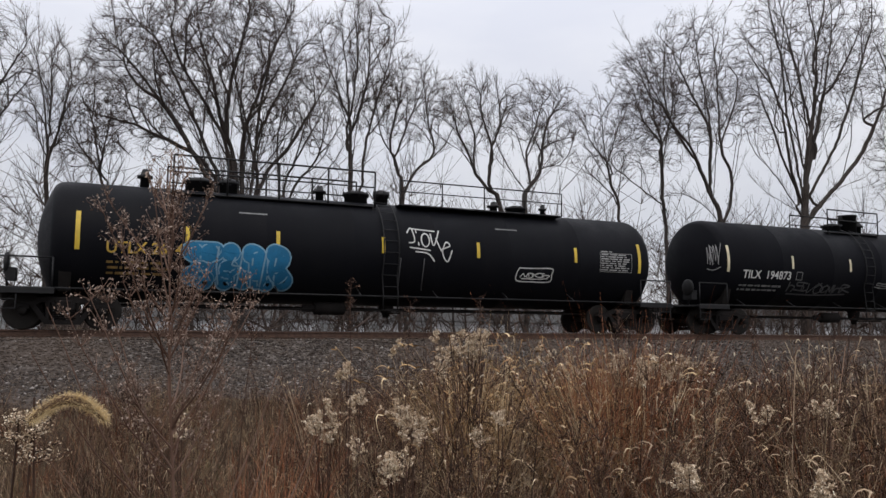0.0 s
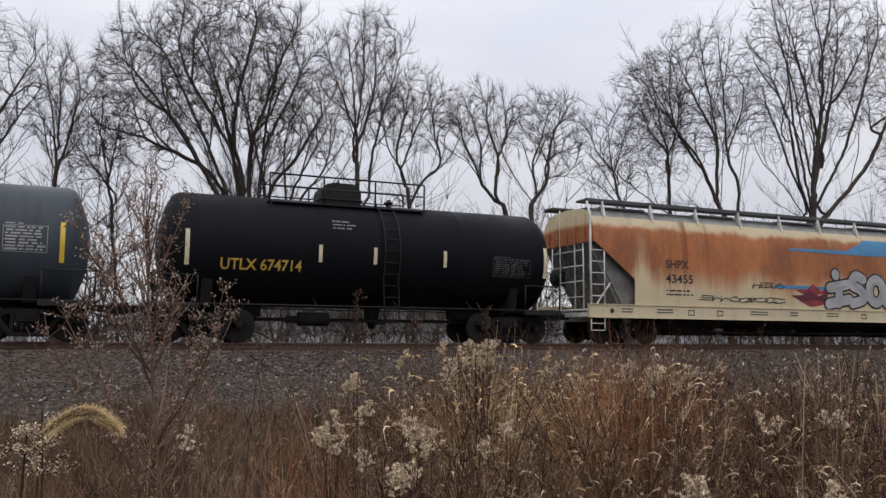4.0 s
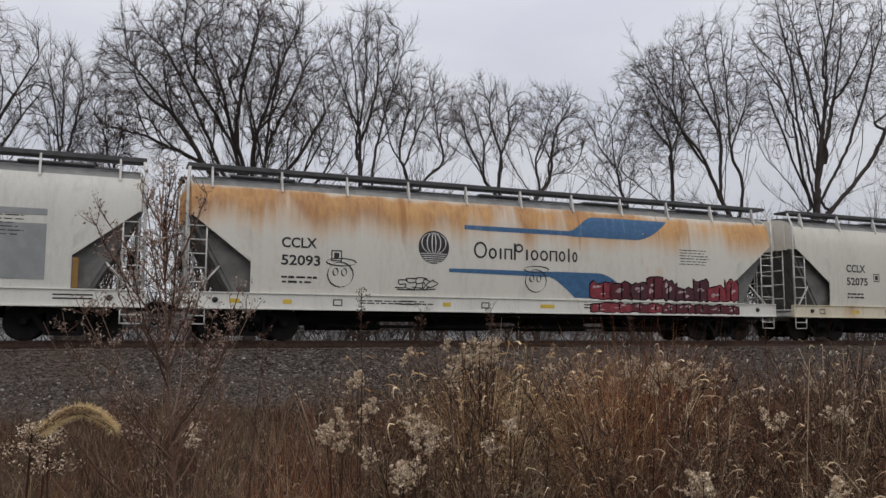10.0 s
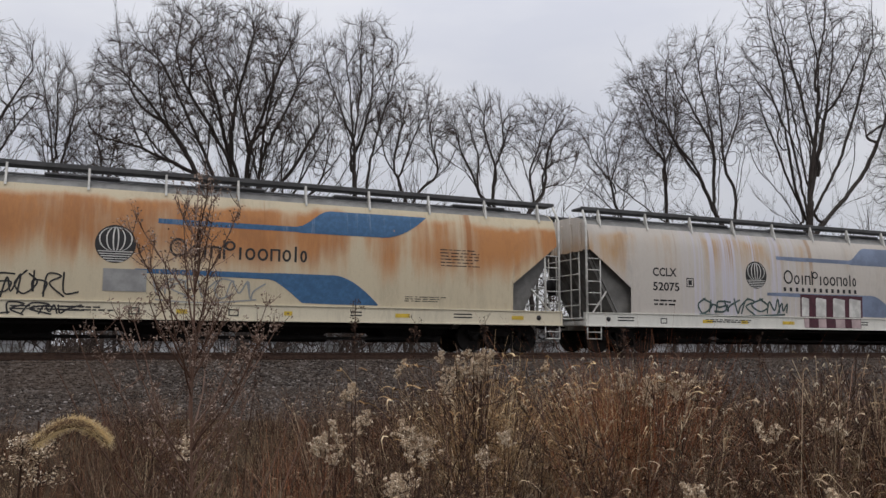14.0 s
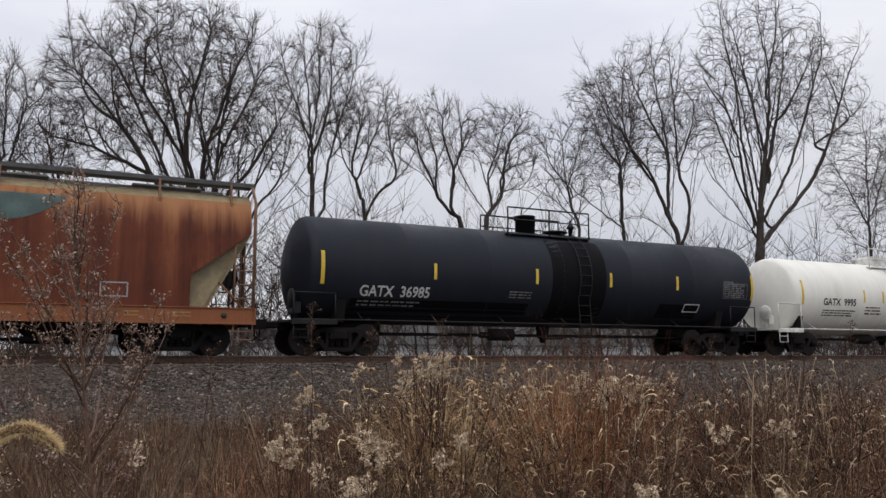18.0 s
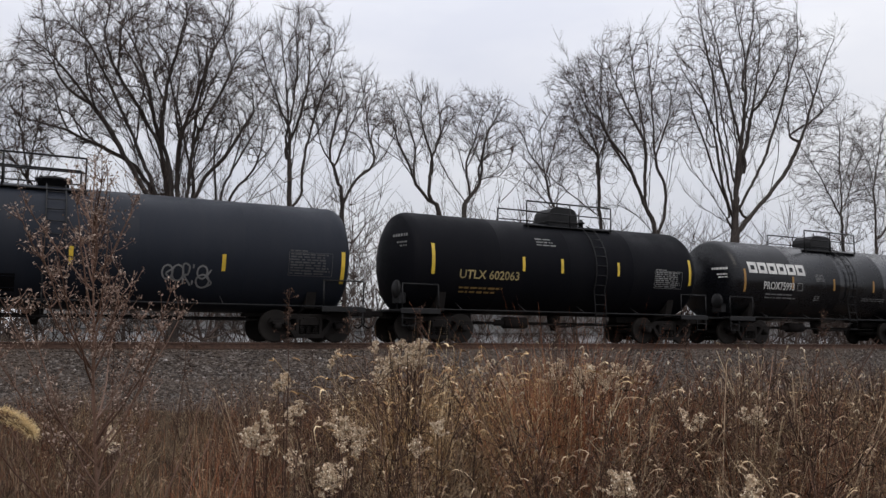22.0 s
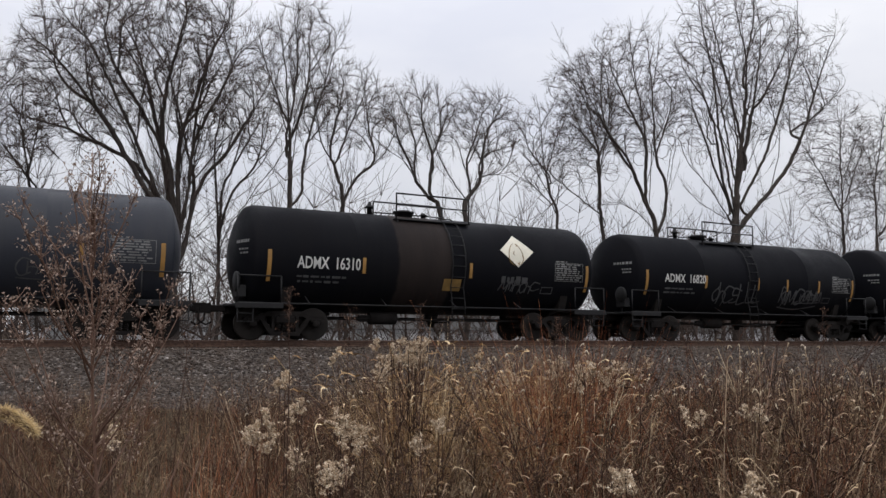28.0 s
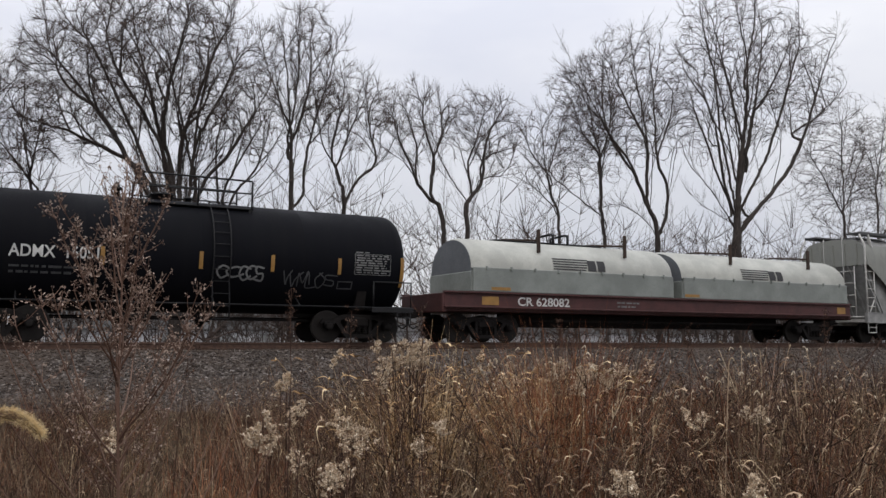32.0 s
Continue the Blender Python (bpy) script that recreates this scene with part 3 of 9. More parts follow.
def new_car(name, label, category, left, right):
    """An empty car frame between two couplings, given as places along the train."""
    car = tagged(new(name), label, category, "cars of the freight train")
    car.empty_display_size = 0.5
    half = (right - left) / 2
    slack = 0.25 if left > 82 else 0.0  # the couplings further back are drawn out
    CARS.append((car, (left + right) / 2 + slack, half, []))
    return car, half, CARS[-1][3], (left + right) / 2


CARS = []


def ladder(car, x0, x1, path, mat, step=0.33, r=0.018, name="ladder"):
    """Two stringers along path (y, z) and rungs between them."""
    P = [Vector((0, y, z)) for y, z in path]
    m = Mesh()
    for x in (x0, x1):
        m.tube([(x, p.y, p.z) for p in P], r, 6)
    acc = 0.0
    for a, b in zip(P, P[1:]):
        seg = (b - a).length
        while acc < seg:
            p = a.lerp(b, acc / seg)
            m.tube([(x0, p.y, p.z), (x1, p.y, p.z)], r * 0.75, 5)
            acc += step
        acc -= seg
    return part(name, m, mat, car)


def railing(car, pts, height, mat, name="handrail", mid=True, r=0.02):
    m = Mesh()
    for x, y, z in pts:
        m.tube([(x, y, z), (x, y, z + height)], r, 6)
    top = [(x, y, z + height) for x, y, z in pts]
    m.tube(top, r, 6)
    if mid:
        m.tube([(x, y, z + height * 0.55) for x, y, z in pts], r * 0.8, 6)
    return part(name, m, mat, car)


def stripes(car, mid, side, ends, inner, mat, end_z, in_z):
    """Upright bars of reflective tape."""
    for u in ends:
        m = Mesh()
        rect(m, u - mid - 0.055, u - mid + 0.055, end_z[0], end_z[1], side)
        part("reflective_stripe", m, mat, car)
    for u in inner:
        m = Mesh()
        rect(m, u - mid - 0.05, u - mid + 0.05, in_z[0], in_z[1], side)
        part("reflective_stripe", m, mat, car)


def hatch_box(x0, x1, z, r=0.42):
    """A protective housing with domed lid."""
    m = Mesh()
    cx, w = (x0 + x1) / 2, (x1 - x0) / 2
    m.prism([(x0, z), (x1, z), (x1, z + 0.34), (x1 - 0.08, z + 0.43), (x0 + 0.08, z + 0.43), (x0, z + 0.34)], -0.36, 0.36)
    m.tube([(cx - w - 0.03, -0.37, z + 0.3), (cx + w + 0.03, -0.37, z + 0.3)], 0.02, 5)
    return m


def drum_hatch(x, z, r=0.28, h=0.28):
    m = Mesh()
    m.lathe([(z - 0.1, r), (z + h * 0.6, r), (z + h * 0.6, r + 0.06), (z + h * 0.78, r + 0.06), (z + h, r * 0.7), (z + h + 0.03, 0.05)], 18, "z", (x, 0, 0))
    return m


def hatch_lug(x, z, a, r=0.28, h=0.28):
    cx, cy = x + math.cos(a) * (r + 0.03), math.sin(a) * (r + 0.03)
    return Mesh().box(cx - 0.025, cx + 0.025, cy - 0.025, cy + 0.025, z + h * 0.5, z + h * 0.95)


def head_print(car, a, radius, centre, seed, mat=None):
    """Small stencilled marks on the near half of a tank's dished head."""
    rim = radius - 0.16

    def on_head(y, z):
        return (a - 0.008 + 0.34 * ((y * y + (z - centre) ** 2) / rim ** 2), y, z)
    rng = random.Random(seed)
    for z, h, wide in ((centre + 0.34, 0.085, 0.62), (centre + 0.14, 0.05, 0.34), (centre + 0.03, 0.05, 0.3)):
        m = Mesh()
        y = -1.16
        while y < -1.16 + wide:
            w = rng.uniform(0.05, 0.11)
            m.add([on_head(y, z), on_head(y + w, z), on_head(y + w, z + h), on_head(y, z + h)], [(0, 1, 2, 3)])
            y += w + rng.uniform(0.02, 0.04)
        tagged(part("head_stencil", m, mat or DULL_INK, car), kind="stuff")


def tub_hatch(x, z, r=0.33, h=0.6):
    """A tall open-rimmed housing with hinged cover and lugs."""
    m = Mesh().lathe([(z - 0.12, r), (z + h * 0.92, r), (z + h * 0.92, r + 0.025), (z + h, r + 0.025), (z + h, r - 0.04), (z + h + 0.02, 0.04)], 20, "z", (x, 0, 0))
    m.box(x - r - 0.07, x - r + 0.02, -0.06, 0.06, z + h * 0.7, z + h * 0.98)
    m.box(x + r - 0.02, x + r + 0.06, -0.05, 0.05, z + h * 0.5, z + h * 0.9)
    return m


def dome_hatch(x0, x1, z, h=0.62):
    """A bolted manway housing with a rounded lid."""
    m = Mesh()
    w = x1 - x0
    m.prism([(x0, z - 0.1), (x1, z - 0.1), (x1, z + h * 0.62), (x1 - w * 0.07, z + h * 0.84), (x1 - w * 0.22, z + h * 0.97), (x0 + w * 0.34, z + h), (x0 + w * 0.14, z + h * 0.9), (x0 + w * 0.03, z + h * 0.7), (x0, z + h * 0.5)], -0.44, 0.44)
    m.box(x0 - 0.04, x1 + 0.04, -0.48, 0.48, z + h * 0.16, z + h * 0.24, 0.01)
    m.tube([((x0 + x1) / 2, -0.1, z + h * 0.95), ((x0 + x1) / 2, -0.1, z + h + 0.14)], 0.03, 6)
    return m


def valve(x, z, h=0.3, r=0.08):
    return Mesh().lathe([(z - 0.08, r), (z + h * 0.5, r), (z + h * 0.5, r * 1.7), (z + h * 0.65, r * 1.7), (z + h * 0.7, r), (z + h, r * 0.6)], 12, "z", (x, 0, 0))


def tank_car(left, right, t0, t1, radius, centre, paint, label, trim=DARK_METAL, gear=STEEL, top=None,
             ladder_at=None, name="tank_car", hand=0.75, platform=1.3, rail_height=0.78):
    car, half, spin, mid = new_car(name, label, "tank car", left, right)
    a, b = t0 - mid, t1 - mid
    side = tank_side(radius, centre)
    # barrel with dished heads and welded girth seams
    rim = radius - 0.16
    head = [(a + 0.34 * f * f, max(0.02, rim * f)) for f in np.linspace(0.0, 1.0, 10)]
    head += [(a + 0.34 + 0.24 * (1 - math.cos(f)) + 0.06 * math.sin(f), rim + 0.16 * math.sin(f)) for f in np.linspace(0.25, math.pi / 2, 6)]
    tail = [(b - (x - a), r) for x, r in head][::-1]
    seams = []
    n_ring = max(4, int((b - a) / 2.6))
    for k in range(1, n_ring):
        x = a + 0.62 + (b - a - 1.24) * k / n_ring
        seams += [(x - 0.02, radius), (x - 0.008, radius + 0.004), (x + 0.008, radius + 0.004), (x + 0.02, radius)]
    m = Mesh().lathe(head + seams + tail, 56, "x", (0, 0, centre))
    part("tank", m, paint, car)
    # stub sills, cradles and bolsters
    truck = half - 2.05
    for s, end in ((-1, a), (1, b)):
        m = Mesh()
        lo, hi = sorted((s * (half - 0.62), s * (truck - 1.6)))
        m.box(lo, hi, -0.22, 0.22, 0.72, 1.02, 0.02)
        part("stub_sill", m, gear, car)
        m = Mesh()
        m.prism([(-1.35, centre - radius * 0.35), (-1.1, 0.95), (-0.5, 0.80), (0.5, 0.80), (1.1, 0.95), (1.35, centre - radius * 0.35),
                 (1.0, centre - radius * 0.78), (0, centre - radius + 0.02), (-1.0, centre - radius * 0.78)], s * truck - 0.14, s * truck + 0.14, "x")
        part("cradle", m, gear, car)
        m = Mesh()
        lo, hi = sorted((s * (half - 0.55), s * (half - 0.55 - platform)))
        m.box(lo, hi, -1.52, 1.52, 0.93, 0.99, 0.01)
        m.box(lo, hi, -1.55, -1.49, 0.86, 1.0, 0.008)
        part("end_platform", m, trim, car)
        railing(car, [(lo + 0.06, -1.5, 0.98), (hi - 0.06, -1.5, 0.98)], hand, trim, "end_handrail", False, 0.022)
        m = Mesh()
        xs = s * (half - 0.62)
        m.tube([(xs, -1.5, 0.93), (xs, -1.5, 0.5), (xs - s * 0.42, -1.5, 0.5), (xs - s * 0.42, -1.5, 0.93)], 0.02, 5)
        stirrup = part("stirrup_step", m, trim, car)
        part("rung", Mesh().tube([(xs, -1.5, 0.72), (xs - s * 0.42, -1.5, 0.72)], 0.017, 5), trim, stirrup)
    # running rail along the side, its brackets, and pipes below
    for y in (-1.5, 1.5):
        m = Mesh()
        m.tube([(-half + 0.6, y, 1.0), (half - 0.6, y, 1.0)], 0.024, 6)
        x = -half + 2.6
        while x < half - 2.4:
            m.tube([(x, y, 1.0), (x, y * 0.72, 1.22)], 0.02, 5)
            x += 2.3
        part("side_rail", m, trim, car)
    m = Mesh()
    m.tube([(-truck + 1.3, -0.5, 0.62), (truck - 1.3, -0.5, 0.62)], 0.03, 6)
    m.tube([(-truck + 1.3, 0.6, 0.68), (truck - 1.3, 0.6, 0.68)], 0.035, 6)
    part("brake_pipe", m, gear, car)
    m = Mesh().lathe([(-1.9, 0.05), (-1.9, 0.19), (-1.05, 0.19), (-1.0, 0.1)], 14, "x", (0, -0.45, 0.66))
    m.box(-2.25, -1.9, -0.5, -0.4, 0.55, 0.75)
    part("brake_cylinder", m, gear, car)
    x = 0.4
    m = Mesh().lathe([(0.42, 0.09), (0.55, 0.12), (0.62, 0.2), (centre - radius + 0.12, 0.24)], 14, "z", (x, 0, 0))
    m.tube([(x, -0.1, 0.55), (x, -1.2, 0.55)], 0.025, 5)
    part("outlet_valve", m, gear, car)
    m = Mesh().lathe([(-0.05, 0.03), (-0.05, 0.25), (-0.02, 0.28), (0.03, 0.28), (0.05, 0.25), (0.05, 0.03)], 16, "x", (-half + 0.75, -0.75, 1.6))
    m.tube([(-half + 0.78, -0.75, 0.98), (-half + 0.78, -0.75, 1.6)], 0.03, 5)
    m.box(-half + 0.74, -half + 0.98, -0.95, -0.5, 1.18, 1.5)
    part("hand_brake", m, trim, car)
    couplers(car, half)
    for s in (-1, 1):
        bogie(car, s * truck, spin, gear)
    crest = centre + radius
    if top:
        p0, p1 = top[0] - mid, top[1] - mid
        m = Mesh()
        lip = centre + math.sqrt(radius ** 2 - 0.85 ** 2)
        for y0, y1 in ((-0.92, -0.48), (0.48, 0.92)):
            m.box(p0, p1, y0, y1, lip + 0.04, lip + 0.075, 0.008)
        for x in (p0 + 0.1, p1 - 0.1):
            m.box(x - 0.035, x + 0.035, -0.92, 0.92, lip - 0.1, lip + 0.035, 0.008)
        part("top_platform", m, trim, car)
        for y in (-0.9, 0.9):
            n = max(2, int((p1 - p0) / 1.4) + 1)
            railing(car, [(p0 + 0.05 + (p1 - p0 - 0.1) * k / (n - 1), y, lip + 0.06) for k in range(n)], rail_height, trim, "top_handrail", True, 0.026)
    if ladder_at is not None:
        x = ladder_at - mid
        arc = [(-1.54, 0.62), (-1.54, 1.1)]
        for f in np.linspace(-0.45, 1.25, 9):
            arc.append((-math.cos(f) * (radius + 0.07), centre + math.sin(f) * (radius + 0.07)))
        ladder(car, x - 0.22, x + 0.22, arc, trim)
    return car, mid, side


def hopper_car(left, right, paint, label, sill_paint, core_paint=SHADED_CORE, post_paint=WHITE_PAINT, roof_paint=GREY_PAINT, kind="cut", name="hopper_car", ticks=11):
    car, half, spin, mid = new_car(name, label, "hopper car", left, right)
    L = half - 0.62
    if kind != "cut":
        L = half - 1.35
    # side sheets, following the bulged section, cut away below at the ends
    for s in (-1, 1):
        m = Mesh()
        xs = sorted({*np.linspace(-L, L, 25), -L + 1.5, L - 1.5, -L + 1.499, L - 1.499, -L + 0.7, L - 0.7, -L + 1.1, L - 1.1})
        rows = []
        for x in xs:
            d = L - abs(x)
            if kind == "cut":
                low = 1.24 if d >= 1.5 - 1e-4 else 3.22 - 1.17 * d / 1.5
            else:
                low = 1.24
            zs = [low + (4.05 - low) * k / 10 for k in range(11)]
            inset = 0.0 if kind == "cut" else 0.22 * max(0.0, 1 - d / 0.7) ** 2
            rows.append([(x, s * (-hopper_side(z, 0) - inset), z) for z in zs])
        m.sheet(rows)
        part("side_panel", m, paint, car)
        # upright seams where the sheets meet
        m = Mesh()
        for k in range(-3, 4):
            x = k * (L * 0.62) / 3 + 0.35
            band(m, [(x - 0.012, 1.26, 3.95), (x + 0.012, 1.26, 3.95)], lambda z, off: s * (-hopper_side(z, 0.004)), 0.004, 10)
        tagged(part("sheet_seam", m, paint, car), kind="stuff")
    # roof
    m = Mesh()
    rows = []
    for x in np.linspace(-L, L, 9):
        half_row = [(x, -y, z) for z, y in HOPPER_PROFILE[6:]]
        rows.append(half_row + [(x, 0, 4.40)] + [(x, -p[1], p[2]) for p in half_row[::-1]])
    m.sheet(rows)
    part("roof", m, roof_paint, car)
    # end walls
    for s in (-1, 1):
        m = Mesh()
        zb = 3.22 if kind == "cut" else 1.24
        out = [(-hopper_side(z, 0.002), z) for z in (zb, 3.4, 3.8, 4.05, 4.22, 4.33)]
        out = [(-y, z) for y, z in out] + [(0, 4.39)] + [(y, z) for y, z in out[::-1]]
        m.prism(out, s * L - 0.02, s * L + 0.02, "x")
        part("end_wall", m, core_paint if kind != "cut" else paint, car)
        for y in (-1.1, -0.55, 0, 0.55, 1.1):
            lo, hi = sorted((s * (L + 0.022), s * (L + 0.09)))
            part("end_rib", Mesh().box(lo, hi, y - 0.04, y + 0.04, zb, 4.15), core_paint if kind != "cut" else paint, car)
        if kind == "cut":
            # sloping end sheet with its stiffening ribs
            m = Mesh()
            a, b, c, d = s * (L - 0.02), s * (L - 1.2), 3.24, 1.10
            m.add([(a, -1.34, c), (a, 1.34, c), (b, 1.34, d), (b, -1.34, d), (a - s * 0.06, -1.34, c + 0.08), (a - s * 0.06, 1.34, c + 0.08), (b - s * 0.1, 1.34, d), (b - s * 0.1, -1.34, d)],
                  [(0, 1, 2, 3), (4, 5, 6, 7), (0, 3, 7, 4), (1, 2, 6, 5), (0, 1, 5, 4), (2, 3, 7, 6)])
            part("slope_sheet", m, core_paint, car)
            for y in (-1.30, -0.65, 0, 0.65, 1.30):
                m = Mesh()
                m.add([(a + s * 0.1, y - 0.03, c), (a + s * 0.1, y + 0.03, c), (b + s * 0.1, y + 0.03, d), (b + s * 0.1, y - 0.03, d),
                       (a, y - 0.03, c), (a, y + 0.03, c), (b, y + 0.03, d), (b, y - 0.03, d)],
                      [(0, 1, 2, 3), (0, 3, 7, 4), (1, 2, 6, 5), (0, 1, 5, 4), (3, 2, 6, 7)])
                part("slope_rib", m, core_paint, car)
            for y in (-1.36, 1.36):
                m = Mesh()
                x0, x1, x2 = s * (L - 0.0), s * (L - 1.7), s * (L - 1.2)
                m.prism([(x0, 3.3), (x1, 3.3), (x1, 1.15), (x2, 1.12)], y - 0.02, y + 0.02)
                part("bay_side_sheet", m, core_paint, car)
    # side sills: one rolled channel each
    for y in (-1.0, 1.0):
        sec = [(1.62, 0.82), (1.62, 0.86), (1.585, 0.865), (1.585, 1.225), (1.62, 1.23), (1.62, 1.255), (1.45, 1.255), (1.45, 0.82)]
        m = Mesh().prism([(y * a, z) for a, z in sec], -half + 0.42, half - 0.42, "x")
        part("side_sill", m, sill_paint, car)
    # roof walks, their brackets and the hatch trough
    for y in (-1.0, 1.0):
        m = Mesh()
        a, b = sorted((y * 0.72, y * 1.28))
        m.box(-half + 0.5, half - 0.5, a, b, 4.53, 4.60, 0.012)
        a, b = sorted((y * 1.26, y * 1.31))
        m.box(-half + 0.5, half - 0.5, a, b, 4.50, 4.62, 0.01)
        part("roof_walk", m, GRATING, car)
        for k in range(ticks):
            x = -L + 0.5 + (2 * L - 1.0) * k / (ticks - 1)
            m = Mesh()
            m.prism([(y * 1.435, 3.98), (y * 1.47, 3.98), (y * 1.33, 4.54), (y * 1.27, 4.54), (y * 1.26, 4.24)], x - 0.026, x + 0.026, "x")
            part("walk_bracket", m, post_paint, car)
    m = Mesh()
    m.box(-L + 0.5, L - 0.5, -0.3, 0.3, 4.38, 4.50, 0.02)
    part("hatch_trough", m, GRATING, car)
    for k in range(5):
        x = -L + 2.0 + (2 * L - 4.0) * k / 4
        part("roof_hatch", Mesh().box(x - 0.9, x + 0.9, -0.36, 0.36, 4.48, 4.56, 0.03), GRATING, car)
    # corner posts, ladders, steps, end platforms
    for s in (-1, 1):
        xe = s * (half - 0.5)
        for y in (-1.0, 1.0):
            m = Mesh()
            m.tube([(xe, y * 1.55, 0.9), (xe, y * 1.55, 4.05), (xe - s * 0.05, y * 1.3, 4.5)], 0.04, 6)
            part("corner_post", m, post_paint, car)
            xi = xe - s * 0.5
            m = Mesh()
            m.tube([(xi, y * 1.56, 1.24), (xi, y * 1.56, 3.0)], 0.022, 6)
            side_ladder = part("side_ladder", m, post_paint, car)
            for k in range(5):
                part("rung", shared("ladder_rung_" + post_paint.name, lambda: Mesh().tube([(-0.25, 0, 0), (0.25, 0, 0)], 0.017, 5)), post_paint, side_ladder, "", ((xe + xi) / 2, y * 1.56, 1.5 + 0.36 * k))
            m = Mesh()
            for x in (xe, xi):
                m.tube([(x, y * 1.55, 0.86), (x, y * 1.55, 0.42)], 0.02, 5)
            for z in (0.43, 0.64):
                m.tube([(xe, y * 1.55, z), (xi, y * 1.55, z)], 0.018, 5)
            part("stirrup_step", m, post_paint, car)
        m = Mesh()
        lo, hi = sorted((s * (half - 0.45), s * (L - 2.3)))
        m.box(lo, hi, -1.5, 1.5, 0.98, 1.06, 0.015)
        lo, hi = sorted((s * (half - 0.45), s * (half - 0.6)))
        m.box(lo, hi, -1.55, 1.55, 0.84, 1.1, 0.02)
        lo, hi = sorted((s * (half - 0.6), s * (half - 4.2)))
        m.box(lo, hi, -0.25, 0.25, 0.72, 1.0, 0.02)
        part("end_platform", m, post_paint if kind == "cut" else core_paint, car)
        m = Mesh()
        for y in (-0.95, -0.45, 0.45, 0.95):
            m.tube([(xe - s * 0.12, y, 1.05), (xe - s * 0.12, y, 3.2 if abs(y) > 0.5 else 4.45)], 0.025, 6)
        for z in (1.5, 2.0, 2.5, 3.0):
            m.tube([(xe - s * 0.12, -0.95, z), (xe - s * 0.12, 0.95, z)], 0.02, 5)
        m.tube([(xe - s * 0.1, -1.5, 1.06), (xe - s * 1.1, -1.28, 2.2)], 0.03, 6)
        part("end_cage", m, post_paint if kind == "cut" else DARK_METAL, car)
        if kind != "cut":
            m = Mesh()
            for y in (-1.5, -0.8, 0.8, 1.5):
                lo, hi = sorted((s * (L + 0.06), s * (L + 0.16)))
                m.box(lo, hi, y - 0.05, y + 0.05, 1.05, 4.5)
                lo, hi = sorted((s * (half - 0.55), s * (half - 0.47)))
                m.box(lo, hi, y - 0.045, y + 0.045, 1.05, 4.5)
            for z in (4.45, 3.9):
                lo, hi = sorted((s * (L + 0.1), s * (half - 0.5)))
                for y in (-1.5, 1.5):
                    m.box(lo, hi, y - 0.04, y + 0.04, z - 0.06, z + 0.02)
            part("end_frame", m, DARK_METAL, car)
        m = Mesh()
        m.lathe([(-0.05, 0.03), (-0.05, 0.26), (0.0, 0.29), (0.05, 0.26), (0.05, 0.03)], 16, "x", (s * (half - 0.55), 0.7, 2.2))
        m.box(s * (half - 0.7) - 0.12, s * (half - 0.7) + 0.12, 0.45, 0.95, 1.9, 2.4)
        part("hand_brake", m, DARK_METAL, car)
    # discharge hoppers and gates under the body
    for k in range(4):
        x = (k - 1.5) * (L * 0.36)
        m = Mesh()
        w, n = L * 0.18, 0.78
        m.add([(x - w, -1.35, 1.22), (x + w, -1.35, 1.22), (x + w, 1.35, 1.22), (x - w, 1.35, 1.22), (x - n, -0.75, 0.46), (x + n, -0.75, 0.46), (x + n, 0.75, 0.46), (x - n, 0.75, 0.46)],
              [(0, 1, 5, 4), (1, 2, 6, 5), (2, 3, 7, 6), (3, 0, 4, 7), (4, 5, 6, 7), (0, 1, 2, 3)])
        m.box(x - n - 0.12, x + n + 0.12, -0.85, 0.85, 0.30, 0.48, 0.02)
        m.tube([(x, -1.3, 0.5), (x, 1.3, 0.5)], 0.03, 6)
        part("discharge_gate", m, STEEL, car)
    m = Mesh()
    m.tube([(-half + 4.0, -1.35, 0.72), (half - 4.0, -1.35, 0.72)], 0.03, 6)
    m.tube([(-half + 4.0, 0.9, 0.66), (half - 4.0, 0.9, 0.66)], 0.035, 6)
    m.tube([(-half + 4.4, -0.95, 0.4), (half - 4.4, -0.95, 0.4)], 0.045, 6)
    part("brake_pipe", m, STEEL, car)
    part("centre_sill", Mesh().box(-half + 3.6, half - 3.6, -0.3, 0.3, 0.56, 1.1, 0.02), STEEL, car)
    m = Mesh().lathe([(-1.0, 0.05), (-1.0, 0.2), (0.0, 0.2), (0.05, 0.08)], 14, "x", (-half + 4.6, -0.6, 0.62))
    part("air_reservoir", m, STEEL, car)
    couplers(car, half)
    for s in (-1, 1):
        bogie(car, s * (half - 2.25), spin, STEEL)
    return car, mid


def globe(car, x, z, r):
    m = ellipse(Mesh(), x, z, r, r, hopper_side, 0.007, 28)
    part("round_emblem", m, INK, car)
    m = Mesh()
    for k in (-0.8, -0.45, -0.13, 0.13, 0.45, 0.8):
        cols = []
        for j in range(13):
            f = j / 12
            zz = z - 0.35 * r + 1.25 * r * f
            xx = x + k * r * math.sqrt(max(0.0, 1 - (1.9 * f - 0.9) ** 2)) * (1.0 if f > 0.5 else 0.98)
            cols.append((xx, zz))
        for (xa, za), (xb, zb) in zip(cols, cols[1:]):
            w = 0.016
            if za < z + 0.9 * r:
                m.add([(xa - w, hopper_side(za, 0.011), za), (xa + w, hopper_side(za, 0.011), za), (xb + w, hopper_side(zb, 0.011), zb), (xb - w, hopper_side(zb, 0.011), zb)], [(0, 1, 2, 3)])
    for k in range(5):
        zz = z - 0.4 * r - k * 0.125 * r
        w = math.sqrt(max(0.01, r * r - (zz - z) ** 2)) * 0.93
        rect(m, x - w, x + w, zz - 0.012, zz + 0.012, hopper_side, 0.011)
    part("emblem_tracing", m, WHITE_PAINT, car)


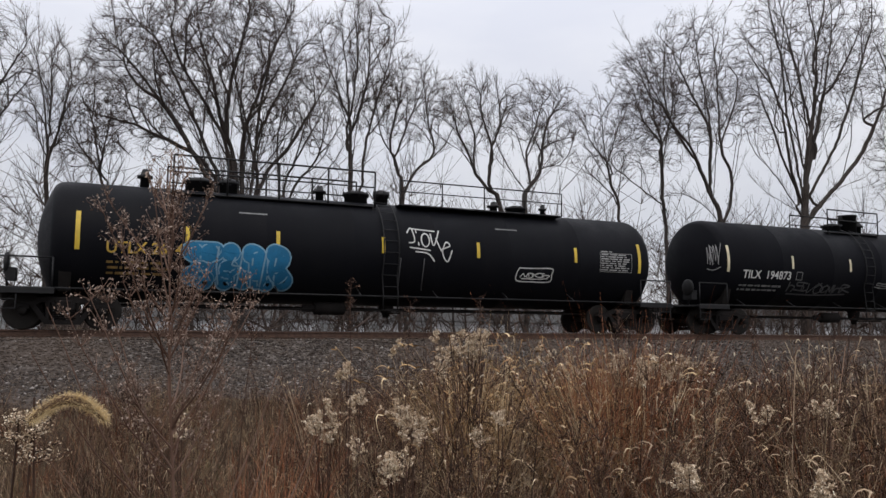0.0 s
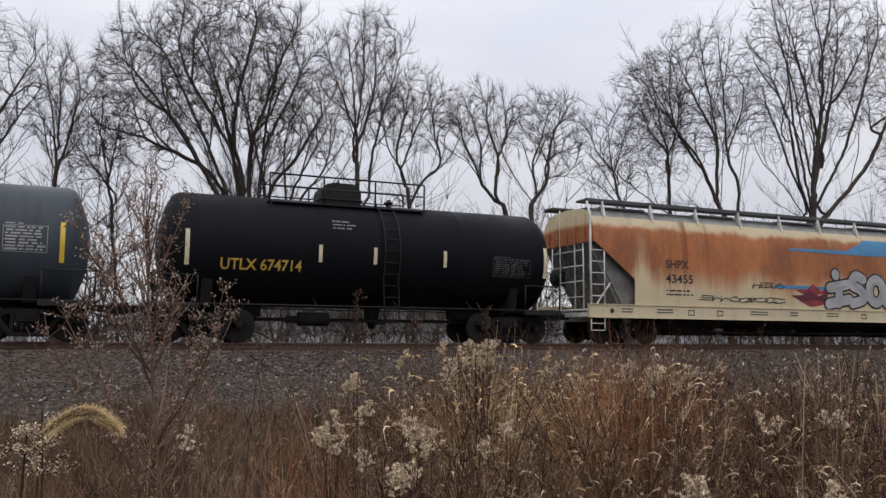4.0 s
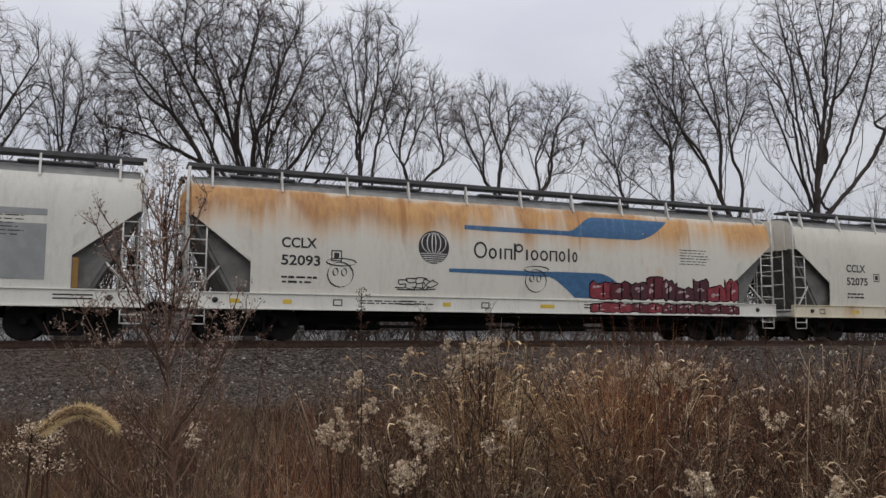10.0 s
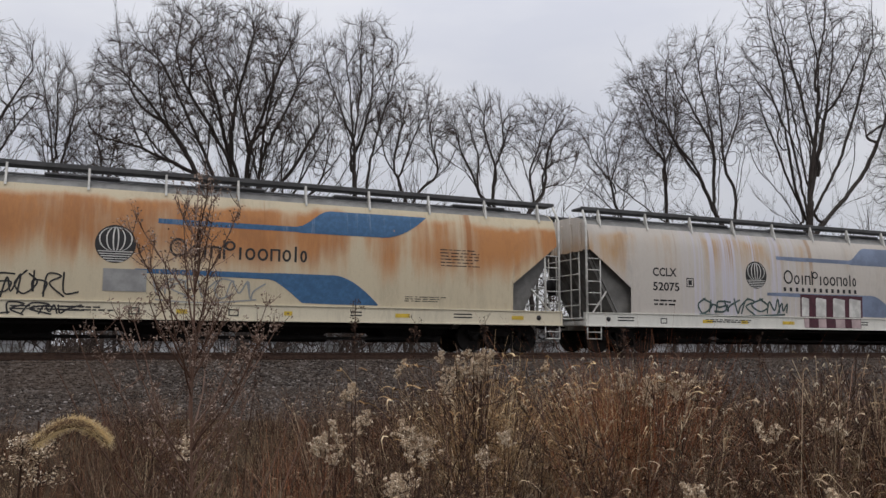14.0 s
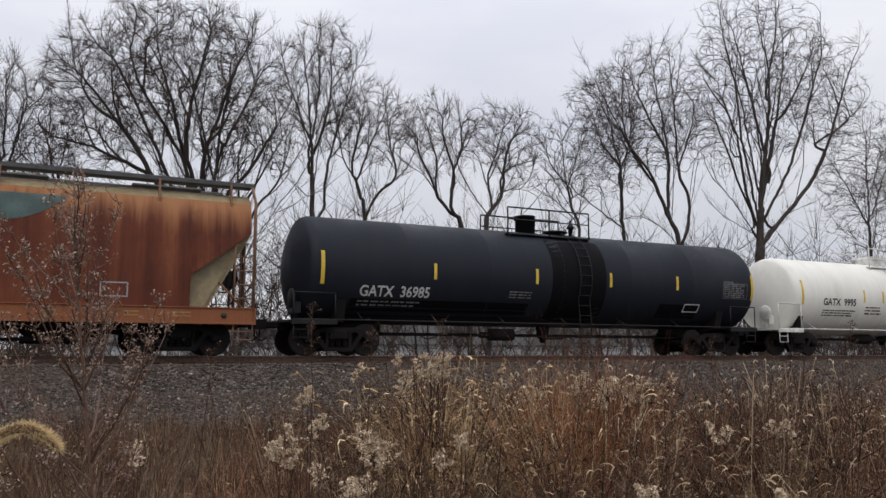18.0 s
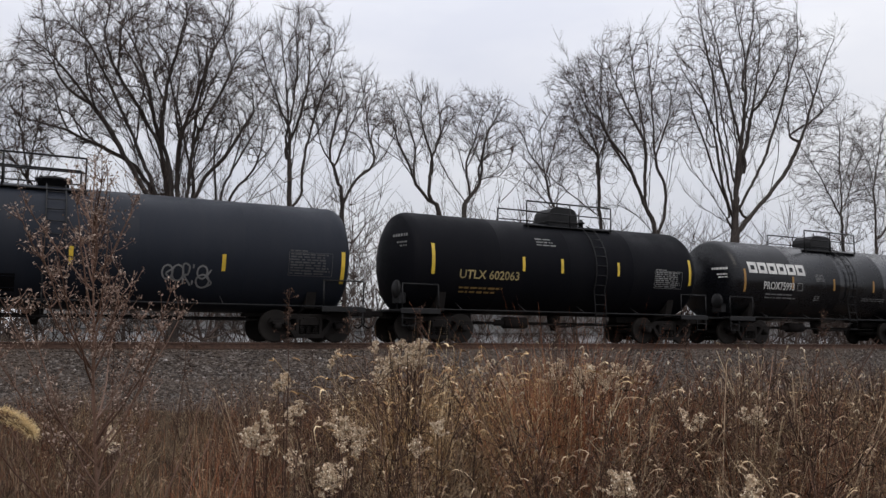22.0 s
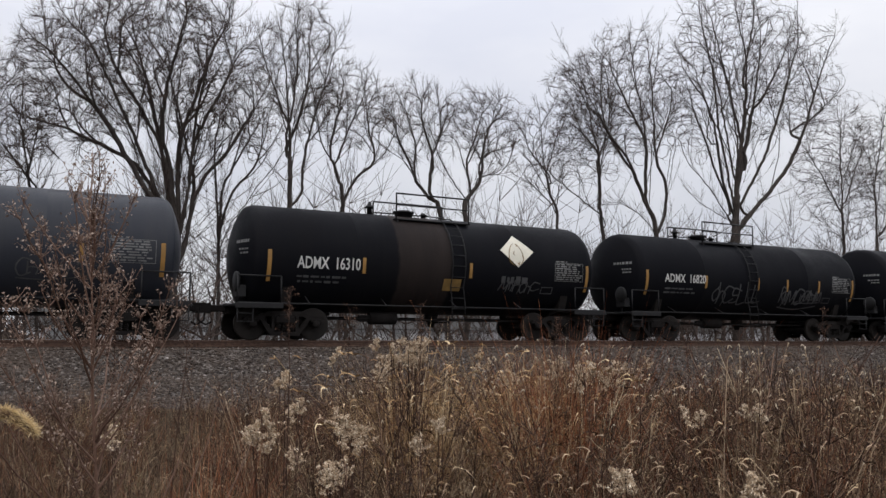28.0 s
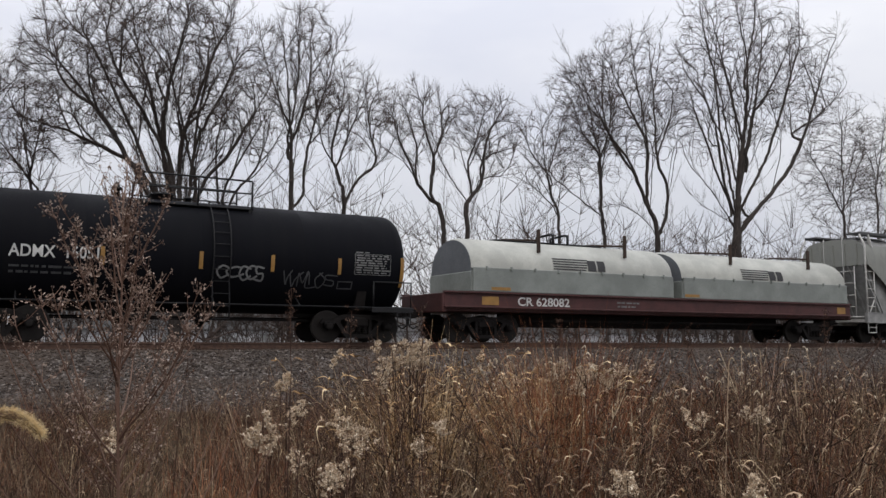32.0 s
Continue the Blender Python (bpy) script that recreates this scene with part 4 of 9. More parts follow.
def ring(mesh, cx, cz, rx, rz, w, side, off=0.008, n=18):
    """A thin oval ring."""
    P = [(math.cos(2 * math.pi * k / n), math.sin(2 * math.pi * k / n)) for k in range(n)]
    outer = [(cx + rx * c, side(cz + rz * s, off), cz + rz * s) for c, s in P]
    inner = [(cx + (rx - w) * c, side(cz + (rz - w) * s, off), cz + (rz - w) * s) for c, s in P]
    return mesh.add(outer + inner, [(k, (k + 1) % n, n + (k + 1) % n, n + k) for k in range(n)])


def wordmark(car, x0, x1, z0, z1, mat, side=hopper_side):
    """A maker's word drawn as a row of plain rings and bars."""
    h = z1 - z0
    low = h * 0.62
    at = 0.0
    shapes = (("ring", 1.5, h * 0.94), ("ring", 1.0, low), ("bar", 0.62, low), ("pair", 1.0, low), ("tall", 1.15, h * 0.94), ("bar", 0.62, low), ("ring", 1.0, low), ("ring", 1.05, low), ("pair", 1.0, low), ("ring", 0.9, low), ("bar", 0.6, h * 0.8), ("ring", 0.75, low))
    scale = (x1 - x0) / sum(v[1] for v in shapes)
    for kind, wide, high in shapes:
        m = Mesh()
        a, b = x0 + (at + 0.08) * scale, x0 + (at + wide - 0.08) * scale
        if kind == "ring":
            ring(m, (a + b) / 2, z0 + high / 2, (b - a) / 2, high / 2, 0.058, side)
        elif kind == "bar":
            rect(m, (a + b) / 2 - 0.031, (a + b) / 2 + 0.031, z0, z0 + high, side, 0.008)
        elif kind == "pair":
            rect(m, a, a + 0.06, z0, z0 + high, side, 0.008)
            rect(m, b - 0.06, b, z0, z0 + high, side, 0.008)
            rect(m, a + 0.06, b - 0.06, z0 + high * 0.86, z0 + high, side, 0.008)
        else:
            rect(m, a, a + 0.062, z0, z0 + high, side, 0.008)
            ring(m, a + (b - a) * 0.55, z0 + high * 0.72, (b - a) * 0.45, high * 0.27, 0.055, side, 0.009)
        part("wordmark_shape", m, mat, car)
        at += wide


def swooshes(car, x, mat, faded=1.0):
    """Two blue bands that swell into broad flags."""
    up = [(-1.98 + x, 3.24, 3.36)]
    for k in range(5):
        up.append((x - 1.98 + 3.5 * (k + 1) / 5, 3.22, 3.36))
    for k in range(1, 7):
        f = k / 6
        up.append((x + 1.52 + 0.95 * f, 3.20, 3.36 + 0.50 * (3 * f * f - 2 * f ** 3)))
    up += [(x + 4.0, 3.20, 3.87)]
    for k in range(1, 8):
        f = k / 7
        up.append((x + 4.0 + 1.3 * f, 3.20 + 0.64 * f ** 1.8, 3.87))
    part("blue_flash", band(Mesh(), up, hopper_side), mat, car, "upper blue flash")
    low = [(x - 2.48, 1.97, 2.07)]
    for k in range(1, 6):
        low.append((x - 2.48 + 3.3 * k / 5, 1.97 - 0.01 * k, 2.08))
    for k in range(1, 7):
        f = k / 6
        low.append((x + 0.82 + 0.9 * f, 1.92 - 0.62 * f ** 1.3 + 0.02, 2.09))
    low.append((x + 2.6, 1.30, 2.09))
    for k in range(1, 8):
        f = k / 7
        low.append((x + 2.6 + 1.25 * f, 1.30, 2.09 - 0.76 * f ** 1.7))
    part("blue_flash", band(Mesh(), low, hopper_side), mat, car, "lower blue flash")


def sill_details(car, half, seed, mats=(YELLOW, INK)):
    """Tape, stencils and small plates along the near sill."""
    rng = random.Random(seed)
    flat = lambda z, off=0.006: -1.585 - off
    x = -half + 1.6
    while x < half - 1.8:
        w = rng.uniform(0.18, 0.55)
        m = Mesh()
        pick = rng.random()
        if pick < 0.35:
            rect(m, x, x + w, 0.98, 1.09, flat)
            part("reflective_stripe", m, mats[0], car)
        elif pick < 0.75:
            for k in range(2):
                rect(m, x, x + w * 1.6, 1.0 + k * 0.09, 1.035 + k * 0.09, flat)
            part("stencil_bar", m, mats[1], car)
        else:
            frame_lines(m, x, x + 0.26, 0.94, 1.12, 0.03, flat)
            part("stencil_plate", m, mats[1], car)
        x += w + rng.uniform(0.8, 1.6)
    for s in (-1, 1):
        m = Mesh().lathe([(-1.64, 0.03), (-1.63, 0.06), (-1.58, 0.08)], 10, "y", (s * (half - 1.25), 0, 1.05))
        part("jacking_lug", m, INK, car)


# ---- the train, car by car, from its head ----
LETTERS = letter_meshes({
    "a1": ("UTLX 2614", 0.4, 0.006), "a2": ("TILX  194873", 0.4, 0.006), "a3": ("UTLX 65758", 0.4, 0.006), "a4": ("UTLX 674714", 0.4, 0.006),
    "b1": ("SHPX", 0.4, 0.008), "b1n": ("43455", 0.4, 0.008), "b2": ("FURX 894390", 0.4, 0.004), "b3": ("CCLX", 0.4, 0.008),
    "b3n": ("52091", 0.4, 0.008), "b4n": ("52093", 0.4, 0.008), "b5n": ("52075", 0.4, 0.008), "b6n": ("42900", 0.4, 0.008),
    "c1": ("GATX  36985", 0.4, 0.008), "c2": ("GATX  9995", 0.4, 0.01), "c3": ("GATX  35136", 0.4, 0.008), "c4": ("UTLX 602063", 0.4, 0.006),
    "c5": ("PROX75993", 0.4, 0.004), "c6": ("ADMX 17371", 0.4, 0.01), "c7": ("ADMX  15949", 0.4, 0.006), "c8": ("ADMX  16310", 0.4, 0.006),
    "c9": ("ADMX  16820", 0.4, 0.006), "c10": ("DMIX 190341", 0.4, 0.006), "c11": ("ADMX  16051", 0.4, 0.006), "c12": ("CR 628082", 0.4, 0.008),
    "c13": ("ADMX  16103", 0.4, 0.006), 
    "year": ("2020", 0.3, 0.01),
    "lol": ("LOL", 0.4, 0.0), "gang": ("SAT GANG", 0.4, 0.0), "sat": ("SAT", 0.3, 0.01),
})


def tape(car, mid, side, us, mat=YELLOW, end=(1.95, 2.9), inn=(2.2, 2.66)):
    stripes(car, mid, side, (us[0], us[-1]), us[1:-1], mat, end, inn)


def fittings(car, mid, crest, items, mat=DARK_METAL):
    for kind, u, *rest in items:
        if kind == "box":
            part("hatch_housing", hatch_box(u - mid, rest[0] - mid, crest - 0.08), rest[1] if len(rest) > 1 else mat, car)
        elif kind == "dome":
            part("hatch_housing", dome_hatch(u - mid, rest[0] - mid, crest - 0.06, rest[1]), rest[2] if len(rest) > 2 else mat, car)
        elif kind == "tub":
            part("hatch_tub", tub_hatch(u - mid, crest, *rest), mat, car)
        elif kind == "drum":
            drum = part("hatch_drum", drum_hatch(u - mid, crest, *rest), mat, car)
            for k in range(8):
                part("lug", hatch_lug(u - mid, crest, k * 0.785, *rest), mat, drum)
        else:
            part("valve", valve(u - mid, crest, *rest), mat, car)


def data_panel(car, x0, x1, z0, z1, side, seed, mat=PANEL_WHITE, lines=8):
    """A stencilled table: a heading, a ruled edge and close lines of small print."""
    bars(car, x0, x0 + 0.45 * (x1 - x0), z1 + 0.03, z1 + 0.08, mat, side, 1, seed, "panel_heading", 0.8)
    part("panel_rule", frame_lines(Mesh(), x0 - 0.03, x1 + 0.03, z0 - 0.03, z1 + 0.015, 0.014, side), mat, car)
    bars(car, x0, x1, z0, z1, mat, side, max(8, lines), seed, "data_panel", 0.66)


# long black car with a full-length roof walk and blue graffiti
car, mid, S = tank_car(-199.95, -179.23, -198.6, -180.25, 1.52, 2.28, BLACK, "long black tank car with roof walk and blue graffiti", top=(-195.5, -189.85), ladder_at=-189.6, rail_height=1.0)
railing(car, [(u - mid, -0.95, 3.7) for u in (-189.15, -187.8, -186.4, -185.0, -183.65)], 0.72, DARK_METAL, "top_handrail")
m = Mesh()
m.box(-189.15 - mid, -183.65 - mid, -0.95, -0.45, 3.68, 3.73)
part("top_platform", m, DARK_METAL, car)
fittings(car, mid, 3.8, [("drum", -194.7, 0.36, 0.36), ("drum", -193.9, 0.24, 0.4), ("valve", -191.3, 0.42, 0.12), ("drum", -190.2, 0.34, 0.34), ("drum", -189.4, 0.2, 0.42), ("valve", -185.6, 0.36, 0.12), ("drum", -184.8, 0.3, 0.26), ("valve", -183.8, 0.4, 0.08), ("valve", -196.1, 0.5, 0.12)])
tape(car, mid, S, [-197.66, -195.1, -192.79, -189.82, -186.86, -183.49, -181.07])
lettering(car, "a1", -197.0 - mid, -195.2 - mid, 1.9, 2.2, GOLD_INK, S)
bars(car, -197.0 - mid, -195.5 - mid, 1.35, 1.75, DULL_GOLD, S, 3, 3)
BLUE_BOX = (-195.16 - mid, -192.36 - mid, 1.08, 2.25)
FAT = [[(0.08, 0.78), (0.07, 0.28)], [(0.06, 0.82), (0.27, 0.82)], [(0.22, 0.78), (0.19, 0.2)], [(0.41, 0.82), (0.38, 0.2)], [(0.40, 0.45), (0.49, 0.26)], [(0.60, 0.80), (0.55, 0.22)],
       [(0.60, 0.82), (0.66, 0.72), (0.68, 0.24)], [(0.82, 0.82), (0.77, 0.2)], [(0.82, 0.84), (0.89, 0.74), (0.84, 0.5), (0.93, 0.22)]]
sprayed(car, BLUE_BOX, FAT, 0.53, GRAF_EDGE, S, "graffiti_outline", 0.008)
part("graffiti_ground", rect(Mesh(), -195.0 - mid, -192.75 - mid, 1.28, 2.05, S, 0.007), GRAF_BLUE, car)
sprayed(car, BLUE_BOX, FAT, 0.45, GRAF_BLUE, S, "graffiti", 0.014)
sprayed(car, BLUE_BOX, [[(0.14, 0.70), (0.15, 0.22)], [(0.30, 0.92), (0.29, 0.5), (0.32, 0.12)], [(0.455, 0.70), (0.43, 0.55), (0.50, 0.52)], [(0.49, 0.1), (0.50, 0.42), (0.52, 0.85)], [(0.615, 0.70), (0.615, 0.56)],
                        [(0.71, 0.1), (0.72, 0.5), (0.74, 0.9)], [(0.835, 0.72), (0.825, 0.56)], [(0.62, 0.1), (0.61, 0.32)], [(0.84, 0.1), (0.83, 0.34)]], 0.045, GRAF_EDGE, S, "graffiti_tracing", 0.024)
sprayed(car, (-189.1 - mid, -187.72 - mid, 2.0, 2.98), [[(0.0, 0.85), (0.1, 1.0), (0.16, 0.62), (0.04, 0.55)], [(0.2, 0.95), (0.25, 0.5)], [(0.12, 0.98), (0.62, 0.94)], oval(0.40, 0.66, 0.09, 0.2), [(0.52, 0.85), (0.58, 0.5), (0.72, 0.95)],
        [(0.64, 0.72), (0.75, 0.36)], [(0.75, 0.4), (0.95, 0.52), (0.86, 0.62), (0.78, 0.3), (0.9, 0.05), (1.0, 0.38)], [(0.18, 0.3), (0.45, 0.26), (0.6, 0.05)], [(0.05, 0.42), (0.5, 0.36)]], 0.04, WHITE_INK, S)
sprayed(car, (-185.55 - mid, -184.3 - mid, 1.56, 1.98), [[(0.06, 0.95), (0.0, 0.5), (0.05, 0.05), (0.5, 0.0), (0.95, 0.05), (0.98, 0.55), (0.97, 0.98), (0.5, 0.96), (0.06, 0.95)]], 0.035, WHITE_INK, S, "graffiti_frame")
scrawl(car, -185.4 - mid, -184.45 - mid, 1.66, 1.86, WHITE_INK, S, 9, 5, 0.03)
for u in (-193.8, -186.2):
    part("scuff", rect(Mesh(), u - mid, u - mid + 0.75, 3.1, 3.14, S), DULL_INK, car)
for dx in (-0.36, 0.36):
    part("pipe_guide", Mesh().tube([(-188.95 - mid + dx, -1.545, 2.1), (-188.95 - mid + dx, -1.3, 1.2)], 0.018, 5), FAINT_INK, car)
data_panel(car, -182.55 - mid, -181.4 - mid, 1.98, 2.54, S, 5)

# black car, white reporting marks
car, mid, S = tank_car(-179.23, -160.87, -178.0, -161.85, 1.56, 2.50, BLACK_B, "black tank car with cream stripes and white reporting marks", top=(-171.98, -169.2), ladder_at=-170.6, rail_height=0.86)
fittings(car, mid, 4.03, [("drum", -170.7, 0.33, 0.3), ("tub", -169.8, 0.33, 0.7), ("valve", -169.2, 0.5, 0.1)])
tape(car, mid, S, [-177.39, -174.44, -171.58, -168.35, -165.5, -162.4], PALE_TAPE, (2.14, 3.05), (2.34, 2.8))
lettering(car, "a2", -176.72 - mid, -174.5 - mid, 1.95, 2.24, WHITE_INK, S)
bars(car, -176.8 - mid, -174.8 - mid, 1.5, 1.78, DULL_INK, S, 2, 4)
m = Mesh()
frame_lines(m, -174.25 - mid, -173.95 - mid, 1.95, 2.25, 0.03, S)
part("stencil_plate", m, DULL_INK, car)
scrawl(car, -178.35 - mid, -177.75 - mid, 2.25, 3.1, DULL_INK, S, 12, 4, 0.03)
scrawl(car, -174.6 - mid, -171.6 - mid, 1.5, 1.92, FAINT_INK, S, 13, 9, 0.05)
scrawl(car, -170.2 - mid, -169.2 - mid, 1.75, 2.0, DULL_INK, S, 14, 4, 0.03)
rect(mm := Mesh(), -166.45 - mid, -165.6 - mid, 2.0, 2.28, S)
part("faded_panel", mm, ORANGE_TAPE, car)
data_panel(car, -163.55 - mid, -162.6 - mid, 2.05, 2.58, S, 6)

# blue-grey car, yellow marks, brown hatch
car, mid, S = tank_car(-160.87, -147.22, -159.95, -148.0, 1.53, 2.42, BLUE_GREY, "blue-grey tank car with yellow marks and a brown hatch box", top=(-155.5, -152.75), ladder_at=-153.85)
fittings(car, mid, 3.95, [("dome", -154.68, -153.43, 0.72, BROWN_PAINT), ("valve", -153.3, 0.2)])
tape(car, mid, S, [-159.25, -156.13, -153.48, -151.17, -148.6], YELLOW, (1.9, 2.88), (2.14, 2.62))
lettering(car, "a3", -158.2 - mid, -156.2 - mid, 1.98, 2.35, GOLD_INK, S)
bars(car, -158.2 - mid, -156.4 - mid, 1.4, 1.8, DULL_GOLD, S, 3, 8)
data_panel(car, -149.85 - mid, -148.95 - mid, 2.15, 2.75, S, 7)

# small black car, yellow marks
car, mid, S = tank_car(-147.22, -134.15, -146.4, -134.75, 1.54, 2.52, BLACK, "short black tank car with cream stripes and yellow marks", top=(-143.6, -138.95), ladder_at=-140.2)
fittings(car, mid, 4.05, [("dome", -142.0, -140.8, 0.62), ("valve", -139.8, 0.24)])
tape(car, mid, S, [-145.72, -142.25, -140.69, -138.58, -135.26], PALE_TAPE, (1.98, 2.9), (2.18, 2.65))
lettering(car, "a4", -144.88 - mid, -142.75 - mid, 1.9, 2.2, GOLD_INK, S)
bars(car, -141.9 - mid, -141.2 - mid, 3.1, 3.4, DULL_INK, S, 3, 8)
data_panel(car, -137.0 - mid, -135.8 - mid, 2.0, 2.5, S, 7, FAINT_INK)

WINE = plain("dark_wine_spray_paint", (0.09, 0.018, 0.032), 0.5, 0, 0.4, 5)
ROSE = plain("deep_red_spray_paint", (0.30, 0.035, 0.05), 0.5, 0, 0.45, 5)

# rusty hopper with silver graffiti
RUST_A = hopper_paint("cream_hopper_paint_heavy_rust", (0.56, 0.47, 0.31), (0.42, 0.135, 0.038), 0.60, (2.15, 3.8), 2.0, deep=(0.19, 0.055, 0.02))
CREAM_SILL = hopper_paint("cream_sill_paint_rust", (0.55, 0.47, 0.32), (0.30, 0.12, 0.05), 0.12, (1.0, 1.4), 2.0)
car, mid = hopper_car(-134.15, -113.3, RUST_A, "rust-streaked cream covered hopper with silver graffiti", CREAM_SILL)
half = (134.15 - 113.3) / 2
swoosh = band(Mesh(), [(-125.4 - mid, 3.30, 3.38), (-122.6 - mid, 3.27, 3.42), (-121.7 - mid, 3.27, 3.86), (-119.4 - mid, 3.28, 3.88), (-118.75 - mid, 3.7, 3.89)], hopper_side)
part("blue_flash", swoosh, SKY_BLUE, car)
part("blue_flash", rect(Mesh(), -126.2 - mid, -123.7 - mid, 1.95, 2.06, hopper_side), SKY_BLUE, car)
part("emblem_oval", ellipse(Mesh(), -116.78 - mid, 2.99, 0.92, 0.37, hopper_side), INK, car)
part("emblem_oval", ellipse(Mesh(), -116.78 - mid, 2.99, 0.74, 0.27, hopper_side, 0.010), PANEL_WHITE, car)
for k in range(5):
    part("emblem_block", rect(Mesh(), -117.27 - mid + k * 0.2, -117.13 - mid + k * 0.2, 2.85, 3.13, hopper_side, 0.014), MAROON, car)
lettering(car, "b1", -130.83 - mid, -129.88 - mid, 2.46, 2.74, INK, hopper_side)
lettering(car, "b1n", -130.83 - mid, -129.72 - mid, 1.98, 2.27, INK, hopper_side)
bars(car, -130.85 - mid, -129.6 - mid, 1.55, 1.8, INK, hopper_side, 2, 2)
bars(car, -117.5 - mid, -116.3 - mid, 1.95, 2.5, INK, hopper_side, 6, 12, "small_print", 0.4)
part("notice_plate", rect(Mesh(), -117.5 - mid, -117.0 - mid, 1.5, 1.8, hopper_side), INK, car)
for dx, dz in ((0, 0), (0.35, -0.16), (0.2, 0.2)):
    part("graffiti_flash", band(Mesh(), [(-125.4 - mid + dx, 1.70 + dz, 1.73 + dz), (-124.9 - mid + dx, 1.5 + dz, 1.74 + dz), (-124.6 - mid + dx, 1.52 + dz, 1.95 + dz), (-124.2 - mid + dx, 1.6 + dz, 1.7 + dz), (-123.7 - mid, 1.45 + dz, 1.85 + dz)], hopper_side, 0.009 - dx * 0.004), ROSE if dx else MAROON, car)
for dx, dz in ((0, 0), (-0.3, -0.2), (-0.2, 0.18)):
    part("graffiti_flash", band(Mesh(), [(-119.9 - mid, 1.45 + dz, 1.95 + dz), (-119.3 - mid + dx, 1.6 + dz, 1.8 + dz), (-119.0 - mid + dx, 1.48 + dz, 2.0 + dz), (-118.7 - mid + dx, 1.62 + dz, 1.85 + dz), (-118.2 - mid + dx, 1.76 + dz, 1.8 + dz)], hopper_side, 0.009 + dx * 0.004), ROSE if dx else MAROON, car)
ISO_BOX = (-123.7 - mid, -118.95 - mid, 1.0, 2.78)
ISO = [[(0.08, 0.86), (0.085, 0.84)], [(0.02, 0.58), (0.2, 0.66)], [(0.12, 0.6), (0.11, 0.28)], [(0.01, 0.26), (0.22, 0.36)], [(0.37, 0.78), (0.29, 0.84), (0.25, 0.66), (0.34, 0.56), (0.38, 0.38), (0.26, 0.28)], oval(0.51, 0.55, 0.075, 0.24),
       [(0.61, 0.6), (0.61, 0.36), (0.66, 0.28), (0.70, 0.5), (0.71, 0.86), (0.69, 0.3)], [(0.72, 0.48), (0.86, 0.64)], [(0.75, 0.46), (0.82, 0.22), (0.91, 0.1), (1.0, 0.2)]]
sprayed(car, ISO_BOX, ISO, 0.48, INK, hopper_side, "graffiti_outline", 0.018)
sprayed(car, ISO_BOX, ISO, 0.36, SILVER, hopper_side, "graffiti", 0.026)
sprayed(car, ISO_BOX, [[(0.03, 0.54), (0.19, 0.62)], [(0.27, 0.74), (0.3, 0.62), (0.37, 0.5)], oval(0.51, 0.55, 0.055, 0.17), [(0.66, 0.24), (0.71, 0.42)], [(0.78, 0.36), (0.84, 0.18), (0.93, 0.04)]], 0.07, GREY_PATCH, hopper_side, "graffiti_shade", 0.034)
scrawl(car, -127.3 - mid, -125.9 - mid, 1.9, 2.15, INK, hopper_side, 22, 5, 0.03)
scrawl(car, -129.5 - mid, -126.0 - mid, 1.42, 1.62, INK, hopper_side, 23, 12, 0.03)
lettering(car, "lol", -119.9 - mid, -118.95 - mid, 2.1, 2.58, INK, hopper_side, "graffiti_tag", 0.007, 0.2)
scrawl(car, -116.6 - mid, -115.6 - mid, 1.35, 1.65, INK, hopper_side, 25, 5, 0.03)
scrawl(car, -115.6 - mid, -114.7 - mid, 2.0, 2.4, MAROON, hopper_side, 26, 3, 0.03)
sill_details(car, half, 3)

# grey hopper with white block graffiti
GREY_HOP = hopper_paint("grey_hopper_paint_tan_fade", (0.20, 0.225, 0.255), (0.38, 0.30, 0.18), 0.5, (3.25, 4.1), 5.0, deep=(0.30, 0.25, 0.17), low=(0.9, 1.9, (0.13, 0.125, 0.12)))
car, mid = hopper_car(-113.3, -92.6, GREY_HOP, "blue-grey covered hopper with tan fading and block graffiti", GREY_PATCH, STEEL, DARK_METAL, GREY_PAINT, "round", ticks=9)
lettering(car, "b2", -110.1 - mid, -107.7 - mid, 2.16, 2.5, INK, hopper_side)
TAN_SPRAY = plain("pale_tan_spray_paint", (0.33, 0.30, 0.235), 0.6, 0, 0.25, 1.0)
UMBER = plain("umber_spray_paint", (0.055, 0.042, 0.036), 0.6, 0, 0.3, 2.0)
SLATE = plain("slate_spray_paint", (0.095, 0.098, 0.095), 0.6, 0, 0.45, 2.5)
part("graffiti_slab", band(Mesh(), [(-103.83 - mid, 2.05, 2.48), (-102.88 - mid, 2.05, 2.74), (-101.96 - mid, 2.08, 2.64), (-101.27 - mid, 2.14, 2.94), (-101.16 - mid, 2.15, 2.9)], hopper_side, 0.006), TAN_SPRAY, car)
part("graffiti_slab", band(Mesh(), [(-100.87 - mid, 2.12, 2.24), (-100.49 - mid, 2.14, 3.09), (-99.8 - mid, 2.16, 3.15), (-99.79 - mid, 2.16, 3.12), (-98.65 - mid, 2.2, 3.03), (-98.45 - mid, 2.21, 2.57)], hopper_side, 0.006), TAN_SPRAY, car)
part("graffiti_slab", band(Mesh(), [(-98.29 - mid, 2.22, 2.34), (-97.85 - mid, 2.23, 3.14), (-97.03 - mid, 2.26, 2.87), (-95.99 - mid, 2.3, 2.63), (-95.94 - mid, 2.35, 2.61)], hopper_side, 0.006), TAN_SPRAY, car)
part("graffiti_slab", band(Mesh(), [(-95.77 - mid, 2.31, 2.77), (-95.59 - mid, 2.32, 2.88), (-95.27 - mid, 2.33, 2.81)], hopper_side, 0.006), TAN_SPRAY, car)
